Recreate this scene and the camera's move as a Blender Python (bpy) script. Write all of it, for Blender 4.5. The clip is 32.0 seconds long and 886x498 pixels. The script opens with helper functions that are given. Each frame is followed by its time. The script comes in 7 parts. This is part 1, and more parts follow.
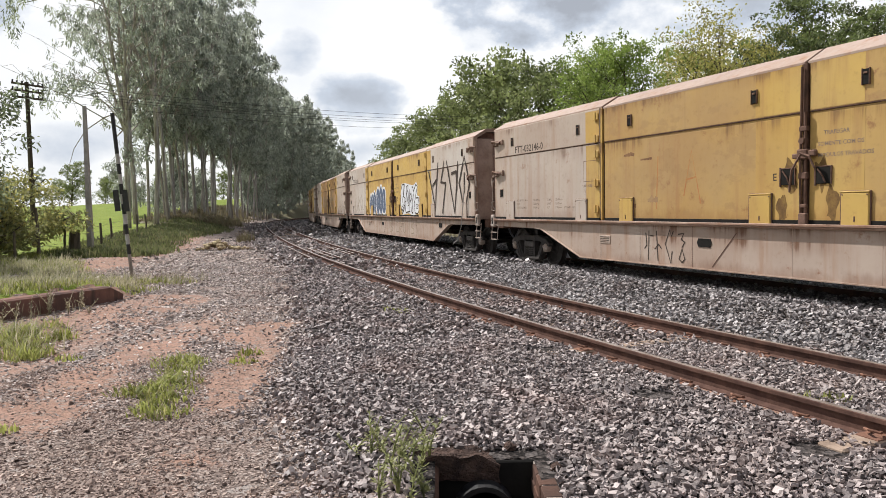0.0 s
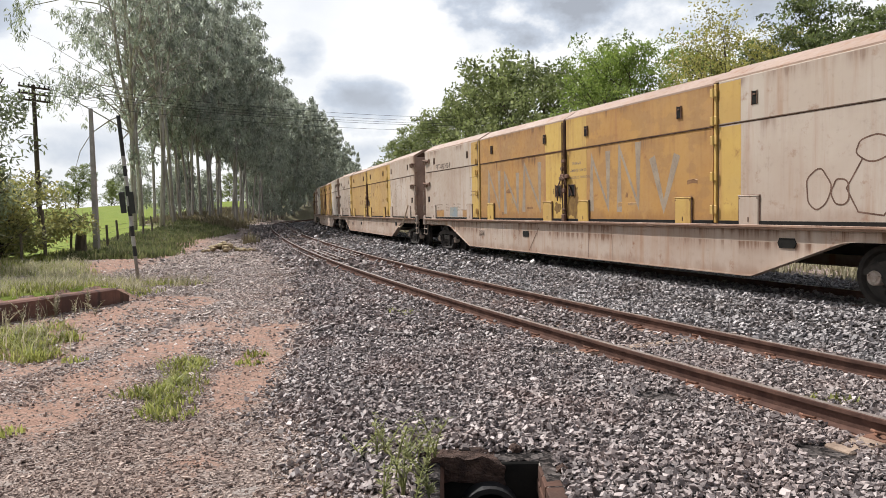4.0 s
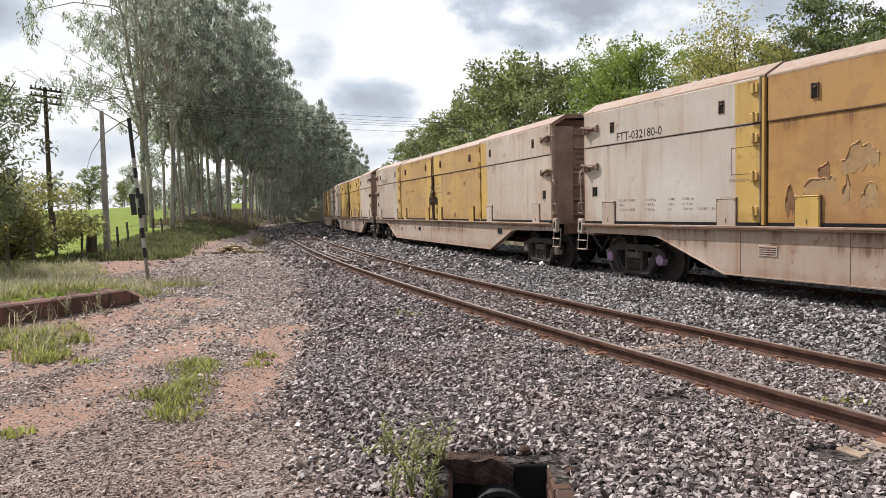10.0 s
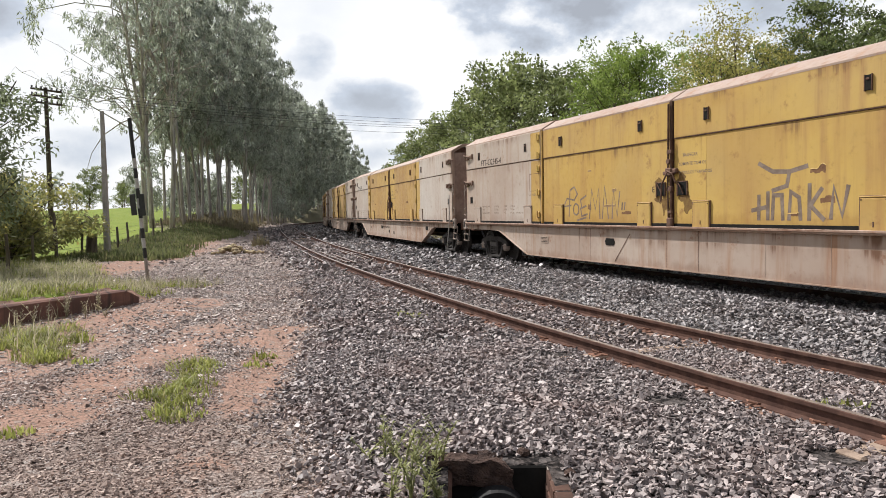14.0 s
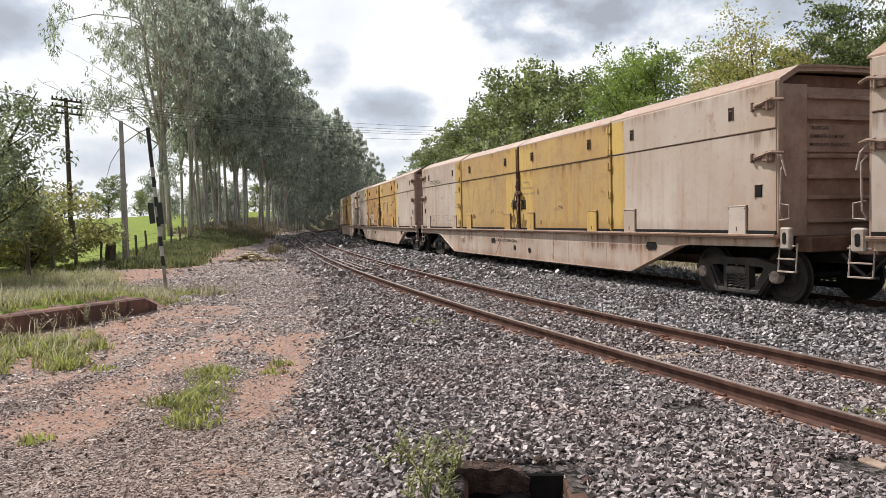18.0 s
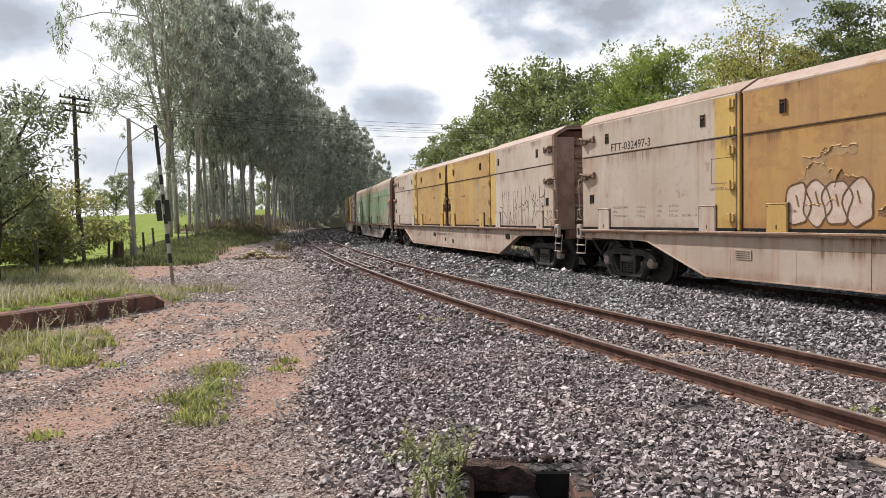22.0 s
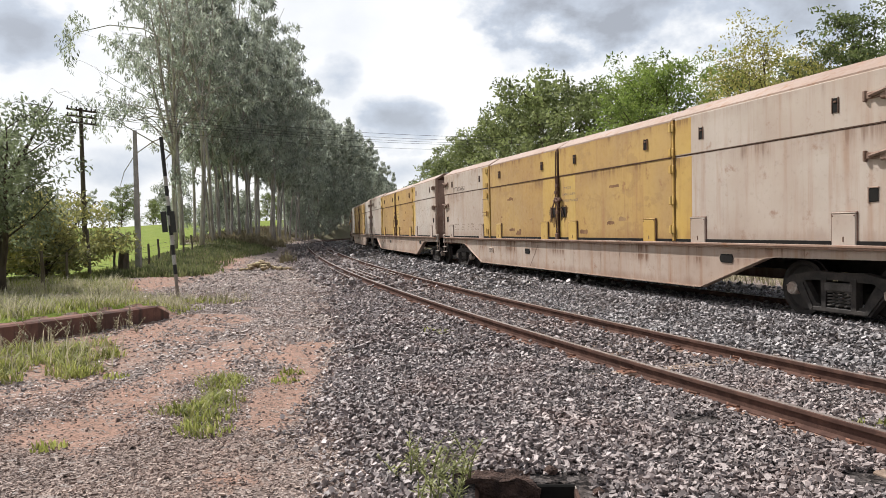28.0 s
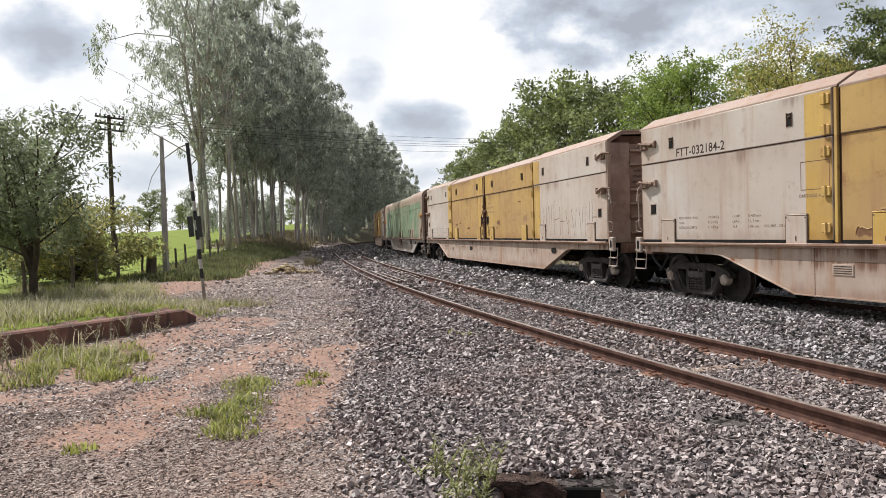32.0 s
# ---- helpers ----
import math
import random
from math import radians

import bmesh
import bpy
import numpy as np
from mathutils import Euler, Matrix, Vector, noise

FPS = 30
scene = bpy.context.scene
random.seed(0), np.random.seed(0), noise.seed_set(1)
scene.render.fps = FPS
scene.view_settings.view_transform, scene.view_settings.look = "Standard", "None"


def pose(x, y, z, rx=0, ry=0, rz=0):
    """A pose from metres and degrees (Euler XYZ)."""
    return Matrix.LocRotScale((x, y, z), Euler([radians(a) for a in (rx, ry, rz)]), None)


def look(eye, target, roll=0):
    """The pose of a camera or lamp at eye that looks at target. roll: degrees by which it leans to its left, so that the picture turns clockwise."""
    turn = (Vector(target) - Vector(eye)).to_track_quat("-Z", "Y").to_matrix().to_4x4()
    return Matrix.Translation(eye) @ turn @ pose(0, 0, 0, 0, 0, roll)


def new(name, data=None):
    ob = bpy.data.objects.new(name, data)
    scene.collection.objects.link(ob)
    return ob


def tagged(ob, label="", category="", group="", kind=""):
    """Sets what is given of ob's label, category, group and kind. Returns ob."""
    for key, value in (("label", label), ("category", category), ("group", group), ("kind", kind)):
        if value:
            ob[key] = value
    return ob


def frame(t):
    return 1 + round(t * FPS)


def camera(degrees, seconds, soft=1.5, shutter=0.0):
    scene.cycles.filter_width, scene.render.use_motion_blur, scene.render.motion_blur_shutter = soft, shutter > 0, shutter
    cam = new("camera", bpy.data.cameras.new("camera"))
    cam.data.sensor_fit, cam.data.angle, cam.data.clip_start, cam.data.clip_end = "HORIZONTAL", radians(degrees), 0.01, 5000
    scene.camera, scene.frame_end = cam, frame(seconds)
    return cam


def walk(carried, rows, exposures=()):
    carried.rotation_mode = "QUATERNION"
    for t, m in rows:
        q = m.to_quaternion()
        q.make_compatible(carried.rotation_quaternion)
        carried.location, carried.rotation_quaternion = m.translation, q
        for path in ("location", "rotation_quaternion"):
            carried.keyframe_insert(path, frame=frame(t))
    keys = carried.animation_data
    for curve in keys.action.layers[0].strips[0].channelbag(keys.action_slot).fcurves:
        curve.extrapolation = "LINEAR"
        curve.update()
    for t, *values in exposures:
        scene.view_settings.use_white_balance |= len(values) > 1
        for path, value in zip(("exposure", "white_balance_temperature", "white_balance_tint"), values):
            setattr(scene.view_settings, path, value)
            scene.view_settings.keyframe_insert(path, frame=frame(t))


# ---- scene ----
cam = camera(63.0, 32.0, 0.7)
EYE = (0.0, 0.0, 1.61)
TURNS = (  # seconds, yaw, pitch, roll of the hand-held camera
    (0, -0.23, -3.32, 0.98), (0.5, -0.28, -3.39, 0.58), (1, -0.67, -3.48, 0.58), (1.5, -0.22, -3.25, 0.66),
    (2, -0.04, -3.29, 0.78), (2.5, -0.06, -3.36, 0.85), (3, 0.11, -3.43, 1.00), (3.5, 0.16, -3.36, 1.11),
    (5.5, 0.29, -2.64, 0.78), (6, 0.49, -2.59, 0.87), (6.5, 0.56, -2.86, 1.31), (7, 0.40, -3.06, 1.17),
    (7.5, 0.41, -3.10, 1.25), (8, 0.35, -3.18, 1.41), (8.5, 0.77, -3.31, 1.10), (9, 0.90, -3.62, 1.21),
    (9.5, 0.92, -3.30, 1.10), (10, 0.85, -3.04, 1.07), (10.5, 0.58, -3.03, 0.66), (11, 0.65, -2.77, 0.33),
    (11.5, 0.76, -2.79, 0.45), (12, 0.85, -3.00, 0.80), (12.5, 0.94, -3.24, 0.87), (13, 0.67, -3.03, 0.72),
    (13.5, 0.76, -2.84, 0.79), (14, 0.86, -2.94, 0.90), (14.5, 0.99, -2.96, 0.80), (16.5, 1.54, -2.98, 1.20),
    (17, 1.71, -2.63, 1.19), (17.5, 1.96, -2.34, 1.22), (18, 2.08, -2.37, 1.16), (18.5, 2.33, -2.33, 1.16),
    (19, 1.77, -2.31, 1.04), (19.5, 1.99, -2.56, 1.00), (20, 2.49, -2.39, 1.14), (20.5, 2.37, -2.17, 0.97),
    (21, 2.32, -2.16, 0.67), (21.5, 2.47, -2.24, 0.78), (22, 2.58, -2.53, 1.07), (22.5, 2.07, -2.27, 1.28),
    (23, 2.69, -2.49, 1.28), (23.5, 2.55, -2.33, 1.17), (24, 2.45, -2.16, 1.40), (24.5, 2.46, -2.20, 1.46),
    (25, 2.62, -2.15, 1.44), (25.5, 2.63, -1.84, 1.03), (27.5, 3.16, -1.75, 1.22), (28, 2.94, -1.63, 1.07),
    (28.5, 3.16, -1.53, 1.31), (29, 3.25, -1.58, 1.60), (29.5, 3.55, -1.51, 1.34), (30, 4.01, -1.46, 1.51),
    (30.5, 4.29, -1.70, 1.77), (31, 4.39, -1.62, 1.79), (31.5, 4.59, -1.51, 1.66), (32, 4.79, -1.39, 1.53),
)
walk(cam, [(t, pose(*EYE, 90 + p, r, y)) for t, y, p, r in TURNS])

# ---- light: a bright sky with broken cloud, sun veiled beyond the eucalypts ----
SUN_ELEV, SUN_AZ = 50.0, -52.0   # degrees; azimuth from +y towards +x
world = bpy.data.worlds.new("sky")
scene.world = world
world.use_nodes = True


def build_sky():
    nt = world.node_tree
    nt.nodes.clear()
    N, Lk = nt.nodes.new, nt.links.new
    out, bg = N("ShaderNodeOutputWorld"), N("ShaderNodeBackground")
    sky = N("ShaderNodeTexSky")
    sky.sky_type, sky.sun_disc = "NISHITA", False
    sky.sun_elevation, sky.sun_rotation = radians(SUN_ELEV), radians(SUN_AZ)
    sky.dust_density = 2.0
    gain = N("ShaderNodeVectorMath")
    gain.operation = "SCALE"
    gain.inputs["Scale"].default_value = 0.10
    Lk(sky.outputs[0], gain.inputs[0])
    tc = N("ShaderNodeTexCoord")
    sep = N("ShaderNodeSeparateXYZ")
    Lk(tc.outputs["Generated"], sep.inputs[0])

    def calc(op, a, b=None, clamp=False):
        n = N("ShaderNodeMath")
        n.operation, n.use_clamp = op, clamp
        for i, v in enumerate((a, b)):
            if v is None:
                continue
            if isinstance(v, (int, float)):
                n.inputs[i].default_value = v
            else:
                Lk(v, n.inputs[i])
        return n.outputs[0]

    # clouds: soft noise all over, and the banks of grey that stand over the line
    noi = N("ShaderNodeTexNoise")
    noi.inputs["Scale"].default_value, noi.inputs["Detail"].default_value, noi.inputs["Roughness"].default_value = 3.2, 7.0, 0.5
    squash = N("ShaderNodeMapping")
    squash.inputs["Scale"].default_value = (1.0, 1.0, 1.5)
    squash.inputs["Location"].default_value = SKY_SHIFT
    Lk(tc.outputs["Generated"], squash.inputs["Vector"])
    Lk(squash.outputs[0], noi.inputs["Vector"])
    rag = N("ShaderNodeTexNoise")
    rag.inputs["Scale"].default_value, rag.inputs["Detail"].default_value, rag.inputs["Roughness"].default_value = 10.0, 8.0, 0.55
    Lk(squash.outputs[0], rag.inputs["Vector"])
    wisps = calc("MULTIPLY", calc("SUBTRACT", noi.outputs["Fac"], 0.5), 5.0)
    edges = calc("MULTIPLY", calc("SUBTRACT", rag.outputs["Fac"], 0.5), 5.5)
    ahead = calc("MAXIMUM", sep.outputs[1], 0.05)
    u, w = calc("DIVIDE", sep.outputs[0], ahead), calc("DIVIDE", sep.outputs[2], ahead)
    cover = calc("ADD", calc("MULTIPLY", wisps, 0.15), calc("MULTIPLY", edges, 0.06))
    for u0, w0, a, b, depth in ((-0.100, 0.150, 0.075, 0.045, 0.80), (-0.195, 0.215, 0.045, 0.030, 0.55), (0.32, 0.290, 0.34, 0.095, 0.95), (0.12, 0.250, 0.14, 0.045, 0.6), (-0.66, 0.30, 0.12, 0.06, 0.8),
                                (-0.45, 0.10, 0.14, 0.03, 0.35), (-0.05, 0.075, 0.12, 0.022, 0.35)):
        dx = calc("POWER", calc("DIVIDE", calc("ABSOLUTE", calc("SUBTRACT", u, u0)), a), 2.0)
        dz = calc("POWER", calc("DIVIDE", calc("ABSOLUTE", calc("SUBTRACT", w, w0)), b), 2.0)
        near = calc("SUBTRACT", calc("ADD", 1.0, calc("ADD", calc("MULTIPLY", edges, 0.6), calc("MULTIPLY", wisps, 0.45))), calc("ADD", dx, dz))
        cover = calc("ADD", cover, calc("MULTIPLY", calc("MULTIPLY", near, 0.75, True), depth))
    ramp = N("ShaderNodeValToRGB")
    ramp.color_ramp.elements[0].position, ramp.color_ramp.elements[0].color = 0.0, (1.04, 1.05, 1.07, 1)
    ramp.color_ramp.elements[1].position, ramp.color_ramp.elements[1].color = 1.0, (0.43, 0.46, 0.52, 1)
    mid = ramp.color_ramp.elements.new(0.45)
    mid.color = (0.62, 0.68, 0.78, 1)
    Lk(cover, ramp.inputs[0])
    mix = N("ShaderNodeMix")
    mix.data_type = "RGBA"
    mix.inputs["Factor"].default_value = 0.93
    Lk(gain.outputs[0], mix.inputs[6])
    Lk(ramp.outputs[0], mix.inputs[7])
    # the sky is brightest round the veiled sun and falls off to grey-blue behind
    ca, ce = radians(SUN_AZ), radians(SUN_ELEV)
    toward = calc("ADD", calc("ADD", calc("MULTIPLY", sep.outputs[0], math.sin(ca) * math.cos(ce)), calc("MULTIPLY", sep.outputs[1], math.cos(ca) * math.cos(ce))),
                  calc("MULTIPLY", sep.outputs[2], math.sin(ce)))
    glow = N("ShaderNodeMix")
    glow.data_type = "RGBA"
    glow.inputs[6].default_value = (0.15, 0.195, 0.27, 1)
    Lk(calc("DIVIDE", calc("ADD", toward, 0.35), 0.45, True), glow.inputs["Factor"])
    Lk(mix.outputs[2], glow.inputs[7])
    high = N("ShaderNodeMix")
    high.data_type = "RGBA"
    high.inputs[7].default_value = (0.19, 0.25, 0.35, 1)
    Lk(calc("MULTIPLY", calc("DIVIDE", calc("SUBTRACT", sep.outputs[2], 0.40), 0.35, True), 0.85), high.inputs["Factor"])
    Lk(glow.outputs[2], high.inputs[6])
    Lk(high.outputs[2], bg.inputs[0])
    bg.inputs[1].default_value = 0.80
    Lk(bg.outputs[0], out.inputs[0])


SKY_SHIFT = (3.1, 0.4, 0.0)
build_sky()
sun = new("sun", bpy.data.lights.new("sun", "SUN"))
sun.data.energy, sun.data.angle, sun.data.color = 5.0, radians(0.8), (1.0, 0.985, 0.965)
a, e = radians(SUN_AZ), radians(SUN_ELEV)
sun.matrix_world = look((60 * math.sin(a) * math.cos(e), 60 * math.cos(a) * math.cos(e), 60 * math.sin(e)), (0, 0, 0))
scene.view_settings.exposure = 0.36

# ---- materials ----
def material(name, build, rough=0.8, metal=0.0):
    m = bpy.data.materials.new(name)
    m.use_nodes = True
    nt = m.node_tree
    b = nt.nodes["Principled BSDF"]
    b.inputs["Roughness"].default_value, b.inputs["Metallic"].default_value = rough, metal
    b.inputs["Specular IOR Level"].default_value = 0.12 if rough >= 0.84 else 0.35
    build(Nodes(nt, b))
    return m


class Nodes:
    """Short forms for the nodes that the materials are made of."""

    def __init__(self, nt, bsdf):
        self.nt, self.bsdf = nt, bsdf

    def n(self, kind, **inputs):
        node = self.nt.nodes.new(kind)
        for k, v in inputs.items():
            self.put(node.inputs[k], v)
        return node

    def put(self, socket, v):
        if isinstance(v, bpy.types.NodeSocket):
            self.nt.links.new(v, socket)
        else:
            socket.default_value = v

    def coords(self, scale=(1, 1, 1), loose=True):
        tc = self.n("ShaderNodeTexCoord")
        v = tc.outputs["Object"]
        if loose:
            info = self.n("ShaderNodeObjectInfo")
            add = self.n("ShaderNodeVectorMath")
            add.operation = "MULTIPLY_ADD"
            comb = self.n("ShaderNodeCombineXYZ", X=info.outputs["Random"], Y=info.outputs["Random"], Z=info.outputs["Random"])
            self.put(add.inputs[0], comb.outputs[0])
            self.put(add.inputs[1], (37.0, 53.0, 71.0))
            self.put(add.inputs[2], v)
            v = add.outputs[0]
        mp = self.n("ShaderNodeMapping", Vector=v)
        mp.inputs["Scale"].default_value = scale
        return mp.outputs[0]

    def noise(self, vec, scale, detail=4.0, rough=0.55):
        return self.n("ShaderNodeTexNoise", Vector=vec, Scale=scale, Detail=detail, Roughness=rough).outputs["Fac"]

    def step(self, v, lo, hi, a=0.0, b=1.0):
        r = self.n("ShaderNodeMapRange", Value=v)
        for k, x in zip(("From Min", "From Max", "To Min", "To Max"), (lo, hi, a, b)):
            r.inputs[k].default_value = x
        r.interpolation_type = "SMOOTHSTEP"
        return r.outputs[0]

    def mix(self, f, a, b):
        m = self.n("ShaderNodeMix")
        m.data_type = "RGBA"
        self.put(m.inputs["Factor"], f)
        self.put(m.inputs[6], a if isinstance(a, bpy.types.NodeSocket) else (*a, 1))
        self.put(m.inputs[7], b if isinstance(b, bpy.types.NodeSocket) else (*b, 1))
        return m.outputs[2]

    def mul(self, a, b):
        m = self.n("ShaderNodeMath")
        m.operation = "MULTIPLY"
        self.put(m.inputs[0], a)
        self.put(m.inputs[1], b)
        return m.outputs[0]

    def base(self, c):
        self.put(self.bsdf.inputs["Base Color"], c if isinstance(c, bpy.types.NodeSocket) else (*c, 1))

    def rough(self, v):
        self.put(self.bsdf.inputs["Roughness"], v)

    def bump(self, h, strength=0.3, distance=0.02):
        b = self.n("ShaderNodeBump", Height=h)
        b.inputs["Strength"].default_value, b.inputs["Distance"].default_value = strength, distance
        self.put(self.bsdf.inputs["Normal"], b.outputs[0])


def paint(name, colour, faded, rust=0.5, peel=0.0, under=(0.25, 0.12, 0.05), runs_from=((3.75, 0.55), (2.985, 0.8)), foot=1.27, overspray=None):
    """Weathered wagon paint: fading in blotches, rust that runs down, grime and flakes."""
    def build(k):
        v = k.coords()
        big, fine = k.noise(v, 0.55, 5), k.noise(v, 9.0, 6, 0.65)
        runs = k.noise(k.coords((4.5, 4.5, 0.32)), 1.0, 5, 0.6)
        flakes = k.noise(k.coords((1.1, 1.1, 1.7)), 1.3, 8, 0.62)
        c = k.mix(k.step(big, 0.35, 0.68), colour, faded)
        if overspray:
            c = overspray(k, c)
        c = k.mix(k.mul(k.step(runs, 0.48, 0.80), rust), c, (0.30, 0.14, 0.065))
        c = k.mix(k.mul(k.step(k.noise(v, 2.6, 7, 0.7), 0.58, 0.72), rust), c, (0.22, 0.09, 0.04))
        c = k.mix(k.mul(k.step(k.noise(k.coords((9.0, 9.0, 0.22)), 1.0, 6, 0.65), 0.58, 0.72), rust * 0.18), c, (0.15, 0.08, 0.045))
        c = k.mix(k.mul(k.step(k.noise(v, 0.35, 3), 0.42, 0.66), 0.35), c, tuple(x * f for x, f in zip(colour, (0.74, 0.60, 0.52))))
        z = k.n("ShaderNodeSeparateXYZ", Vector=k.n("ShaderNodeTexCoord").outputs["Object"]).outputs[2]
        streak = k.mul(k.noise(k.coords((5.5, 5.5, 0.18)), 1.0, 6, 0.68), k.step(k.noise(k.coords((0.8, 0.8, 0.3)), 1.0, 3), 0.36, 0.62, 0.5, 1.08))
        brown = tuple(x * f for x, f in zip(colour, (0.55, 0.42, 0.36)))
        for top, length in runs_from:      # rust and dirt washed down from each joint
            below = k.mul(k.step(z, top - length, top), k.step(z, top + 0.004, top + 0.012, 1.0, 0.0))
            m = k.mul(streak, below)
            c = k.mix(k.mul(k.step(m, 0.24, 0.60), rust * 0.5), c, brown)
            c = k.mix(k.mul(k.step(m, 0.46, 0.64), rust * 0.9), c, (0.13, 0.06, 0.03))
        low = k.mul(k.mul(k.step(z, foot + 0.55, foot), k.step(z, foot - 0.1, foot - 0.03)), k.noise(k.coords((3.0, 3.0, 1.2)), 1.0, 6, 0.7))
        c = k.mix(k.mul(k.step(low, 0.25, 0.55), rust * 0.6), c, brown)
        if peel:
            c = k.mix(k.mul(k.step(flakes, 0.56 - 0.1 * peel, 0.62 - 0.1 * peel), 0.45), c, under)
        c = k.mix(k.step(fine, 0.55, 0.8, 0.0, 0.25), c, (0.12, 0.09, 0.07))
        k.base(c)
        k.rough(k.step(fine, 0.3, 0.8, 0.5, 0.85))
        k.bump(k.noise(v, 2.0, 3), 0.25, 0.02)
    return material(name, build)


def corner_rust(k, c):
    """Rust and dust that creep in from the upright edges of the end doors, in soft tongues, and large faded fields."""
    x = k.n("ShaderNodeSeparateXYZ", Vector=k.n("ShaderNodeTexCoord").outputs["Object"]).outputs[0]
    a = k.n("ShaderNodeMath")
    a.operation = "ABSOLUTE"
    k.put(a.inputs[0], x)
    b = k.n("ShaderNodeMath")
    b.operation = "ADD"
    k.put(b.inputs[0], a.outputs[0])
    k.put(b.inputs[1], k.step(k.noise(k.coords((1.6, 1.6, 0.5)), 1.0, 5, 0.6), 0.25, 0.75, -0.9, 0.9))
    c = k.mix(k.step(b.outputs[0], 9.3, 11.1, 0.0, 0.55), c, (0.36, 0.23, 0.155))
    return k.mix(k.step(k.noise(k.coords((0.45, 0.45, 0.3)), 1.0, 2, 0.4), 0.45, 0.62, 0.0, 0.35), c, (0.43, 0.33, 0.26))


def bare_stripes(side):
    """Slanting stripes with soft edges where the green has gone and brown primer shows, a bare end and a bare upper edge."""
    def build(k, c):
        at = k.n("ShaderNodeSeparateXYZ", Vector=k.n("ShaderNodeTexCoord").outputs["Object"])
        def calc(op, a, b):
            m = k.n("ShaderNodeMath")
            m.operation = op
            k.put(m.inputs[0], a)
            k.put(m.inputs[1], b)
            return m.outputs[0]
        u = calc("SUBTRACT", calc("MULTIPLY", at.outputs[0], float(side)), calc("MULTIPLY", calc("SUBTRACT", at.outputs[2], 1.3), 0.73 if side > 0 else -0.4))
        u = calc("ADD", u, k.step(k.noise(k.coords((1, 1, 1), False), 1.3, 5, 0.6), 0.2, 0.8, -0.35, 0.35))
        bare = (0.315, 0.235, 0.185)
        rise = calc("SUBTRACT", at.outputs[2], 1.3)
        for mid, half, slim in ((6.3, 0.62, 0.24), (7.75, 0.26, 0.03)) if side > 0 else ():
            reach = calc("SUBTRACT", half, calc("MULTIPLY", rise, slim))
            inside = calc("SUBTRACT", reach, calc("ABSOLUTE", calc("SUBTRACT", u, mid), 0.0))
            c = k.mix(k.step(inside, -0.06, 0.14, 0.0, 0.9), c, bare)
        c = k.mix(k.step(u, 8.3 if side > 0 else 9.6, 9.1 if side > 0 else 10.4, 0.0, 0.95), c, bare)
        ragged = calc("ADD", at.outputs[2], k.step(k.noise(k.coords((1, 1, 1), False), 0.9, 4, 0.6), 0.2, 0.8, -0.2, 0.2))
        return k.mix(k.step(ragged, 3.12, 3.46, 0.0, 0.92), c, bare)
    return build


def plain(name, a, b, scale=4.0, rough=0.85, metal=0.0, bump=0.25, dist=0.01, detail=6, loose=True, squash=(1, 1, 1)):
    def build(k):
        v = k.coords(squash, loose)
        f = k.noise(v, scale, detail, 0.62)
        g = k.noise(v, scale * 7.3, 4)
        c = k.mix(k.step(f, 0.32, 0.68), a, b)
        c = k.mix(k.step(g, 0.5, 0.75, 0, 0.35), c, tuple(x * 0.45 for x in a))
        k.base(c)
        k.bump(g, bump, dist)
    return material(name, build, rough, metal)


def leafy(name, a, b, c, wide=True):
    """Leaves that differ from spray to spray, and let some light through."""
    def build(k):
        geo = k.n("ShaderNodeNewGeometry")
        r = geo.outputs["Random Per Island"]
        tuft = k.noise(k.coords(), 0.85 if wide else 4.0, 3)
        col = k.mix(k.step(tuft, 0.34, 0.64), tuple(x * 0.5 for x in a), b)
        col = k.mix(k.step(r, 0.7, 1.0, 0, 0.6), col, c)
        k.base(col)
        trans = k.n("ShaderNodeBsdfTranslucent", Color=col)
        mixer = k.n("ShaderNodeMixShader")
        mixer.inputs[0].default_value = 0.5
        out = k.nt.nodes["Material Output"]
        k.nt.links.new(k.bsdf.outputs[0], mixer.inputs[1])
        k.nt.links.new(trans.outputs[0], mixer.inputs[2])
        k.nt.links.new(mixer.outputs[0], out.inputs[0])
    return material(name, build, 0.6)


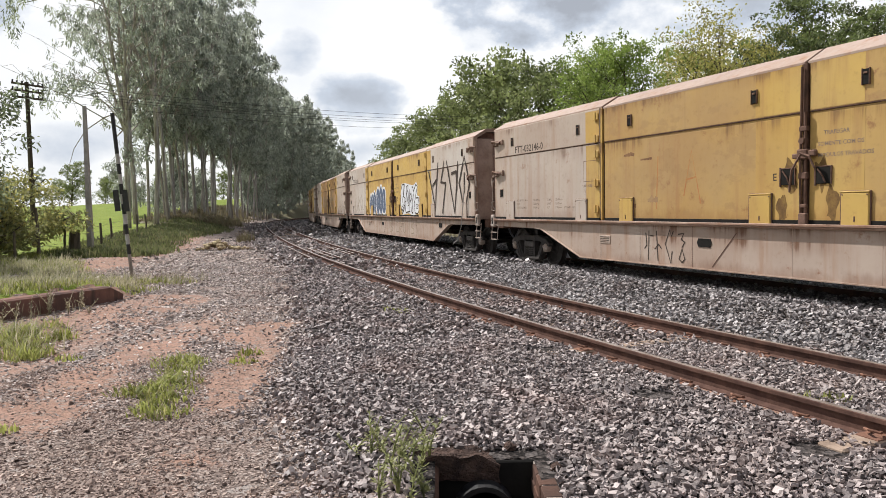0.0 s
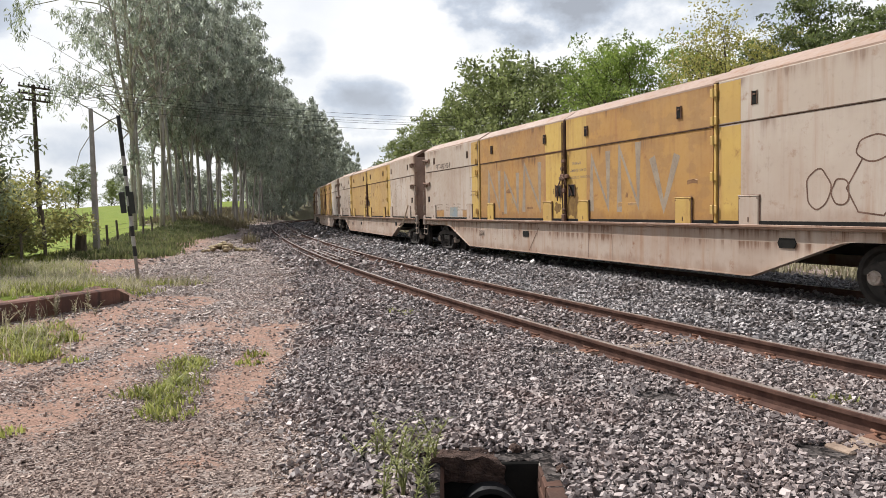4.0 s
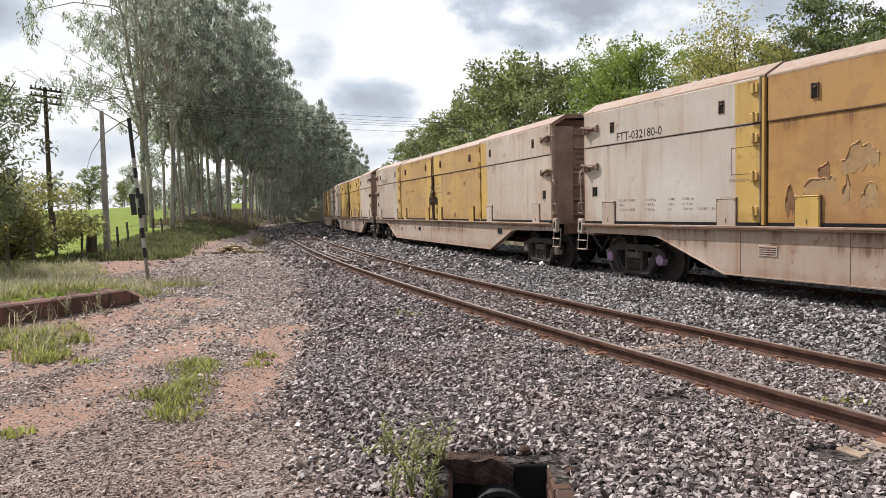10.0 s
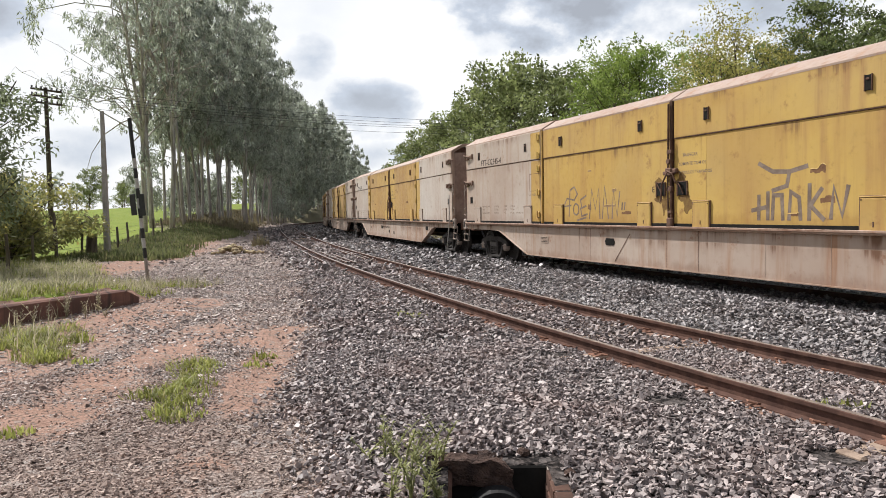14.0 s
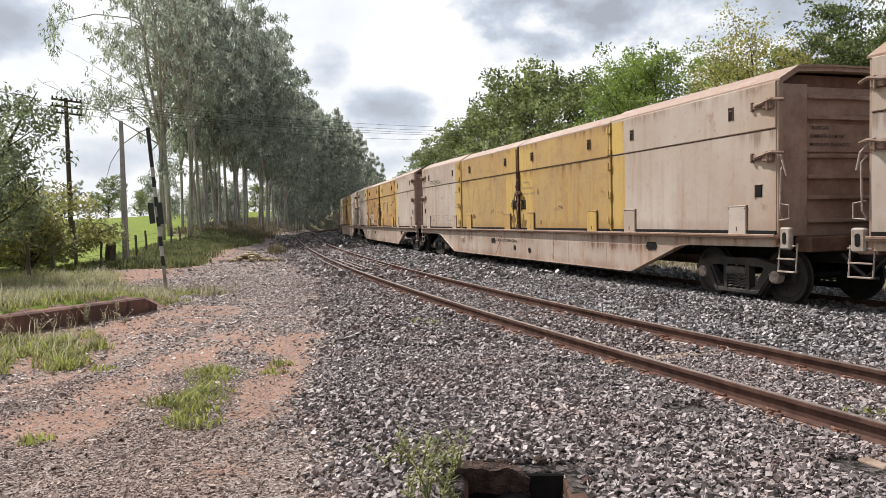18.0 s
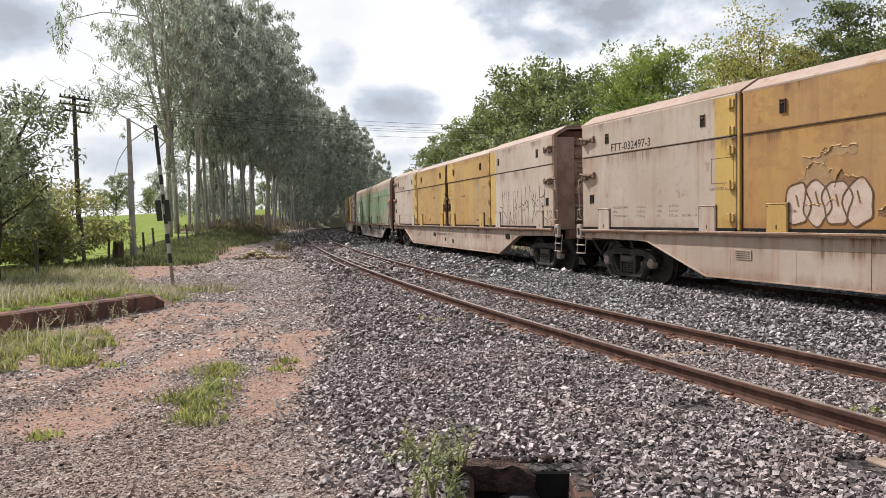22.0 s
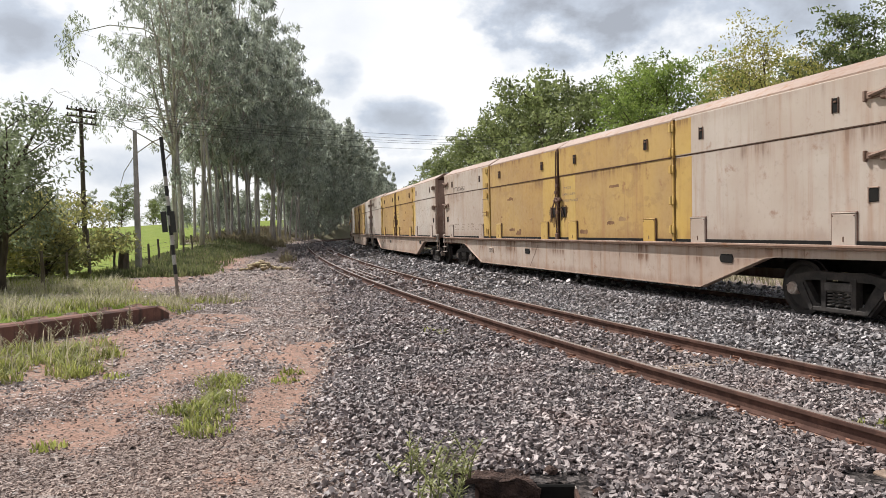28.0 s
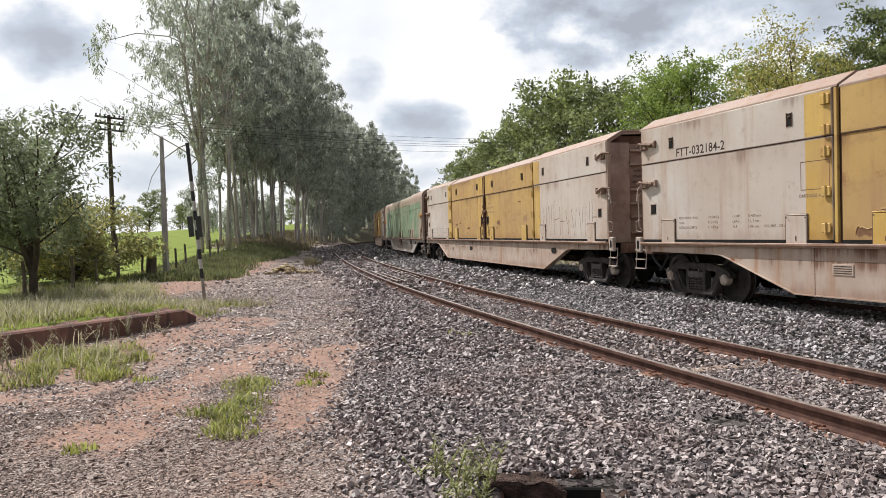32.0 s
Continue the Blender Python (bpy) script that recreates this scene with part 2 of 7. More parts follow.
M = {
    "white": paint("faded_cream_paint", (0.425, 0.345, 0.285), (0.49, 0.415, 0.355), 0.6, overspray=corner_rust),
    "chalky": paint("faded_white_paint", (0.47, 0.41, 0.36), (0.53, 0.475, 0.42), 0.5, overspray=corner_rust),
    "yellow": paint("weathered_yellow_paint", (0.45, 0.285, 0.095), (0.385, 0.245, 0.105), 0.75, 0.12, (0.31, 0.18, 0.075)),
    "ochre": paint("peeling_ochre_paint", (0.43, 0.235, 0.07), (0.36, 0.205, 0.085), 0.9, 0.5, (0.28, 0.15, 0.062)),
    "gold": paint("fresh_yellow_paint", (0.53, 0.345, 0.09), (0.46, 0.30, 0.10), 0.7),
    "green": paint("faded_green_paint", (0.135, 0.205, 0.115), (0.20, 0.245, 0.155), 0.6, 0.15, (0.26, 0.22, 0.15)),
    "green_front": paint("bright_green_paint_with_bare_stripes", (0.11, 0.215, 0.115), (0.165, 0.25, 0.15), 0.5, overspray=bare_stripes(1)),
    "green_rear": paint("bright_green_paint_with_bare_end", (0.125, 0.21, 0.12), (0.19, 0.245, 0.16), 0.6, overspray=bare_stripes(-1)),
    "green_crown": paint("greyed_green_roof_paint", (0.26, 0.225, 0.155), (0.32, 0.25, 0.18), 0.5, runs_from=()),
    "green_roof": paint("dusty_green_roof_paint", (0.31, 0.23, 0.18), (0.34, 0.255, 0.20), 0.4, runs_from=()),
    "sill_green": paint("grey_sill_paint", (0.30, 0.265, 0.24), (0.36, 0.32, 0.285), 0.7),
    "limewash": plain("pale_green_spray_paint", (0.34, 0.44, 0.30), (0.26, 0.36, 0.24), 3.0),
    "flaked": plain("flaked_primer", (0.16, 0.085, 0.048), (0.26, 0.145, 0.075), 5.0),
    "stencil": plain("worn_stencil_paint", (0.16, 0.115, 0.09), (0.26, 0.20, 0.16), 6.0),
    "grease": plain("brown_grease", (0.14, 0.08, 0.035), (0.24, 0.145, 0.05), 6.0),
    "faint": plain("faded_grey_paint", (0.26, 0.20, 0.15), (0.34, 0.27, 0.20), 3.0),
    "blueish": plain("faded_blue_paint", (0.20, 0.25, 0.30), (0.30, 0.29, 0.24), 3.0),
    "roof": paint("dusty_roof_paint", (0.37, 0.27, 0.215), (0.31, 0.22, 0.17), 0.9, runs_from=()),
    "beam": paint("grimy_sill_paint", (0.39, 0.30, 0.24), (0.45, 0.36, 0.295), 1.0, runs_from=((1.165, 0.6), (0.95, 0.5)), foot=0.3),
    "deck": paint("rusted_deck_edge_paint", (0.37, 0.255, 0.19), (0.42, 0.31, 0.245), 1.0, runs_from=((1.24, 0.1),), foot=1.15),
    "rusty": plain("rusty_brown_steel", (0.105, 0.06, 0.044), (0.18, 0.108, 0.08), 3.0),
    "dark": plain("greasy_black_steel", (0.014, 0.012, 0.011), (0.028, 0.023, 0.02), 5.0, 0.9),
    "frame": plain("dusty_bogie_steel", (0.024, 0.021, 0.019), (0.055, 0.045, 0.039), 5.0, 0.8, 0.1),
    "seal": plain("dark_rusted_joint", (0.065, 0.038, 0.027), (0.11, 0.06, 0.042), 6.0),
    "spring": plain("dusty_spring_steel", (0.11, 0.096, 0.087), (0.06, 0.052, 0.045), 7.0, 0.7, 0.2),
    "clampy": plain("rust_streaked_clamp_steel", (0.30, 0.215, 0.17), (0.15, 0.085, 0.06), 7.0),
    "tread": plain("worn_wheel_steel", (0.022, 0.019, 0.017), (0.042, 0.034, 0.03), 6.0, 0.6, 0.2),
    "chalk": plain("dusty_white_steel", (0.42, 0.36, 0.31), (0.28, 0.21, 0.17), 8.0),
    "rail": plain("brown_rail_web", (0.07, 0.038, 0.03), (0.12, 0.066, 0.05), 6.0, 0.9),
    "railtop": plain("worn_rail_head", (0.42, 0.36, 0.325), (0.26, 0.20, 0.17), 9.0, 0.4, 0.6, squash=(1, 1, 1)),
    "sleeper": plain("weathered_sleeper_wood", (0.34, 0.25, 0.19), (0.20, 0.14, 0.105), 5.0, squash=(1, 1, 1)),
    "lettering": plain("dark_stencil_paint", (0.045, 0.035, 0.03), (0.07, 0.05, 0.04), 9.0),
    "concrete": plain("weathered_concrete", (0.36, 0.31, 0.27), (0.22, 0.18, 0.15), 2.5, bump=0.5),
    "brick": plain("stained_brick_wall", (0.115, 0.062, 0.045), (0.05, 0.032, 0.026), 2.2, bump=0.6, dist=0.02),
    "wood": plain("grey_fence_wood", (0.16, 0.13, 0.10), (0.09, 0.07, 0.055), 5.0, squash=(3, 3, 0.4)),
    "bark": plain("eucalypt_bark", (0.50, 0.455, 0.41), (0.24, 0.20, 0.175), 1.6, squash=(3, 3, 0.35), bump=0.4),
    "bark2": plain("brown_bark", (0.10, 0.077, 0.058), (0.055, 0.042, 0.032), 3.0, squash=(3, 3, 0.4), bump=0.5),
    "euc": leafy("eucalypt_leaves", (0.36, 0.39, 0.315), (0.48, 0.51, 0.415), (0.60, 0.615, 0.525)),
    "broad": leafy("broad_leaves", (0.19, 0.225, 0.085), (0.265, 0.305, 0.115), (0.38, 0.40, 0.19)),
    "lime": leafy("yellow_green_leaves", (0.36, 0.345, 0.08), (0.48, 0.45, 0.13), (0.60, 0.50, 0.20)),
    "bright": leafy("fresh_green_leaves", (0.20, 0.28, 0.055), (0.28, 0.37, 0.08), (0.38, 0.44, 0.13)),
    "grass": leafy("green_grass", (0.27, 0.285, 0.06), (0.36, 0.38, 0.11), (0.52, 0.46, 0.22), False),
    "dry": leafy("dry_grass", (0.42, 0.37, 0.22), (0.46, 0.41, 0.27), (0.58, 0.51, 0.38), False),
    "black": plain("black_enamel", (0.02, 0.02, 0.02), (0.035, 0.03, 0.03), 6.0, 0.5),
    "wht": plain("white_enamel", (0.48, 0.46, 0.43), (0.36, 0.33, 0.30), 6.0, 0.6),
    "navy": plain("navy_spray_paint", (0.06, 0.085, 0.14), (0.10, 0.13, 0.19), 5.0, 0.8),
    "pale": plain("white_spray_paint", (0.70, 0.70, 0.70), (0.58, 0.58, 0.60), 5.0, 0.7),
    "orange": plain("orange_lever_paint", (0.50, 0.22, 0.05), (0.40, 0.18, 0.06), 5.0),
    "lilac": plain("purple_cap_paint", (0.40, 0.28, 0.42), (0.30, 0.20, 0.30), 6.0),
    "bubble": plain("pinkish_spray_paint", (0.56, 0.43, 0.36), (0.48, 0.35, 0.28), 5.0),
    # near-black that paints the shade of holes, gaps and the culvert pit
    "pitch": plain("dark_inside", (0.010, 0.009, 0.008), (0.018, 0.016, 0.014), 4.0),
    "ghost": plain("faded_brushed_paint", (0.35, 0.235, 0.115), (0.41, 0.285, 0.135), 3.0),
    "endpaint": plain("faded_rust_end_paint", (0.36, 0.265, 0.215), (0.22, 0.145, 0.115), 1.6),
    "rope": plain("frayed_rope", (0.45, 0.36, 0.26), (0.30, 0.22, 0.16), 9.0),
}

# ---- mesh helpers ----
class Build:
    """Collects vertices and faces of one mesh."""

    def __init__(self):
        self.v, self.f, self.s = [], [], []

    def add(self, verts, faces, slot=0):
        o = len(self.v)
        self.v += [tuple(p) for p in verts]
        self.f += [tuple(i + o for i in q) for q in faces]
        self.s += [slot] * len(faces)
        return self

    def box(self, x0, x1, y0, y1, z0, z1, b=0.0, slot=0):
        if b <= 0:
            vs = [(x, y, z) for x in (x0, x1) for y in (y0, y1) for z in (z0, z1)]
            return self.add(vs, [(0, 1, 3, 2), (4, 6, 7, 5), (0, 4, 5, 1), (2, 3, 7, 6), (0, 2, 6, 4), (1, 5, 7, 3)], slot)
        vs, idx = [], {}
        for i, x in enumerate((x0, x1)):
            for j, y in enumerate((y0, y1)):
                for l, z in enumerate((z0, z1)):
                    sx, sy, sz = (b, -b)[i], (b, -b)[j], (b, -b)[l]
                    for ax, p in enumerate(((x, y + sy, z + sz), (x + sx, y, z + sz), (x + sx, y + sy, z))):
                        idx[i, j, l, ax] = len(vs)
                        vs.append(p)
        g = lambda i, j, l, a: idx[i, j, l, a]
        fs = []
        for i in (0, 1):
            fs += [(g(i, 0, 0, 0), g(i, 0, 1, 0), g(i, 1, 1, 0), g(i, 1, 0, 0)), (g(0, i, 0, 1), g(1, i, 0, 1), g(1, i, 1, 1), g(0, i, 1, 1)),
                   (g(0, 0, i, 2), g(0, 1, i, 2), g(1, 1, i, 2), g(1, 0, i, 2))]
            for j in (0, 1):
                fs += [(g(i, j, 0, 0), g(i, j, 0, 1), g(i, j, 1, 1), g(i, j, 1, 0)), (g(i, 0, j, 0), g(i, 0, j, 2), g(i, 1, j, 2), g(i, 1, j, 0)),
                       (g(0, i, j, 1), g(0, i, j, 2), g(1, i, j, 2), g(1, i, j, 1))]
                for l in (0, 1):
                    fs.append((g(i, j, l, 0), g(i, j, l, 1), g(i, j, l, 2)))
        return self.add(vs, fs, slot)

    def prism(self, outline, axis, a, b, slot=0):
        """An outline of (p, q) drawn out along an axis from a to b. p, q are the other two axes in order."""
        def put(p, q, d):
            return {"x": (d, p, q), "y": (p, d, q), "z": (p, q, d)}[axis]
        n = len(outline)
        vs = [put(p, q, a) for p, q in outline] + [put(p, q, b) for p, q in outline]
        fs = [(i, (i + 1) % n, (i + 1) % n + n, i + n) for i in range(n)]
        return self.add(vs, fs + [tuple(range(n))[::-1], tuple(range(n, 2 * n))], slot)

    def tube(self, points, radii, sides=6, slot=0, caps=True):
        pts = [Vector(p) for p in points]
        if isinstance(radii, (int, float)):
            radii = [radii] * len(pts)
        vs, fs = [], []
        ref = None
        for i, p in enumerate(pts):
            d = (pts[min(i + 1, len(pts) - 1)] - pts[max(i - 1, 0)]).normalized()
            if ref is None:
                ref = Vector((0, 0, 1)) if abs(d.z) < 0.9 else Vector((1, 0, 0))
            s = d.cross(ref).normalized()
            ref = s.cross(d).normalized()
            for k in range(sides):
                a = 2 * math.pi * k / sides
                vs.append(p + (s * math.cos(a) + ref * math.sin(a)) * radii[i])
        for i in range(len(pts) - 1):
            for k in range(sides):
                o, k2 = i * sides, (k + 1) % sides
                fs.append((o + k, o + k2, o + sides + k2, o + sides + k))
        if caps:
            fs += [tuple(range(sides))[::-1], tuple(range((len(pts) - 1) * sides, len(pts) * sides))]
        return self.add(vs, fs, slot)

    def lathe(self, profile, axis="y", centre=(0, 0, 0), sides=20, slot=0):
        """A profile of (distance along the axis, radius) turned round it."""
        vs, fs = [], []
        for d, r in profile:
            for k in range(sides):
                a = 2 * math.pi * k / sides
                c, s = r * math.cos(a), r * math.sin(a)
                p = {"x": (d, c, s), "y": (c, d, s), "z": (c, s, d)}[axis]
                vs.append(tuple(p[i] + centre[i] for i in range(3)))
        for i in range(len(profile) - 1):
            for k in range(sides):
                o, k2 = i * sides, (k + 1) % sides
                fs.append((o + k, o + k2, o + sides + k2, o + sides + k))
        fs += [tuple(range(sides))[::-1], tuple(range((len(profile) - 1) * sides, len(profile) * sides))]
        return self.add(vs, fs, slot)

    def mesh(self, name, *mats, smooth=False):
        me = bpy.data.meshes.new(name)
        me.from_pydata(self.v, [], self.f)
        for m in mats:
            me.materials.append(M[m] if isinstance(m, str) else m)
        if len(mats) > 1:
            me.polygons.foreach_set("material_index", self.s)
        me.polygons.foreach_set("use_smooth", [smooth] * len(me.polygons))
        bm = bmesh.new()
        bm.from_mesh(me)
        bmesh.ops.recalc_face_normals(bm, faces=bm.faces)
        bm.to_mesh(me)
        bm.free()
        return me


def part(name, mesh, parent, label="", m=None):
    ob = new(name, mesh)
    ob.parent = parent
    if m is not None:
        ob.matrix_basis = m
    return tagged(ob, label)


def thing(name, label, category, m=None, group="", kind="", mesh=None):
    ob = new(name, mesh)
    if m is not None:
        ob.matrix_basis = m
    return tagged(ob, label, category, group, kind)


def fast_mesh(name, verts, faces, mat, smooth=False):
    """A mesh from arrays: verts (n, 3), faces (m, 3 or 4)."""
    verts, faces = np.asarray(verts, np.float32), np.asarray(faces, np.int32)
    me = bpy.data.meshes.new(name)
    n, w = faces.shape
    me.vertices.add(len(verts))
    me.vertices.foreach_set("co", verts.ravel())
    me.loops.add(n * w)
    me.loops.foreach_set("vertex_index", faces.ravel())
    me.polygons.add(n)
    me.polygons.foreach_set("loop_start", np.arange(0, n * w, w, dtype=np.int32))
    me.polygons.foreach_set("use_smooth", np.full(n, smooth))
    me.update(calc_edges=True)
    me.materials.append(M[mat] if isinstance(mat, str) else mat)
    return me


# ---- the two tracks in plan ----
STEP = 0.25
SG = np.arange(-420.0, 400.0, STEP)
BEND = 0.0075 - 0.0109 * SG / 50 + 0.0044 * (SG / 50) ** 2
BEND = np.select([SG < -15, SG < 0, SG > 260, SG > 128], [0.0, 0.0075, 0.0, 0.0085], BEND)
ZERO = int(np.searchsorted(SG, 0.0))
HEAD = radians(115.285) - (np.cumsum(BEND) - np.cumsum(BEND)[ZERO]) * STEP
SX, SY = np.cumsum(np.cos(HEAD)) * STEP, np.cumsum(np.sin(HEAD)) * STEP
SX += math.sin(HEAD[ZERO]) * 5.959 - SX[ZERO]
SY += -math.cos(HEAD[ZERO]) * 5.959 - SY[ZERO]
GAP = np.interp(SG, (0, 45, 75, 115, 200), (5.235, 4.78, 5.2, 6.8, 7.6))          # from the siding's middle to the main line's
MX, MY = SX + GAP * np.sin(HEAD), SY - GAP * np.cos(HEAD)
SIGMA = np.concatenate([[0], np.cumsum(np.hypot(np.diff(MX), np.diff(MY)))])
SIGMA -= SIGMA[ZERO]


def beside(s, off):
    """The place off metres right of the siding's middle, s metres along it."""
    x, y, h = np.interp(s, SG, SX), np.interp(s, SG, SY), np.interp(s, SG, HEAD)
    return x + off * np.sin(h), y - off * np.cos(h)


def on_main(sigma):
    return float(np.interp(sigma, SIGMA, MX)), float(np.interp(sigma, SIGMA, MY))


NEAR = (SG > -60) & (SG < 200)


def side_of(x, y):
    """Metres right of the siding's middle (negative: left) and metres along it, for arrays of places."""
    x, y = np.asarray(x, float), np.asarray(y, float)
    px, py, ph, ps = SX[NEAR][::2], SY[NEAR][::2], HEAD[NEAR][::2], SG[NEAR][::2]
    d = (x[..., None] - px) ** 2 + (y[..., None] - py) ** 2
    i = np.argmin(d, -1)
    return (x - px[i]) * np.sin(ph[i]) - (y - py[i]) * np.cos(ph[i]), ps[i]

# ---- the ground: one sheet to the horizon ----
EDGE_Y = (-6.0, 4.1, 5.0, 5.7, 6.6, 7.85, 9.6, 12.4, 16.0, 23.0, 45.0, 90.0, 4000.0)
EDGE_X = (0.8, -0.4, -0.77, -1.06, -1.35, -1.62, -1.9, -2.35, -3.1, -4.9, -12.4, -24.0, -24.0)     # where coarse ballast gives way to the track road
PIT = (-0.06, 0.60, 3.55, 4.80)                                       # the catch pit of the culvert: x, x, y, y


def sides(x, y):
    o, s = np.empty_like(x), np.empty_like(x)
    for i in range(0, x.size, 20000):
        o[i:i + 20000], s[i:i + 20000] = side_of(x[i:i + 20000], y[i:i + 20000])
    return o, s


def smooth(v, a, b):
    t = np.clip((v - a) / (b - a), 0, 1)
    return t * t * (3 - 2 * t)


def waves(x, y, size, seed):
    r = np.random.RandomState(seed)
    out = np.zeros_like(x)
    for i in range(7):
        a, k = r.uniform(0, 6.28), 6.28 / size * r.uniform(0.5, 2.2)
        out += np.sin(k * (x * math.cos(a) + y * math.sin(a)) + r.uniform(0, 6.28))
    return out / 7


def ground_z(x, y):
    x, y = np.atleast_1d(np.asarray(x, float)), np.atleast_1d(np.asarray(y, float))
    o, s = sides(x, y)
    d = np.hypot(x, y)
    z = -0.10 - 0.045 * smooth(o, -3.4, -1.6)
    z = z + 0.03 * waves(x, y, 3.0, 1) * smooth(-o, 1.2, 4.0) * (1 - smooth(d, 40, 80))
    bank = np.interp(s, [28, 45, 70, 90, 130, 200], [0, 0.35, 0.9, 1.35, 2.3, 3.0])
    z = z + bank * smooth(-o, 3.6, 8.5) * smooth(y, 26, 40) * (1 - 0.6 * smooth(-o, 24, 60)) * (1 - smooth(-o, 9.5, 12.5) * (1 - smooth(y, 48, 70)))
    z = z + 0.2 * waves(x, y, 9.0, 2) * smooth(-o, 5, 9) * smooth(y, 30, 45)
    z = z + 1.6 * smooth(o, 11, 20) + 0.3 * waves(x, y, 11.0, 3) * smooth(o, 10, 14)
    plateau = (smooth(-x - (6.6 + 0.27 * (14.4 - y)), 0.0, 0.05)) * (1 - smooth(y, 13.9, 15.6)) * smooth(y, -6, -5)
    z = z + 0.34 * plateau
    z = z + 5.0 * smooth(d, 180, 900) * (1 + 0.5 * waves(x, y, 500.0, 4))
    z = z + 2.5 * smooth(d, 50, 230) * smooth(-o, 13, 34)
    m = o - np.interp(s, SG, GAP)
    z = z + 0.125 * smooth(m, -2.7, -1.8) * (1 - smooth(m, -0.98, -0.9)) * (s < 110)
    rut = np.exp(-((x - (-1.75 - 0.19 * (y - 7))) / 0.3) ** 2) + np.exp(-((x - (-3.4 - 0.19 * (y - 7))) / 0.35) ** 2)
    z = z - 0.03 * rut * (y < 16)
    z = z - 0.02 * (np.abs(o) < 1.1)
    pit = (x > PIT[0]) & (x < PIT[1]) & (y > PIT[2]) & (y < PIT[3])
    return np.where(pit, -0.95, z)


def grid_lines(lo, hi, step, far, extra=()):
    a = list(np.arange(lo, hi + 1e-6, step))
    g = step
    while a[-1] < far:
        g *= 1.13
        a.append(a[-1] + g)
    g, b = step, [lo]
    while b[-1] > -far:
        g *= 1.13
        b.append(b[-1] - g)
    return np.array(sorted(set(a + b[1:] + list(extra))))


def ground_material():
    def build(k):
        v = k.coords(loose=False)
        zone = k.n("ShaderNodeAttribute")
        zone.attribute_name = "zone"
        sep = k.n("ShaderNodeSeparateColor", Color=zone.outputs["Color"])
        stone, grass, bare = sep.outputs
        bed_shade = zone.outputs["Alpha"]
        fine, mid, big = k.noise(v, 38.0, 5, 0.7), k.noise(v, 7.0, 5), k.noise(v, 0.7, 4)
        vor = k.n("ShaderNodeTexVoronoi", Vector=v, Scale=34.0)
        coarse = k.n("ShaderNodeTexVoronoi", Vector=v, Scale=13.0)
        chip, lump = [k.n("ShaderNodeSeparateColor", Color=q.outputs["Color"]).outputs[0] for q in (vor, coarse)]
        soil = k.mix(k.step(mid, 0.3, 0.7), (0.37, 0.235, 0.18), (0.27, 0.163, 0.123))
        soil = k.mix(k.step(k.noise(v, 1.7, 6, 0.7), 0.50, 0.66, 0, 0.5), soil, (0.22, 0.14, 0.108))
        soil = k.mix(k.step(big, 0.45, 0.7, 0, 0.5), soil, (0.36, 0.20, 0.14))
        soil = k.mix(k.step(k.noise(v, 0.5, 5, 0.65), 0.46, 0.64, 0, 0.5), soil, (0.30, 0.175, 0.125))
        soil = k.mix(k.step(fine, 0.50, 0.70, 0, 0.6), soil, (0.16, 0.105, 0.08))
        soil = k.mix(k.step(chip, 0.78, 0.84, 0, 0.7), soil, (0.15, 0.115, 0.095))
        soil = k.mix(k.step(lump, 0.90, 0.93, 0, 0.6), soil, (0.30, 0.245, 0.21))
        gravel = k.mix(chip, (0.13, 0.098, 0.085), (0.43, 0.345, 0.30))
        gravel = k.mix(k.step(vor.outputs["Distance"], 0.35, 0.75), gravel, (0.13, 0.095, 0.08))
        gravel = k.mix(k.step(big, 0.44, 0.66, 0, 0.45), gravel, (0.29, 0.195, 0.155))
        gravel = k.mix(k.step(lump, 0.8, 0.86, 0, 0.6), gravel, (0.36, 0.315, 0.285))
        # fine stone under the ballast, darkened to paint the shade of the gaps
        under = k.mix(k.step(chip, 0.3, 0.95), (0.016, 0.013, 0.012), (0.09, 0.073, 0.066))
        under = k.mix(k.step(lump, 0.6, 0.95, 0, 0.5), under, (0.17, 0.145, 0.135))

        def frayed(mask, amount, lo, hi):
            a = k.n("ShaderNodeMath")
            a.operation = "ADD"
            k.put(a.inputs[0], mask)
            k.put(a.inputs[1], k.step(k.mix(0.45, k.noise(v, 3.1, 7, 0.7), fine), 0.2, 0.8, -amount, amount))
            return k.step(a.outputs[0], lo, hi)
        green = k.mix(k.step(big, 0.3, 0.7), (0.15, 0.20, 0.03), (0.20, 0.235, 0.045))
        green = k.mix(k.step(mid, 0.5, 0.8, 0, 0.5), green, (0.11, 0.13, 0.035))
        bank = k.mix(k.step(mid, 0.35, 0.7), (0.13, 0.10, 0.07), (0.11, 0.115, 0.05))
        c = k.mix(frayed(bare, 0.45, 0.22, 0.68), gravel, soil)
        c = k.mix(frayed(bed_shade, 0.4, 0.35, 0.65), c, under)
        ragged = k.n("ShaderNodeMath")
        ragged.operation = "ADD"
        k.put(ragged.inputs[0], grass)
        k.put(ragged.inputs[1], k.step(mid, 0.0, 1.0, -0.25, 0.25))
        c = k.mix(k.step(ragged.outputs[0], 0.35, 0.55), c, green)
        c = k.mix(k.step(stone, 0.4, 0.6), c, bank)
        k.base(c)
        k.bump(k.mix(0.4, vor.outputs["Distance"], fine), 0.9, 0.03)
    return material("track_ground", build, 0.95)


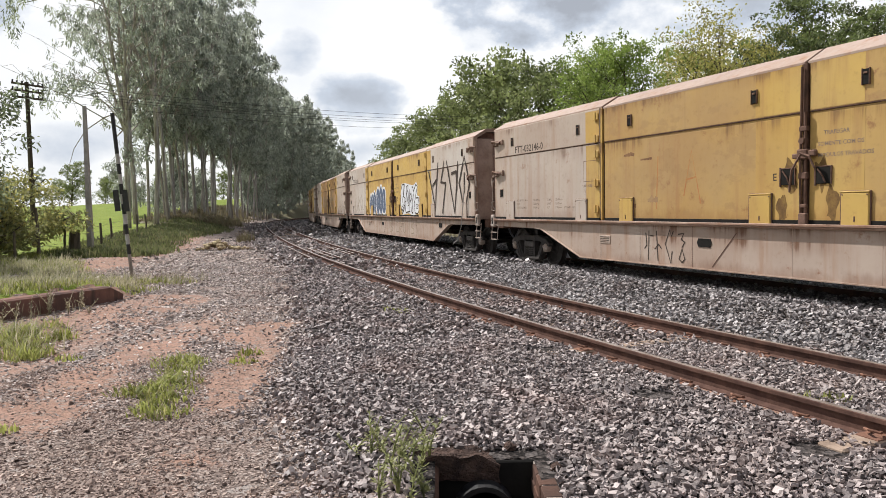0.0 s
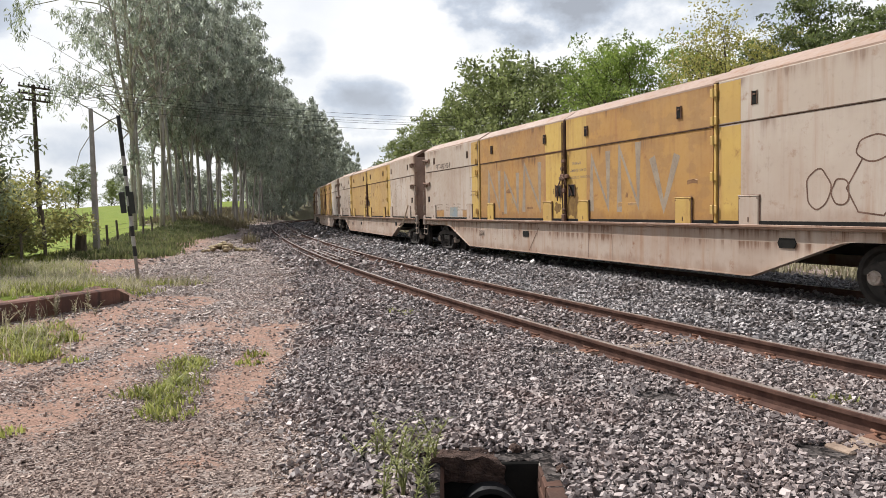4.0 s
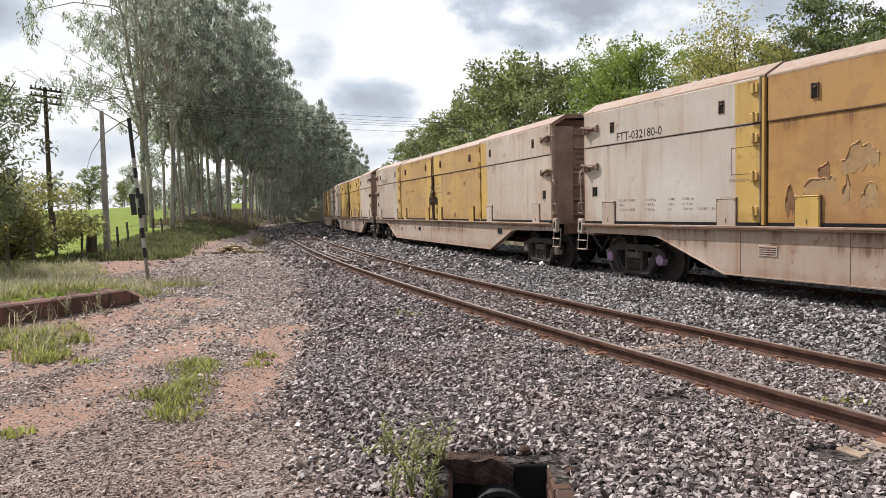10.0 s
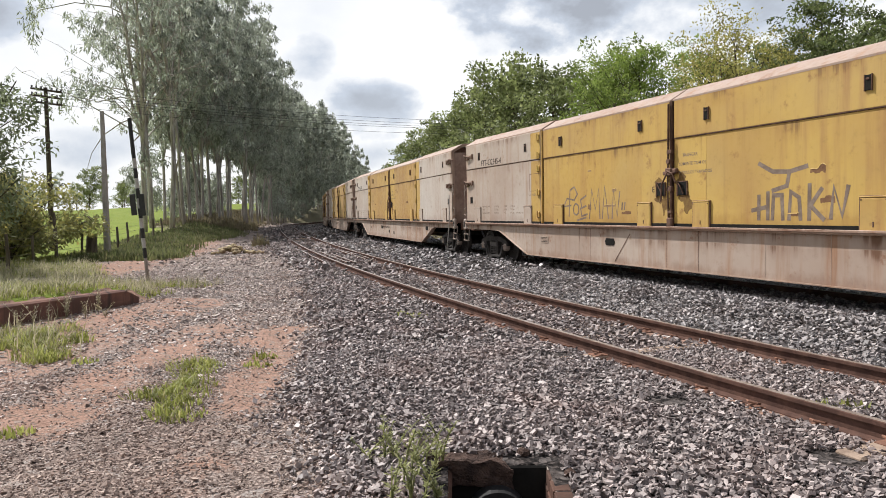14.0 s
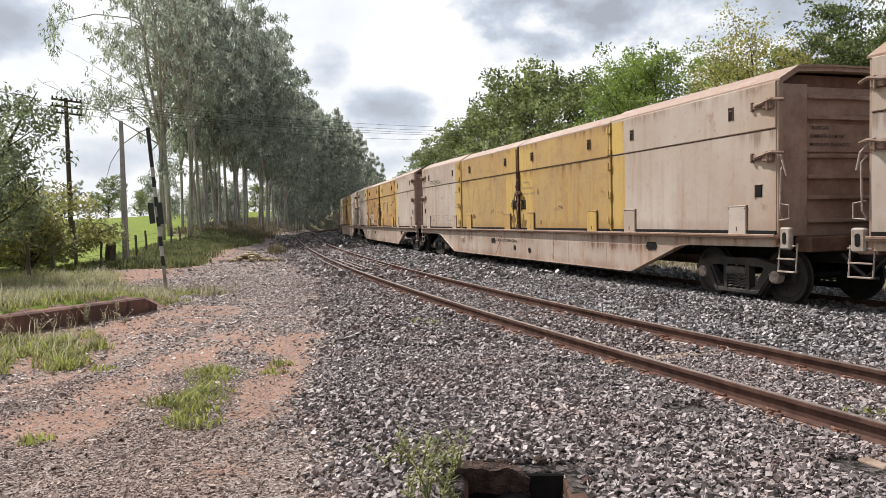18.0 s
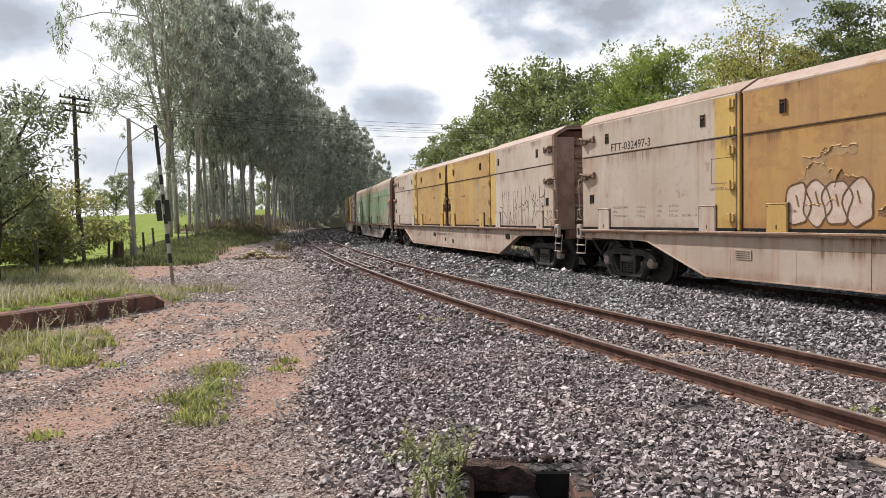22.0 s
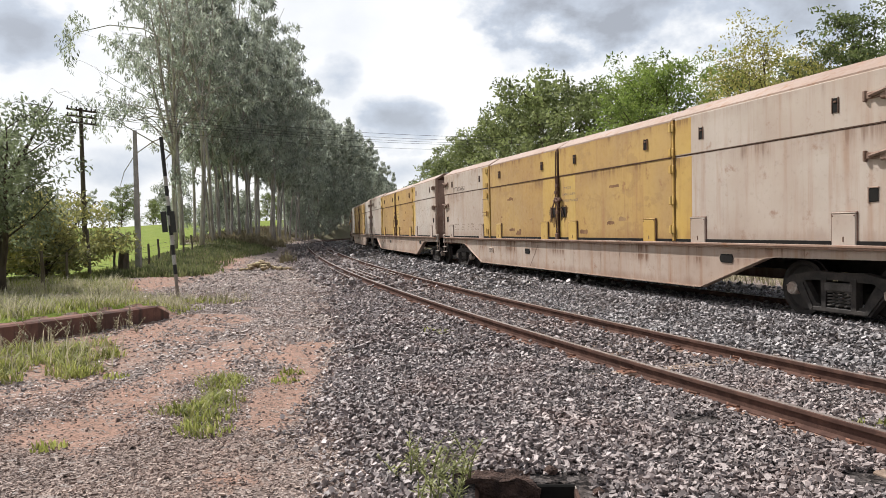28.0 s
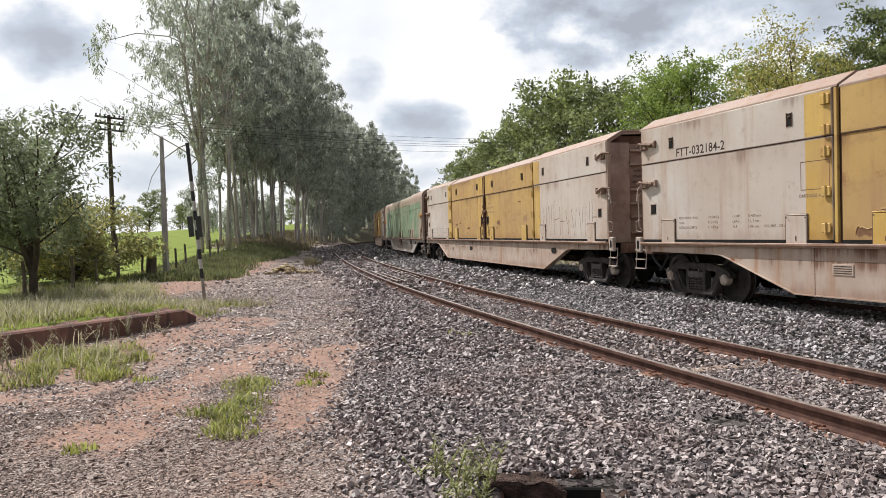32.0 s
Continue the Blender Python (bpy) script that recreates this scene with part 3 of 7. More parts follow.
def worn_soil(x, y):
    """Where wheels and feet have bared the red soil: 0 to 1."""
    a = np.interp(y, [3, 6.8, 7.5, 8, 9, 9.8, 11.2, 13], [-1.45, -2.03, -2.14, -2.2, -2.28, -2.68, -2.55, -2.6])
    near = np.exp(-((x - a) / np.where(y > 9.3, 0.5, 0.42)) ** 2) * (0.45 * smooth(y, 3.0, 5.0) + 0.55 * smooth(y, 5.6, 7.2)) * (1 - smooth(y, 10.8, 11.8)) * (0.9 + 0.35 * waves(x, y, 1.5, 5))
    b = -3.66 - 0.02 * (y - 8)
    mid = 0.85 * np.exp(-((x - b) / 0.72) ** 2) * smooth(y, 4.6, 6.2) * (1 - smooth(y, 10.5, 13.5)) * (0.88 + 0.4 * waves(x, y, 2.0, 16))
    foot = smooth(-x, 4.1, 4.7) * (y < 15) * smooth(y, 6.0, 7.4) * (0.62 + 0.35 * waves(x, y, 1.7, 17))
    foot = np.maximum(foot, 0.9 * np.exp(-((x + 5.95 - 0.09 * (y - 12)) / 0.45) ** 2) * smooth(y, 10.2, 11.0) * (1 - smooth(y, 13.4, 14.2)))
    p = np.interp(y, [19, 22.5, 26.5, 30, 33.5, 42.7, 55, 75], [-9.6, -10.9, -12.0, -12.2, -12.6, -14.8, -18.4, -23.4])
    path = np.exp(-((x - p) / 1.5) ** 2) * smooth(y, 19, 22) * (0.8 + 0.35 * waves(x, y, 2.6, 18)) * (1 - 0.6 * smooth(y, 38, 52))
    return np.clip(np.maximum.reduce([near, mid, foot, path]), 0, 1)


def rail_soil(x, y, o, s):
    """Reddish soil washed up along the siding's rails: 0 to 1."""
    d = np.abs(np.abs(o) - 0.835)
    return smooth(d, 0.40, 0.12) * smooth(waves(x, y, 2.4, 27) + 0.5 * waves(x, y, 0.7, 28), -0.08, 0.12) * (s < 45)


def build_ground():
    gx = grid_lines(-13.0, 13.0, 0.2, 3200, (PIT[0] - 0.004, PIT[0] + 0.004, PIT[1] - 0.004, PIT[1] + 0.004))
    gy = grid_lines(-6.0, 26.0, 0.2, 3200, (PIT[2] - 0.004, PIT[2] + 0.004, PIT[3] - 0.004, PIT[3] + 0.004))
    X, Y = [a.ravel() for a in np.meshgrid(gx, gy)]
    Z = ground_z(X, Y)
    nx, ny = len(gx), len(gy)
    i = (np.arange(ny - 1)[:, None] * nx + np.arange(nx - 1)).ravel()
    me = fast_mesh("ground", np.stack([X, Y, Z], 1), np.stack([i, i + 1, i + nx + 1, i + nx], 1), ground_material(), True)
    o, s = sides(X, Y)
    edge = np.interp(Y, EDGE_Y, EDGE_X)
    bank = smooth(-o, 4.0, 6.0) * smooth(Y, 46, 66) * (1 - smooth(-o, 11, 14))
    bank = np.maximum(bank, smooth(o, 10.5, 12.0))
    bank = bank * (1 - smooth(-o, 9.8, 11.5) * (1 - smooth(Y, 56, 74)) * (o < 0))
    beyond = smooth(np.hypot(X, Y), 120, 150) * (o < 0) * smooth(X / np.maximum(Y, 1.0), -0.25, -0.20) * (Y > 0)
    bank = np.maximum(bank, beyond)
    field = np.maximum(smooth(-o, 11, 14) * smooth(Y, 40, 60), smooth(-o, 9.8, 11.5) * smooth(Y, 18, 22) * (1 - smooth(Y, 56, 74))) * (1 - bank) * smooth(Y, -60, -20)
    verge = smooth(-o, 5.6, 7.0) * smooth(Y, 33, 40) * (1 - smooth(Y, 60, 75)) * 0.48
    terrace = ((X < -6.7 - 0.27 * (14.4 - Y)) & (Y < 15.6)) * 0.8
    strip = smooth(Y, 15.0, 16.0) * smooth(-X - 6.9 - 0.55 * np.clip(Y - 15.2, 0, 12), 0, 0.8) * (1 - smooth(Y, 33, 38)) * 0.8
    grass = np.maximum.reduce([field, verge, terrace, strip, smooth(np.hypot(X, Y), 150, 200) * (o < 0) * (1 - beyond)])
    washed = rail_soil(X, Y, o, s)
    bare = np.maximum(worn_soil(X, Y), washed)
    col = np.ones((len(X), 4), np.float32)
    # alpha: where the painted gap shade lies under the ballast
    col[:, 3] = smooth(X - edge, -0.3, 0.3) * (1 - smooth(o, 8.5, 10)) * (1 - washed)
    col[:, 0], col[:, 1], col[:, 2] = bank, np.clip(grass, 0, 1), np.clip(bare + 0.12 * waves(X, Y, 1.3, 6), 0, 1)
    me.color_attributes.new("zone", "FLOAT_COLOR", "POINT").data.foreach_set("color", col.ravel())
    tagged(new("ground", me), "gravelly red earth beside the tracks, grassy beyond", "ground", kind="structure")


build_ground()


# ---- ballast: crushed stone, too many to count ----
def stones(name, label, x, y, size, mat, seed, low=-0.05, high=1.45, tilt=0.3):
    r = np.random.RandomState(seed)
    n = len(x)
    cube = np.array([(a, b, c) for a in (-1, 1) for b in (-1, 1) for c in (-1, 1)], float)
    quads = np.array([(0, 1, 3, 2), (4, 6, 7, 5), (0, 4, 5, 1), (2, 3, 7, 6), (1, 5, 7, 3)])      # no underside
    v = cube[None] * (0.72 + 0.5 * r.rand(n, 8, 1)) + r.uniform(-0.36, 0.36, (n, 8, 3))
    v *= np.stack([0.50 + 0.26 * r.rand(n), 0.36 + 0.20 * r.rand(n), 0.15 + 0.19 * r.rand(n)], 1)[:, None] * size[:, None, None]
    q = r.normal(size=(n, 4)) * (1.0, tilt, tilt, 1.0)
    q /= np.linalg.norm(q, axis=1, keepdims=True)
    w, i, j, k = q.T
    R = np.stack([1 - 2 * (j * j + k * k), 2 * (i * j - k * w), 2 * (i * k + j * w), 2 * (i * j + k * w), 1 - 2 * (i * i + k * k), 2 * (j * k - i * w),
                  2 * (i * k - j * w), 2 * (j * k + i * w), 1 - 2 * (i * i + j * j)], 1).reshape(n, 3, 3)
    v = np.einsum("nij,nkj->nki", R, v)
    z = ground_z(x, y) + size * r.uniform(low, high, n)
    v += np.stack([x, y, z], 1)[:, None]
    f = quads[None] + 8 * np.arange(n)[:, None, None]
    ob = new(name, fast_mesh(name, v.reshape(-1, 3), f.reshape(-1, 4), mat))
    return tagged(ob, label, "gravel", kind="stuff")


def stone_material(name, dark, light, warm, rough=0.55, gloss=0.4):
    def build(k):
        r = k.n("ShaderNodeNewGeometry").outputs["Random Per Island"]
        v = k.coords(loose=False)
        c = k.mix(k.step(r, 0.08, 1.15), dark, light)
        c = k.mix(k.step(k.noise(v, 0.9, 5), 0.46, 0.70, 0, 0.4), c, warm)
        c = k.mix(k.step(k.noise(v, 60.0, 4), 0.45, 0.75, 0, 0.4), c, dark)
        k.base(c)
        k.bump(k.noise(v, 90.0, 4), 0.4, 0.006)
    m = material(name, build, rough)
    m.node_tree.nodes["Principled BSDF"].inputs["Specular IOR Level"].default_value = gloss
    return m


M["ballast"] = stone_material("crushed_basalt", (0.12, 0.107, 0.105), (0.50, 0.45, 0.435), (0.23, 0.18, 0.16))
M["oldballast"] = stone_material("rust_stained_basalt", (0.12, 0.096, 0.09), (0.50, 0.415, 0.385), (0.27, 0.175, 0.145))
M["grit"] = stone_material("road_gravel", (0.16, 0.115, 0.096), (0.50, 0.385, 0.32), (0.34, 0.22, 0.17), 0.75, 0.2)
M["roadstone"] = stone_material("road_stone", (0.19, 0.155, 0.14), (0.70, 0.59, 0.53), (0.34, 0.24, 0.195), 0.7, 0.25)


def scatter(n, d0, d1, seed, a0=-36, a1=38):
    r = np.random.RandomState(seed)
    d, a = np.sqrt(r.uniform(d0 * d0, d1 * d1, n)), np.radians(r.uniform(a0, a1, n))
    return d * np.sin(a), d * np.cos(a), r


def build_ballast():
    xs, ys, zs = [], [], []
    for n, d0, d1, big, seed in ((102000, 2.8, 9.5, 0.0235, 11), (88000, 9.5, 20, 0.0325, 12), (58000, 20, 45, 0.064, 13), (18000, 45, 110, 0.11, 14)):
        x, y, r = scatter(n, d0, d1, seed)
        o, s = sides(x, y)
        edge = np.interp(y, EDGE_Y, EDGE_X) + 0.35 * waves(x, y, 1.4, 7)
        keep = (x > edge - 0.6 * r.rand(n) ** 3) & (r.rand(n) > 1.2 * worn_soil(x, y)) & (o < 8.3)
        keep &= ~((np.abs(np.abs(o) - 0.835) < 0.115) | (np.abs(np.abs(o - np.interp(s, SG, GAP)) - 0.835) < 0.10))
        keep &= ~((x > PIT[0] - 0.16) & (x < PIT[1] + 0.1) & (y > 2.5) & (y < PIT[3] + 0.14))
        keep &= r.rand(n) > 0.9 * rail_soil(x, y, o, s)
        for cx, cy in ((2.62, 4.94), (1.91, 6.48), (1.2, 8.64)):
            keep &= np.hypot(x - cx, y - cy) > 0.2
        xs.append(x[keep]), ys.append(y[keep]), zs.append((big * r.uniform(0.6, 1.5, n))[keep])
    x, y, z = np.concatenate(xs), np.concatenate(ys), np.concatenate(zs)
    o = sides(x, y)[0] + 0.5 * waves(x, y, 1.2, 8)
    old = o < 1.25
    stones("siding_ballast", "brownish crushed stone ballast round the siding", x[old], y[old], z[old], "oldballast", 21)
    stones("ballast", "grey crushed stone ballast between the tracks", x[~old], y[~old], z[~old], "ballast", 23)
    for name, label, mat, seed0, sets in (
            ("road_gravel", "fine brown-grey gravel strewn over the track road", "grit", 22, ((90000, 2.8, 9.0, 0.0115, 31), (36000, 9.0, 24, 0.019, 32))),
            ("road_stones", "coarser grey stones strewn over the track road", "roadstone", 26, ((42000, 4.6, 10.0, 0.0165, 33), (88000, 10.0, 24, 0.024, 34), (34000, 24, 50, 0.042, 35)))):
        xs, ys, zs = [], [], []
        for n, d0, d1, big, seed in sets:
            x, y, r = scatter(n, d0, d1, seed, -38, 6)
            o, s = sides(x, y)
            edge = np.interp(y, EDGE_Y, EDGE_X)
            bare = worn_soil(x, y)
            keep = (x < edge + 0.1) & (r.rand(n) > np.clip(1.5 * bare - 0.2, 0, np.where(y > 15, 0.85, 0.91))) & (x > np.where(y < 14.4, -6.5 - 0.27 * (14.4 - y), np.where(y < 18.5, -8.6 - 0.16 * (y - 14.4), -13.5)))
            if mat == "roadstone":
                keep &= r.rand(n) < smooth(y + 1.2 * waves(x, y, 2.6, 36), 5.4, 8.2) + smooth(edge - x, 0.7, 0.0)
            xs.append(x[keep]), ys.append(y[keep]), zs.append((big * r.uniform(0.5, 1.6, n) * (1 + 1.0 * (r.rand(n) > 0.97)))[keep])
        stones(name, label, np.concatenate(xs), np.concatenate(ys), np.concatenate(zs), mat, seed0, -0.22, 0.3, 0.22)


build_ballast()


# ---- rails and sleepers ----
def rail_mesh(offset, s0, s1, z=0.0, gap=None, step=1.0):
    """A flat-bottomed rail: foot, web and worn head, drawn along the track."""
    prof = [(-0.07, -0.165), (-0.07, -0.153), (-0.012, -0.135), (-0.010, -0.045), (-0.036, -0.038), (-0.036, -0.006), (-0.028, 0.0),
            (0.028, 0.0), (0.036, -0.006), (0.036, -0.038), (0.010, -0.045), (0.012, -0.135), (0.07, -0.153), (0.07, -0.165)]
    ss = np.arange(s0, s1 + 0.01, step)
    m = len(prof)
    vs = []
    for s in ss:
        base = offset + (np.interp(s, SG, GAP) if gap else 0.0)
        for p, q in prof:
            x, y = beside(s, base + p)
            vs.append((x, y, z + q))
    b = Build()
    fs, sl = [], []
    for i in range(len(ss) - 1):
        for j in range(m):
            j2 = (j + 1) % m
            fs.append((i * m + j, i * m + j2, (i + 1) * m + j2, (i + 1) * m + j))
            sl.append(1 if j == 6 else 0)
    b.add(vs, fs)
    b.s = sl
    return b.mesh("rail", "rail", "railtop")


def build_track(name, label, gap, s0, s1):
    track = thing(name, label, "railway track", kind="structure")
    for o in (-0.835, 0.835):
        part("rail", rail_mesh(o, s0, s1, 0.0, gap), track, "rusty brown steel rail with a worn top")
    return track


siding = build_track("siding_track", "rusty curving railway siding in grey ballast", False, -14, 175)
build_track("main_track", "railway track under the goods train", True, -30, 200)

# ---- lettering, as meshes of the built-in font ----
WORDS = ("TRAFEGAR", "SOMENTE COM OS", "MODULOS TRAVADOS", "PESO BRUTO MAX.", "130.000 Kg", "TARA", "32.500 Kg", "LOTACAO LIMITE", "97.500 Kg", "COMP.", "23.430 mm",
         "LARG.", "3.212 mm", "ALT.", "3.700 mm", "VOLUME - 130 m3", "CARTAZES AQUI", "CURSO DO CILINDRO 203mm", "E", "20", "23", "019", "FTT", "FTT-032146-0", "FTT-032338-1", "FTT-032102-8",
         "FTT-032464-7", "FTT-032180-0", "FTT-032373-1", "FTT-032345-4", "FTT-032398-5", "FTT-032473-6", "FTT-032497-3", "FTT-032288-1", "FTT-032445-1", "FTT-032184-2")


def set_words():
    made, obs = {}, []
    for text in WORDS:
        cu = bpy.data.curves.new("lettering", "FONT")
        cu.body, cu.resolution_u, cu.offset = text, 2, 0.012
        obs.append((text, new("lettering", cu)))
    bpy.context.view_layer.update()
    deps = bpy.context.evaluated_depsgraph_get()
    for text, ob in obs:
        me = bpy.data.meshes.new_from_object(ob.evaluated_get(deps))
        me.materials.clear()
        me.materials.append(M["lettering"])
        made[text] = me
    for text, ob in obs:
        cu = ob.data
        bpy.data.objects.remove(ob)
        bpy.data.curves.remove(cu)
    return made


TEXT = set_words()

# ---- the goods train ----
PITCH = 22.82                    # from coupling to coupling
HALF = 1.5
BOGIE = 9.2


def passed(t):
    """How far the train has run, in metres, at t seconds."""
    return -19.386 + 9.618 * t - 0.00645 * t * t


def wagon_pose(n, t):
    mid = n * PITCH + 11.25 - passed(t)
    xf, yf = on_main(mid - BOGIE)
    xr, yr = on_main(mid + BOGIE)
    return (xf + xr) / 2, (yf + yr) / 2, math.degrees(math.atan2(yf - yr, xf - xr)), mid


def bogie_meshes():
    out = {}
    b = Build()
    b.box(-0.22, 0.22, -0.95, 0.95, 0.48, 0.72, 0.03).box(-0.9, 0.9, -0.06, 0.06, 0.5, 0.6, 0.01)
    b.lathe([(0.72, 0.2), (0.80, 0.2)], "z", sides=14)
    out["bolster"] = b.mesh("bogie", "dark")
    b = Build()
    # one cast side frame in the plane of the bearings: arched top, two slanted legs, spring seat
    for sx in (1, -1):
        def sheet(pts, y0, y1):
            b.prism([(sx * p, q) for p, q in pts], "y", y0, y1)
        sheet([(0, 0.78), (0.45, 0.80), (0.95, 0.70), (1.1, 0.60), (1.1, 0.52), (0.80, 0.52), (0.62, 0.64), (0, 0.66)], -1.16, -1.02)
        sheet([(0.66, 0.62), (0.86, 0.50), (0.56, 0.13), (0.36, 0.13), (0.36, 0.25), (0.44, 0.27)], -1.15, -1.03)
        sheet([(0.70, 0.585), (0.82, 0.505), (0.53, 0.15), (0.49, 0.19)], -1.175, -1.15)
        sheet([(0.22, 0.70), (0.33, 0.70), (0.33, 0.2), (0.24, 0.2)], -1.17, -1.03)
    b.box(-0.52, 0.52, -1.17, -1.01, 0.13, 0.22, 0.02)
    out["side_frame"] = b.mesh("side_frame", "frame")
    b = Build()
    for x in (-0.16, 0.0, 0.16):
        pts = [(x + 0.07 * math.cos(a), -1.1 + 0.07 * math.sin(a), 0.22 + 0.27 * i / 40) for i, a in ((i, i * 0.8) for i in range(41))]
        b.tube(pts, 0.016, 5)
    b.box(-0.26, 0.26, -1.19, -1.05, 0.48, 0.62, 0.02)
    out["spring_nest"] = b.mesh("spring_nest", "spring")
    b = Build()
    for y in (-0.835, 0.835):
        k = 1 if y > 0 else -1
        b.lathe([(y - k * 0.045, 0.50), (y - k * 0.02, 0.505), (y - k * 0.01, 0.482), (y + k * 0.075, 0.47), (y + k * 0.075, 0.40),
                 (y + k * 0.03, 0.36), (y + k * 0.02, 0.18), (y + k * 0.07, 0.12), (y + k * 0.16, 0.10)], "y", sides=32)
        for i in range(3):
            a = i * 2.094
            b.box(0.24 * math.cos(a) - 0.03, 0.24 * math.cos(a) + 0.03, y + k * 0.028, y + k * 0.036, 0.24 * math.sin(a) - 0.03, 0.24 * math.sin(a) + 0.03)
    b.lathe([(-1.05, 0.075), (1.05, 0.075)], "y", sides=12)
    out["wheelset"] = b.mesh("wheelset", "tread")
    b = Build()
    b.lathe([(-1.205, 0.02), (-1.205, 0.055), (-1.19, 0.075), (-1.19, 0.10), (-1.17, 0.112), (-1.05, 0.115), (-1.03, 0.09)], "y", sides=20)
    for i in range(3):
        a = 0.5 + i * 2.094
        b.lathe([(-1.212, 0.013), (-1.185, 0.016)], "y", (0.087 * math.cos(a), 0, 0.087 * math.sin(a)), 6)
    out["bearing_cap"] = b.mesh("bearing_cap", "chalk")
    out["purple_cap"] = b.mesh("bearing_cap", "lilac")
    return out


BM, WHEELS, BOGIES = bogie_meshes(), {}, {}


def add_bogie(wagon, x, caps=(0, 0)):
    WHEELS.setdefault(wagon.name, [])
    bogie = part("bogie", BM["bolster"], wagon, "black two-axle bogie with coil springs", pose(x, 0, 0))
    BOGIES.setdefault(wagon.name, []).append((bogie, x))
    for turn in (0, 180):
        part("side_frame", BM["side_frame"], bogie, "", pose(0, 0, 0, 0, 0, turn))
        part("spring_nest", BM["spring_nest"], bogie, "", pose(0, 0, 0, 0, 0, turn))
    for i, ax in enumerate((0.92, -0.92)):
        WHEELS[wagon.name].append((part("wheelset", BM["wheelset"], bogie, "worn steel wheels on their axle", pose(ax, 0, 0.48)), ax))
        part("bearing_cap", BM["purple_cap" if caps[i] else "bearing_cap"], bogie, "", pose(ax, 0, 0.48))
    return bogie


SLOTS = (9.55, 6.32, 4.38, 1.02, -1.02, -4.38, -6.32, -9.55)
CATCHES = (9.7, 6.2, 4.5, 0.88, -0.88, -4.5, -6.2, -9.7)


def roof_line(lift=0.0, inset=0.0):
    w = HALF - inset
    return [(-w, 3.78 + lift), (-w + 0.4, 4.015 + lift), (-0.4, 4.045 + lift), (0.4, 4.045 + lift), (w - 0.4, 4.015 + lift), (w, 3.78 + lift)]


def shell(b, x0, x1, lift):
    out = roof_line(lift)
    b.prism(out + [(y, z - 0.035) for y, z in reversed(out)], "x", x0, x1)



def wagon_meshes():
    g = {}
    b = Build()
    b.prism([(-1.44, 1.2), (1.44, 1.2), (1.44, 3.74)] + [(1.18, 3.92), (-1.18, 3.92)] + [(-1.44, 3.74)], "x", -10.5, 10.5)
    g["body"] = b.mesh("body", "rusty")
    for name, x0, x1, lift in (("roof_front", 5.36, 10.70, 0.03), ("roof_a", 0.03, 5.32, 0.0), ("roof_b", -5.32, -0.03, 0.0), ("roof_rear", -10.70, -5.36, 0.03)):
        b = Build()
        shell(b, x0, x1, lift)
        g[name] = b.mesh("roof_panel", "roof")
    for name, x0, x1, y in (("front", 5.46, 10.62, -1.5), ("rear", -10.62, -5.46, -1.5), ("a", 0.07, 5.30, -1.485), ("b", -5.30, -0.07, -1.485)):
        for mat in ("white", "chalky", "yellow", "ochre", "gold"):
            g["low_" + name, mat] = Build().box(x0, x1, y, y + 0.05, 1.27, 2.992, 0.006).mesh("door", mat)
            g["up_" + name, mat] = Build().box(x0, x1, y - 0.012, y + 0.05, 3.012, 3.776, 0.008).mesh("upper_plate", mat)
        lip = (0.009, 0.006) if name in ("front", "rear") else (0.016, 0.011)
        g["joint_" + name] = Build().box(x0, x1, y - lip[0], y + 0.02, 3.002 - lip[1], 3.002 + lip[1], 0.004).mesh("joint_strip", "seal")
        # near-black strip paints the shaded gap along the foot of the door
        g["foot_" + name] = Build().box(x0, x1, y - 0.016, y + 0.02, 1.238, 1.305, 0.004).mesh("bottom_seal", "pitch")
    g["far_wall"] = Build().box(-10.62, 10.62, 1.445, 1.5, 1.25, 3.76, 0.01).mesh("far_side_wall", "white")
    # the slot is a near-black plate, the shade of its hole painted on
    b = Build()
    b.box(-0.052, 0.052, -0.008, 0.02, -0.11, 0.11, 0.003).box(-0.066, -0.05, -0.014, 0.02, -0.12, 0.12, 0.002, 1).box(0.05, 0.062, -0.012, 0.02, -0.12, 0.12, 0.002, 1).box(-0.03, 0.03, -0.02, -0.006, 0.04, 0.07, 0.003, 1)
    g["slot"] = b.mesh("vent_slot", "pitch", "rusty")
    b = Build()
    b.box(-0.247, 0.247, -0.024, 0.0, -0.28, 0.292, 0.004, 1).box(-0.23, 0.23, -0.04, 0.0, -0.272, 0.262, 0.016).box(-0.235, 0.235, -0.045, 0.0, 0.262, 0.284, 0.006)
    b.box(-0.012, 0.012, -0.046, -0.03, -0.17, -0.09, 0.003, 1)
    for x in (-0.2, 0.2):
        b.box(x - 0.012, x + 0.012, -0.046, -0.03, 0.22, 0.24, 0.003, 1).box(x - 0.012, x + 0.012, -0.046, -0.03, -0.25, -0.23, 0.003, 1)
    for mat in ("white", "gold", "green", "green_roof"):
        g["catch", mat] = b.mesh("door_catch", mat, "rusty")
    b = Build()
    b.box(-0.045, 0.045, -0.028, 0.03, 1.26, 3.76, 0.01)
    g["post", "gold"] = Build().box(-0.032, 0.032, -0.03, 0.03, 1.26, 3.76, 0.008).mesh("door_post", "gold")
    g["post", "dark"] = b.mesh("door_post", "seal")
    b = Build()
    b.box(-0.11, 0.07, -0.03, 0.0, -0.08, 0.08, 0.01).lathe([(-0.09, 0.02), (0.09, 0.02)], "z", (-0.02, -0.03, 0), 8)
    g["hinge"] = b.mesh("hinge", "gold")
    b = Build()
    b.box(5.47, 6.0, -1.5015, -1.499, 1.30, 2.97)
    g["band_front"] = b.mesh("painted_band", "gold")
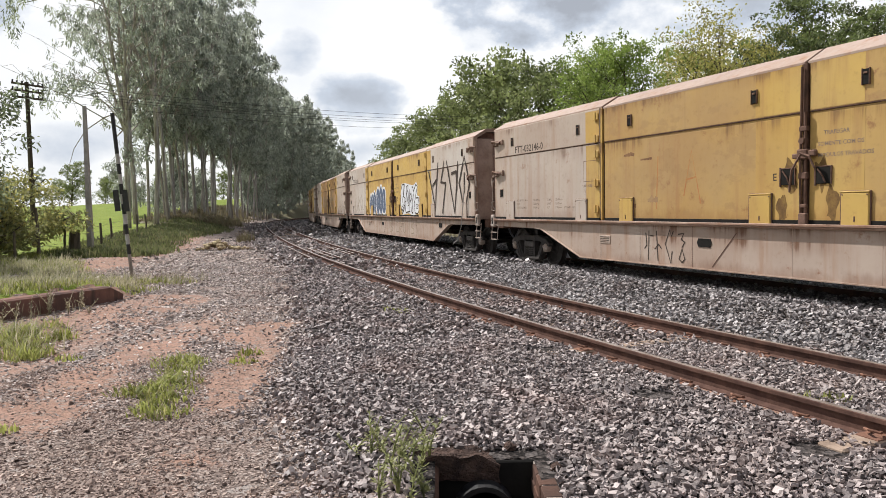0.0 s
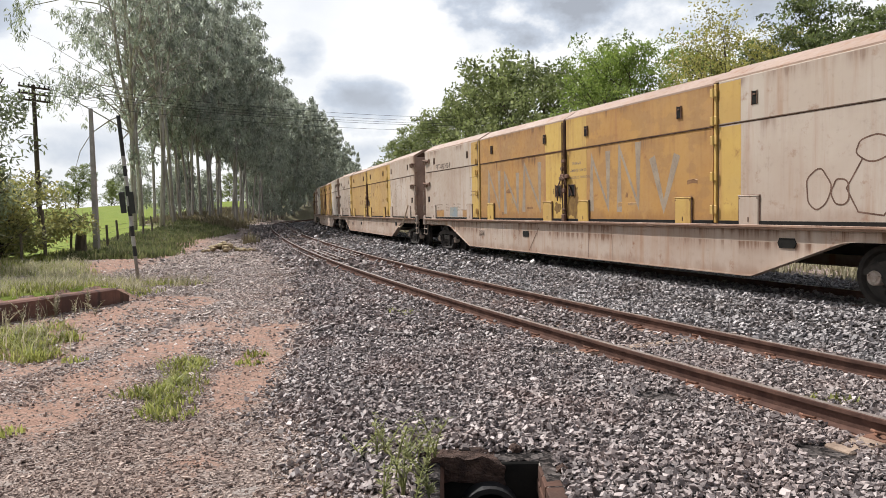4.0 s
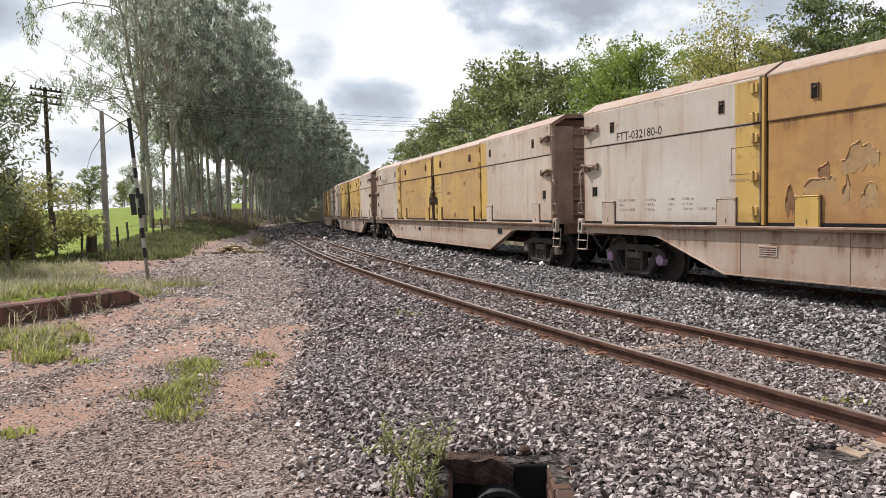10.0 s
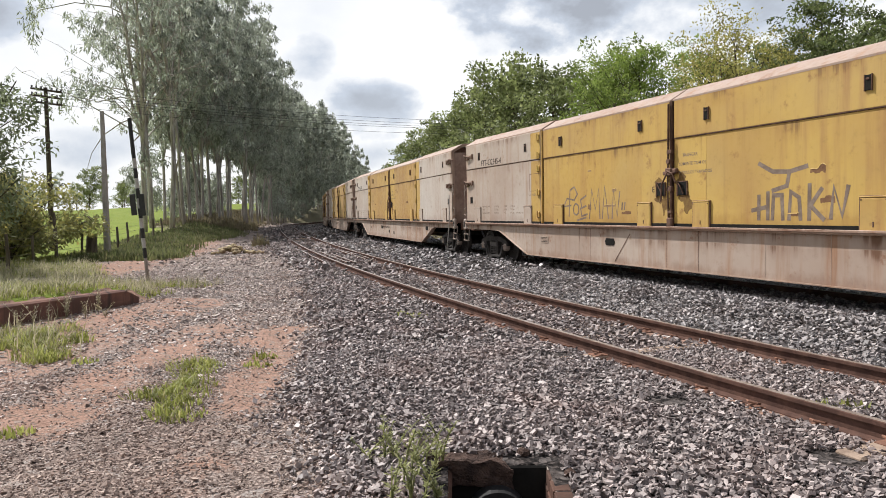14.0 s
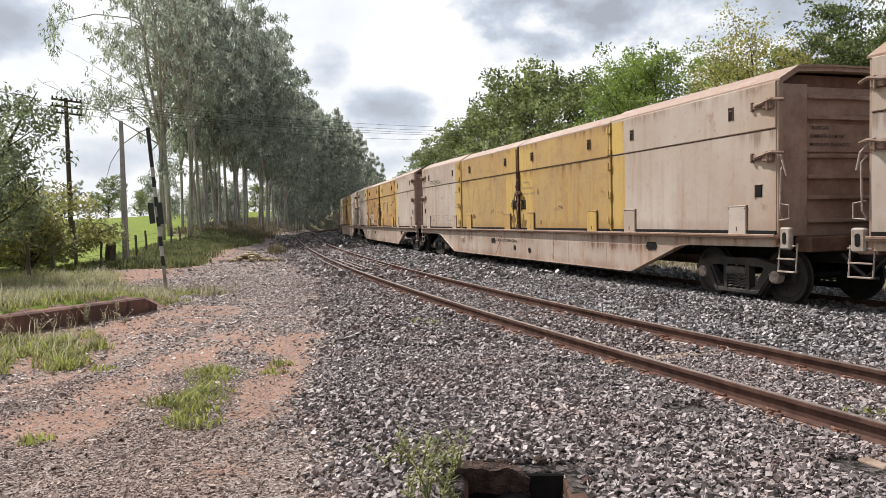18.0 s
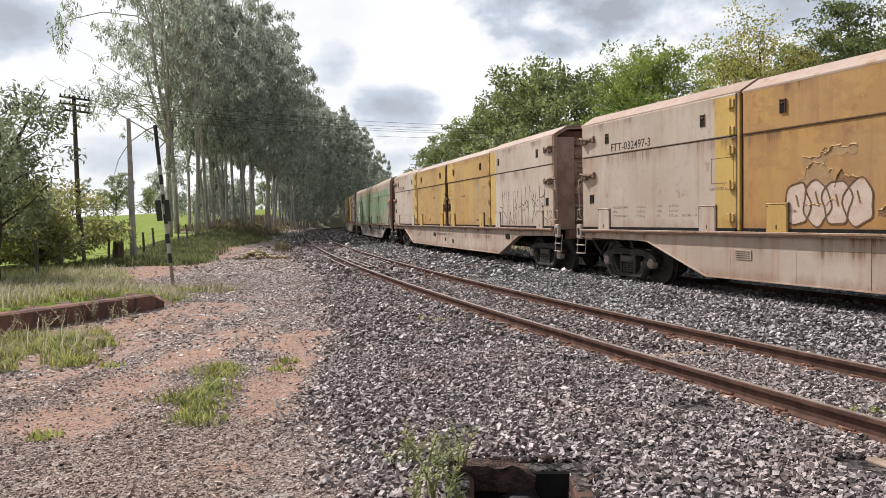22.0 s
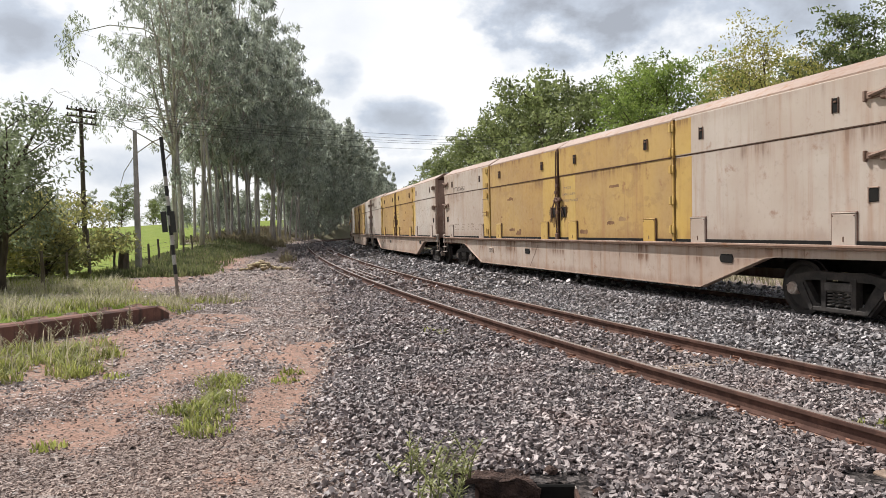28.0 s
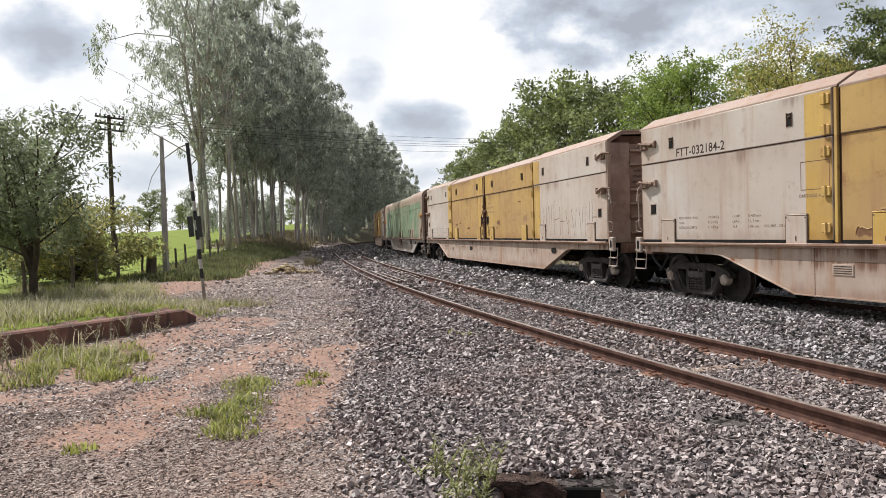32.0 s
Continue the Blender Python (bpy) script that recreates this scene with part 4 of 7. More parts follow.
    g["bandup_front"] = Build().box(5.47, 6.0, -1.5135, -1.511, 3.03, 3.74).mesh("painted_band", "gold")
    g["band_rear"] = Build().box(-6.0, -5.47, -1.5015, -1.499, 1.30, 2.97).mesh("painted_band", "gold")
    g["bandup_rear"] = Build().box(-6.0, -5.47, -1.5135, -1.511, 3.03, 3.74).mesh("painted_band", "gold")
    for k, x0, x1 in (("a", 0.08, 1.0), ("b", -1.0, -0.08)):
        g["band_" + k] = Build().box(x0, x1, -1.4865, -1.484, 1.30, 2.97).mesh("painted_band", "gold")
        g["bandup_" + k] = Build().box(x0, x1, -1.4985, -1.496, 3.03, 3.74).mesh("painted_band", "gold")
    b = Build()   # locking bars between the two middle doors
    b.tube([(-0.05, -1.53, 1.3), (-0.05, -1.55, 2.0), (-0.03, -1.55, 3.7)], 0.02, 6).tube([(0.04, -1.53, 1.3), (0.04, -1.55, 3.0)], 0.022, 6)
    b.box(-0.09, 0.11, -1.60, -1.5, 2.26, 2.42, 0.02).box(-0.07, 0.09, -1.58, -1.5, 1.22, 1.42, 0.02).box(-0.07, 0.08, -1.57, -1.5, 2.7, 2.78, 0.01)
    b.tube([(-0.01, -1.6, 2.36), (0.17, -1.62, 2.30), (0.25, -1.6, 2.12)], 0.018, 6).tube([(-0.01, -1.59, 2.34), (-0.15, -1.62, 2.1), (-0.21, -1.6, 1.75)], 0.018, 6)
    b.box(-0.2, -0.02, -1.57, -1.5, 2.28, 2.36, 0.015).box(0.1, 0.24, -1.58, -1.5, 2.3, 2.4, 0.02).lathe([(-1.60, 0.05), (-1.5, 0.06)], "y", (0.0, 0, 2.55), 10)
    b.box(-0.06, 0.07, -1.56, -1.5, 1.5, 1.56, 0.01).box(-0.08, 0.08, -1.57, -1.5, 1.95, 2.06, 0.015)
    g["lock"] = b.mesh("door_lock", "rusty")
    # recesses are flat near-black plates, their inner shade painted on
    b = Build()
    b.box(-0.16, 0.16, -0.01, 0.03, -0.15, 0.15, 0.005).box(-0.185, -0.15, -0.018, 0.02, -0.18, 0.18, 0.004, 1).box(0.15, 0.17, -0.014, 0.02, -0.16, 0.16, 0.004, 1)
    b.box(-0.18, 0.17, -0.014, 0.02, 0.15, 0.17, 0.004, 1).tube([(-0.1, -0.03, 0.12), (0.02, -0.04, -0.02), (0.06, -0.03, -0.13)], 0.014, 6, 1)
    g["recess"] = b.mesh("handle_recess", "pitch", "rusty")
    b = Build().box(-0.075, 0.075, -0.008, 0.03, -0.10, 0.10, 0.004).box(-0.1, -0.075, -0.014, 0.02, -0.12, 0.12, 0.004, 1).box(-0.1, 0.09, -0.014, 0.02, 0.1, 0.12, 0.004, 1)
    g["recess_pale"] = b.mesh("handle_recess", "pitch", "roof")
    g["bolt"] = Build().lathe([(-0.012, 0.05), (-0.012, 0.085), (0.02, 0.085)], "y", sides=14).mesh("sill_bolt", "dark")
    b = Build()
    b.box(-10.66, 10.66, -1.56, -1.30, 1.165, 1.235, 0.012).box(-10.66, 10.66, 1.30, 1.56, 1.165, 1.235, 0.012)
    b.box(-10.66, 10.66, -1.585, -1.555, 1.20, 1.245, 0.008)
    g["deck_edge"] = b.mesh("deck_edge", "deck")
    out = [(-10.6, 1.165), (10.6, 1.165), (10.6, 1.03), (8.05, 1.0), (6.25, 0.37), (-6.25, 0.37), (-8.05, 1.0), (-10.6, 1.03)]
    for side, y0, y1 in (("near", -1.42, -1.36), ("far", 1.36, 1.42)):
        b = Build()
        b.prism(out, "y", y0, y1)
        flange = [(8.4, 1.02), (8.05, 0.985), (6.25, 0.355), (-6.25, 0.355), (-8.05, 0.985), (-8.4, 1.02), (-8.05, 1.0), (-6.25, 0.375), (6.25, 0.375), (8.05, 1.0)]
        b.prism(flange, "y", y0 - 0.05, y1 + 0.05)
        g["sill_" + side] = b.mesh("side_sill", "beam")
    # oval near-black plate in place of a shaded hole in the sill
    b = Build()
    b.prism([(-0.19 + 0.0, 0), (-0.15, 0.08), (0.15, 0.08), (0.19, 0), (0.15, -0.08), (-0.15, -0.08)], "y", -0.012, 0.02)
    g["opening"] = b.mesh("sill_opening", "pitch")
    for c in ("beam", "rusty"):
        g["seam", c] = Build().box(-0.006, 0.006, -1.4225, -1.41, 0.38, 1.16, 0.001).mesh("weld_seam", c)
    b = Build()
    b.box(-0.2, 0.2, -0.012, 0.0, -0.09, 0.09, 0.003)
    for i in range(4):
        b.box(-0.17, 0.17, -0.016, -0.01, 0.05 - i * 0.037, 0.062 - i * 0.037, 0.0, 1)
    g["plate"] = b.mesh("data_plate", "beam", "lettering")
    b = Build()
    b.box(-11.0, 11.0, -0.3, 0.3, 0.72, 1.18, 0.02)
    for x in (-8.2, -6.5, -4, -2, 0, 2, 4, 6.5, 8.2):
        b.box(x - 0.08, x + 0.08, -1.36, 1.36, 0.95, 1.17)
    b.lathe([(-3.4, 0.2), (-2.3, 0.2)], "x", (0, 0.75, 0.72), 12)
    g["underframe"] = b.mesh("underframe", "dark")
    for name, k in (("front", 1), ("rear", -1)):
        b = Build()
        b.box(k * 10.5 - 0.03, k * 10.5 + 0.03, -0.86, 0.86, 1.2, 3.72)
        g["end_" + name] = b.mesh("end_wall", "endpaint")
        g["rib_" + name] = Build().box(min(k * 10.53, k * 10.62), max(k * 10.53, k * 10.62), -0.84, 0.84, -0.035, 0.035, 0.012).mesh("end_rib", "endpaint")
        for tag, y0, y1 in (("l", -1.39, -0.86), ("r", 0.86, 1.39)):
            g["wing_" + name + tag] = Build().box(min(k * 10.5, k * 10.64), max(k * 10.5, k * 10.64), y0, y1, 1.2, 3.74, 0.015).mesh("end_panel", "endpaint")
        g["board_" + name] = Build().box(min(k * 10.53, k * 10.56), max(k * 10.53, k * 10.56), -0.83, 0.83, 2.62, 3.1, 0.004).mesh("notice_board", "endpaint")
        b = Build()
        for y in (-1.44, 1.44):
            b.box(k * 10.58 - 0.09, k * 10.58 + 0.09, y - 0.05, y + 0.05, 1.2, 3.76, 0.012)
        b.prism([(y, z) for y, z in roof_line(0.02, 0.02)] + [(y, z - 0.09) for y, z in reversed(roof_line(0.02, 0.02))], "x", k * 10.58 - 0.09, k * 10.58 + 0.09)
        g["frame_" + name] = b.mesh("end_frame", "roof")
        b = Build()
        b.box(min(k * 10.7, k * 11.05), max(k * 10.7, k * 11.05), -1.2, 1.2, 0.95, 1.2, 0.02)
        g["head_" + name] = b.mesh("headstock", "rusty")
        b = Build()
        b.box(min(k * 11.0, k * 11.32), max(k * 11.0, k * 11.32), -0.12, 0.12, 0.78, 0.98, 0.02)
        b.box(min(k * 11.28, k * 11.5), max(k * 11.28, k * 11.5), -0.19, 0.1, 0.72, 1.03, 0.05).box(min(k * 11.42, k * 11.62), max(k * 11.42, k * 11.62), 0.06, 0.2, 0.74, 1.0, 0.04)
        g["coupler_" + name] = b.mesh("coupler", "dark")
        b = Build()
        b.tube([(k * 11.0, -0.5, 0.9), (k * 11.2, -0.5, 0.72), (k * 11.4, -0.44, 0.55), (k * 11.58, -0.36, 0.52)], 0.03, 7)
        g["hose_" + name] = b.mesh("brake_hose", "black")
        b = Build()   # foot ladder
        x0, x1 = (k * 10.62, k * 11.0)
        b.tube([(x0, -1.42, 1.1), (x0, -1.46, 0.62)], 0.014, 6).tube([(x1, -1.42, 1.1), (x1, -1.46, 0.62)], 0.014, 6)
        for z in (0.63, 0.84, 1.06):
            b.box(min(x0, x1), max(x0, x1), -1.49, -1.42, z - 0.012, z + 0.012, 0.004)
        g["ladder_" + name] = b.mesh("foot_ladder", "chalk")
        b = Build()   # oval towing eye
        ring = [(k * 10.82 + 0.045 * math.cos(a), 1.18 + 0.045 * math.sin(a) + (0.055 if math.sin(a) > 0 else -0.055)) for a in np.linspace(0, 2 * math.pi, 17)[:-1]]
        b.box(k * 10.82 - 0.115, k * 10.82 + 0.115, -1.52, -1.42, 1.0, 1.36, 0.025)
        # near-black inset paints the shade of the hole in the eye
        b.prism(ring, "y", -1.5225, -1.51, 1)
        g["eye_" + name] = b.mesh("towing_eye", "chalk", "pitch")
        b = Build()   # clamp at the corner: jaw, arm and pin
        x = k * 10.5
        b.box(min(x - k * 0.12, x - k * 0.42), max(x - k * 0.12, x - k * 0.42), -1.545, -1.5, -0.05, 0.05, 0.012)
        b.box(min(x + k * 0.1, x - k * 0.12), max(x + k * 0.1, x - k * 0.12), -1.585, -1.48, -0.09, 0.06, 0.02)
        b.tube([(x - k * 0.3, -1.56, -0.01), (x - k * 0.05, -1.59, 0.03), (x + k * 0.12, -1.59, 0.06), (x + k * 0.3, -1.5, 0.03)], 0.03, 6)
        b.lathe([(-0.11, 0.022), (0.08, 0.022)], "z", (x + k * 0.02, -1.59, 0), 8)
        b.box(min(x - k * 0.38, x - k * 0.43), max(x - k * 0.38, x - k * 0.43), -1.56, -1.5, -0.08, 0.08, 0.01)
        g["clamp_" + name] = b.mesh("corner_clamp", "clampy")
        b = Build()   # hand rail beside the corner
        b.tube([(k * 10.72, -1.46, 2.4), (k * 10.76, -1.53, 2.3), (k * 10.74, -1.53, 1.6), (k * 10.72, -1.46, 1.5)], 0.016, 6)
        b.tube([(k * 10.70, -1.5, 1.75), (k * 10.9, -1.5, 1.72), (k * 10.9, -1.5, 1.5), (k * 10.70, -1.5, 1.48)], 0.014, 6)
        b.tube([(k * 10.70, -1.48, 2.55), (k * 10.78, -1.52, 2.45), (k * 10.85, -1.5, 2.2)], 0.02, 6)
        g["grab_" + name] = b.mesh("grab_rail", "chalk")
    return g


G = wagon_meshes()


def common_ends(w):
    for e, k in (("front", 1), ("rear", -1)):
        wall = part("end_wall", G["end_" + e], w)
        for z in (1.45, 1.85, 2.2, 2.55, 3.2, 3.55):
            part("end_rib", G["rib_" + e], wall, "", pose(0, 0, z))
        part("notice_board", G["board_" + e], wall)
        for kk, nm in (("head_", "headstock"), ("coupler_", "coupler"), ("hose_", "brake_hose"), ("ladder_", "foot_ladder"), ("eye_", "towing_eye"), ("grab_", "grab_rail")):
            part(nm, G[kk + e], w)
        for j, text in enumerate(("TRAFEGAR", "SOMENTE COM OS", "MODULOS TRAVADOS")):
            if k > 0:
                part("lettering", TEXT[text], wall, "", pose(10.565, -0.75, 3.0 - j * 0.14, 90, 0, 90) @ Matrix.Scale(0.085, 4))


def lettering(parent, text, x, z, size, y, mat="lettering"):
    if (text, mat) not in TEXT_AS:
        me = TEXT[text].copy()
        me.materials.clear()
        me.materials.append(M[mat])
        TEXT_AS[text, mat] = me
    return part("lettering", TEXT_AS[text, mat], parent, "", pose(x, y, z, 90) @ Matrix.Scale(size, 4))


TEXT_AS = {}


def strokes(parent, lines, mat, width, y, name="graffiti", label=""):
    """Sprayed or brushed lines on a flat side: each a run of (x, z) points."""
    made = None
    for run in lines:
        pts = [Vector(p) for p in run]
        ring = (pts[0] - pts[-1]).length < 1e-4 and len(pts) > 3
        dirs = [(q - p).normalized() for p, q in zip(pts, pts[1:])]
        pts[0], pts[-1] = (pts[0], pts[-1]) if ring else (pts[0] - dirs[0] * width * 0.3, pts[-1] + dirs[-1] * width * 0.3)
        vs = []
        for i, p in enumerate(pts):
            before = dirs[i - 1] if i or ring else dirs[0]
            after = dirs[i] if i < len(dirs) else dirs[0] if ring else dirs[-1]
            n = Vector((-before.y - after.y, before.x + after.x))
            n = n.normalized() if n.length > 0.2 else Vector((-after.y, after.x))
            n *= width / 2 * min(1.5, 1 / max(0.3, abs(n.dot(Vector((-after.y, after.x))))))
            vs += [(p.x + n.x, y, p.y + n.y), (p.x - n.x, y, p.y - n.y)]
            y -= 0.00003
        b = Build().add(vs, [(2 * i, 2 * i + 1, 2 * i + 3, 2 * i + 2) for i in range(len(pts) - 1)])
        made = part(name, b.mesh(name, mat), parent, label)
    return made


def blob(cx, cz, rx, rz, wob, seed, n=28):
    r = random.Random(seed)
    ph = [r.uniform(0, 6.28) for _ in range(4)]
    return [(cx + rx * math.cos(a) * (1 + wob * math.sin(3 * a + ph[0]) + wob * math.sin(5 * a + ph[1])), cz + rz * math.sin(a) * (1 + wob * math.sin(4 * a + ph[2])))
            for a in (2 * math.pi * i / n for i in range(n + 1))]


def filled(parent, outline, mat, y, name="graffiti", label=""):
    b = Build()
    n = len(outline) - 1
    cx, cz = sum(p[0] for p in outline[:n]) / n, sum(p[1] for p in outline[:n]) / n
    b.add([(x, y, z) for x, z in outline[:n]] + [(cx, y, cz)], [(i, (i + 1) % n, n) for i in range(n)])
    return part(name, b.mesh(name, mat), parent, label)


def tag_run(x0, z0, w, h, n, seed, kinds="vnlzo"):
    """A row of hand-drawn letter-like signs."""
    r = random.Random(seed)
    out, step = [], w / n
    for i in range(n):
        x, k = x0 + i * step, r.choice(kinds)
        a, b2 = step * r.uniform(0.55, 0.8), h * r.uniform(0.8, 1.1)
        j = lambda: r.uniform(-0.06, 0.06) * h
        if k == "v":
            out.append([(x + j(), z0 + b2), (x + a / 2, z0 + j()), (x + a + j(), z0 + b2)])
        elif k == "n":
            out.append([(x, z0 + j()), (x + j(), z0 + b2), (x + a, z0 + j()), (x + a, z0 + b2 + j())])
        elif k == "l":
            out += [[(x, z0 + b2), (x + j(), z0)], [(x, z0 + b2 * 0.5), (x + a, z0 + b2 * 0.55 + j())]]
        elif k == "z":
            out.append([(x, z0 + b2 * 0.9), (x + a * 0.3, z0 + b2 * 0.4), (x + a * 0.8, z0 + b2 * 0.55), (x + a * 0.6, z0 + j())])
        else:
            out.append([(x + a / 2, z0), (x, z0 + b2 / 2), (x + a / 2, z0 + b2), (x + a, z0 + b2 / 2), (x + a / 2, z0)])
    return out


def box_wagon(number="", mids=("yellow", "yellow"), ends="white", label="", caps=(0, 0, 0, 0), tara=("32.500 Kg", "97.500 Kg"), curso=False):
    w = thing("goods_wagon", label or "long cream and yellow boxcar streaked with rust", "goods wagon", group="wagons of the train")
    part("body", G["body"], w)
    part("far_side_wall", G["far_wall"], w)
    for k in ("roof_front", "roof_a", "roof_b", "roof_rear"):
        part("roof_panel", G[k], w, "dusty pinkish roof panel")
    doors = []
    for k, mat in (("front", ends), ("a", mids[0]), ("b", mids[1]), ("rear", ends)):
        d = part("door", G["low_" + k, mat], w, "faded cream end door" if mat == ends else "weathered yellow side door")
        part("upper_plate", G["up_" + k, mat], d)
        part("joint_strip", G["joint_" + k], d)
        part("bottom_seal", G["foot_" + k], d)
        part("painted_band", G["band_" + k], d, "brighter yellow painted band")
        part("painted_band", G["bandup_" + k], d, "brighter yellow painted band")
        doors.append(d)
    for x, kind in ((5.38, "gold"), (-5.38, "gold"), (0.0, "dark")):
        post = part("door_post", G["post", kind], w, "", pose(x, -1.49, 0))
        if x:
            for z in (1.5, 2.1, 2.75, 3.1, 3.6):
                part("hinge", G["hinge"], post, "", pose(0.0 if x > 0 else -0.16, -0.03, z))
    for i, x in enumerate(SLOTS):
        part("vent_slot", G["slot"], doors[i // 2], "", pose(x, -1.515, 3.38))
        part("door_catch", G["catch", "white" if i in (0, 1, 6, 7) else "gold"], doors[i // 2], "", pose(CATCHES[i], -1.49, 1.46))
    part("door_lock", G["lock"], w, "rusty locking bars and levers")
    for x in (-0.33, 0.33):
        part("handle_recess", G["recess"], w, "", pose(x, -1.495, 2.0) @ Matrix.Diagonal((0.86, 1, 0.86, 1)))
    rg = random.Random(w.name)
    for k, d in ((1, doors[1]), (-1, doors[2])):
        for i in range(3):
            cx, cz = k * rg.uniform(0.22, 0.5), rg.uniform(1.35, 2.15)
            filled(d, blob(cx, cz, rg.uniform(0.06, 0.2), rg.uniform(0.1, 0.28), 0.22, rg.random()), "grease", -1.4872 - 0.0003 * i, "grease_stain", "dark greasy stain round the lock")
    for x in (10.22, -10.22):
        part("handle_recess", G["recess_pale"], w, "", pose(x, -1.505, 1.98))
    part("deck_edge", G["deck_edge"], w)
    sill = part("side_sill", G["sill_near"], w, "grimy cream sill with rust runs", pose(0, -0.06, 0))
    part("side_sill", G["sill_far"], w, "grimy cream sill with rust runs")
    part("sill_opening", G["opening"], sill, "", pose(-2.2, -1.42, 0.86))
    part("sill_opening", G["opening"], sill, "", pose(7.0, -1.425, 0.95, 0, 0, 0))
    part("data_plate", G["plate"], sill, "", pose(-5.3, -1.42, 0.82))
    rs = random.Random(w.name + "s")
    for x in (-5.7, -3.9, -2.75, -0.5, 0.9, 2.3, 3.4, 5.1):
        part("weld_seam", G["seam", "rusty" if rs.random() < 0.4 else "beam"], sill, "", pose(x + rs.uniform(-0.4, 0.4), 0, 0))
    strokes(sill, [[(-2.0, 0.42), (-1.42, 1.06)]], "rusty", 0.022, -1.4245, "weld_seam")
    part("underframe", G["underframe"], w)
    for e in ("front", "rear"):
        part("end_frame", G["frame_" + e], w)
        part("end_panel", G["wing_" + e + "l"], w)
        part("end_panel", G["wing_" + e + "r"], w)
        for z in (3.42, 2.55):
            part("corner_clamp", G["clamp_" + e], w, "", pose(0, 0, z))
    common_ends(w)
    add_bogie(w, BOGIE, caps[:2])
    add_bogie(w, -BOGIE, caps[2:])
    rear, low = doors[3], -1.5009
    if number:
        lettering(rear, number, -9.4, 3.06, 0.255, -1.5129)
    for j, (a, b2) in enumerate((("PESO BRUTO MAX.", "130.000 Kg"), ("TARA", tara[0]), ("LOTACAO LIMITE", tara[1]))):
        lettering(rear, a, -9.35, 1.73 - 0.1 * j, 0.072, low, "stencil")
        lettering(rear, b2, -8.45, 1.73 - 0.1 * j, 0.072, low, "stencil")
    for j, (a, b2) in enumerate((("COMP.", "23.430 mm"), ("LARG.", "3.212 mm"), ("ALT.", "3.700 mm"))):
        lettering(rear, a, -7.75, 1.73 - 0.1 * j, 0.072, low, "stencil")
        lettering(rear, b2, -7.35, 1.73 - 0.1 * j, 0.072, low, "stencil")
    lettering(rear, "VOLUME - 130 m3", -6.95, 1.53, 0.072, low, "stencil")
    lettering(rear, "CARTAZES AQUI", -6.15, 2.02, 0.08, -1.5024, "stencil")
    strokes(rear, [[(-6.1, 2.15), (-6.1, 2.62), (-5.52, 2.62), (-5.52, 2.15), (-6.1, 2.15)]], "rusty", 0.012, -1.5022, "poster_frame")
    for j, text in enumerate(("TRAFEGAR", "SOMENTE COM OS", "MODULOS TRAVADOS")):
        lettering(doors[1], text, 0.22 + (0.1 if j == 0 else 0), 2.62 - j * 0.17, 0.09, -1.4874, "stencil")
    lettering(doors[2], "E", -0.64, 1.95, 0.17, -1.4874)
    if curso:
        lettering(sill, "CURSO DO CILINDRO 203mm", -1.95, 0.84, 0.13, -1.424)
        for x in (-0.4, 0.7):
            part("sill_bolt", G["bolt"], sill, "", pose(x, -1.42, 0.66 - 0.04 * x))
    return w, doors, sill


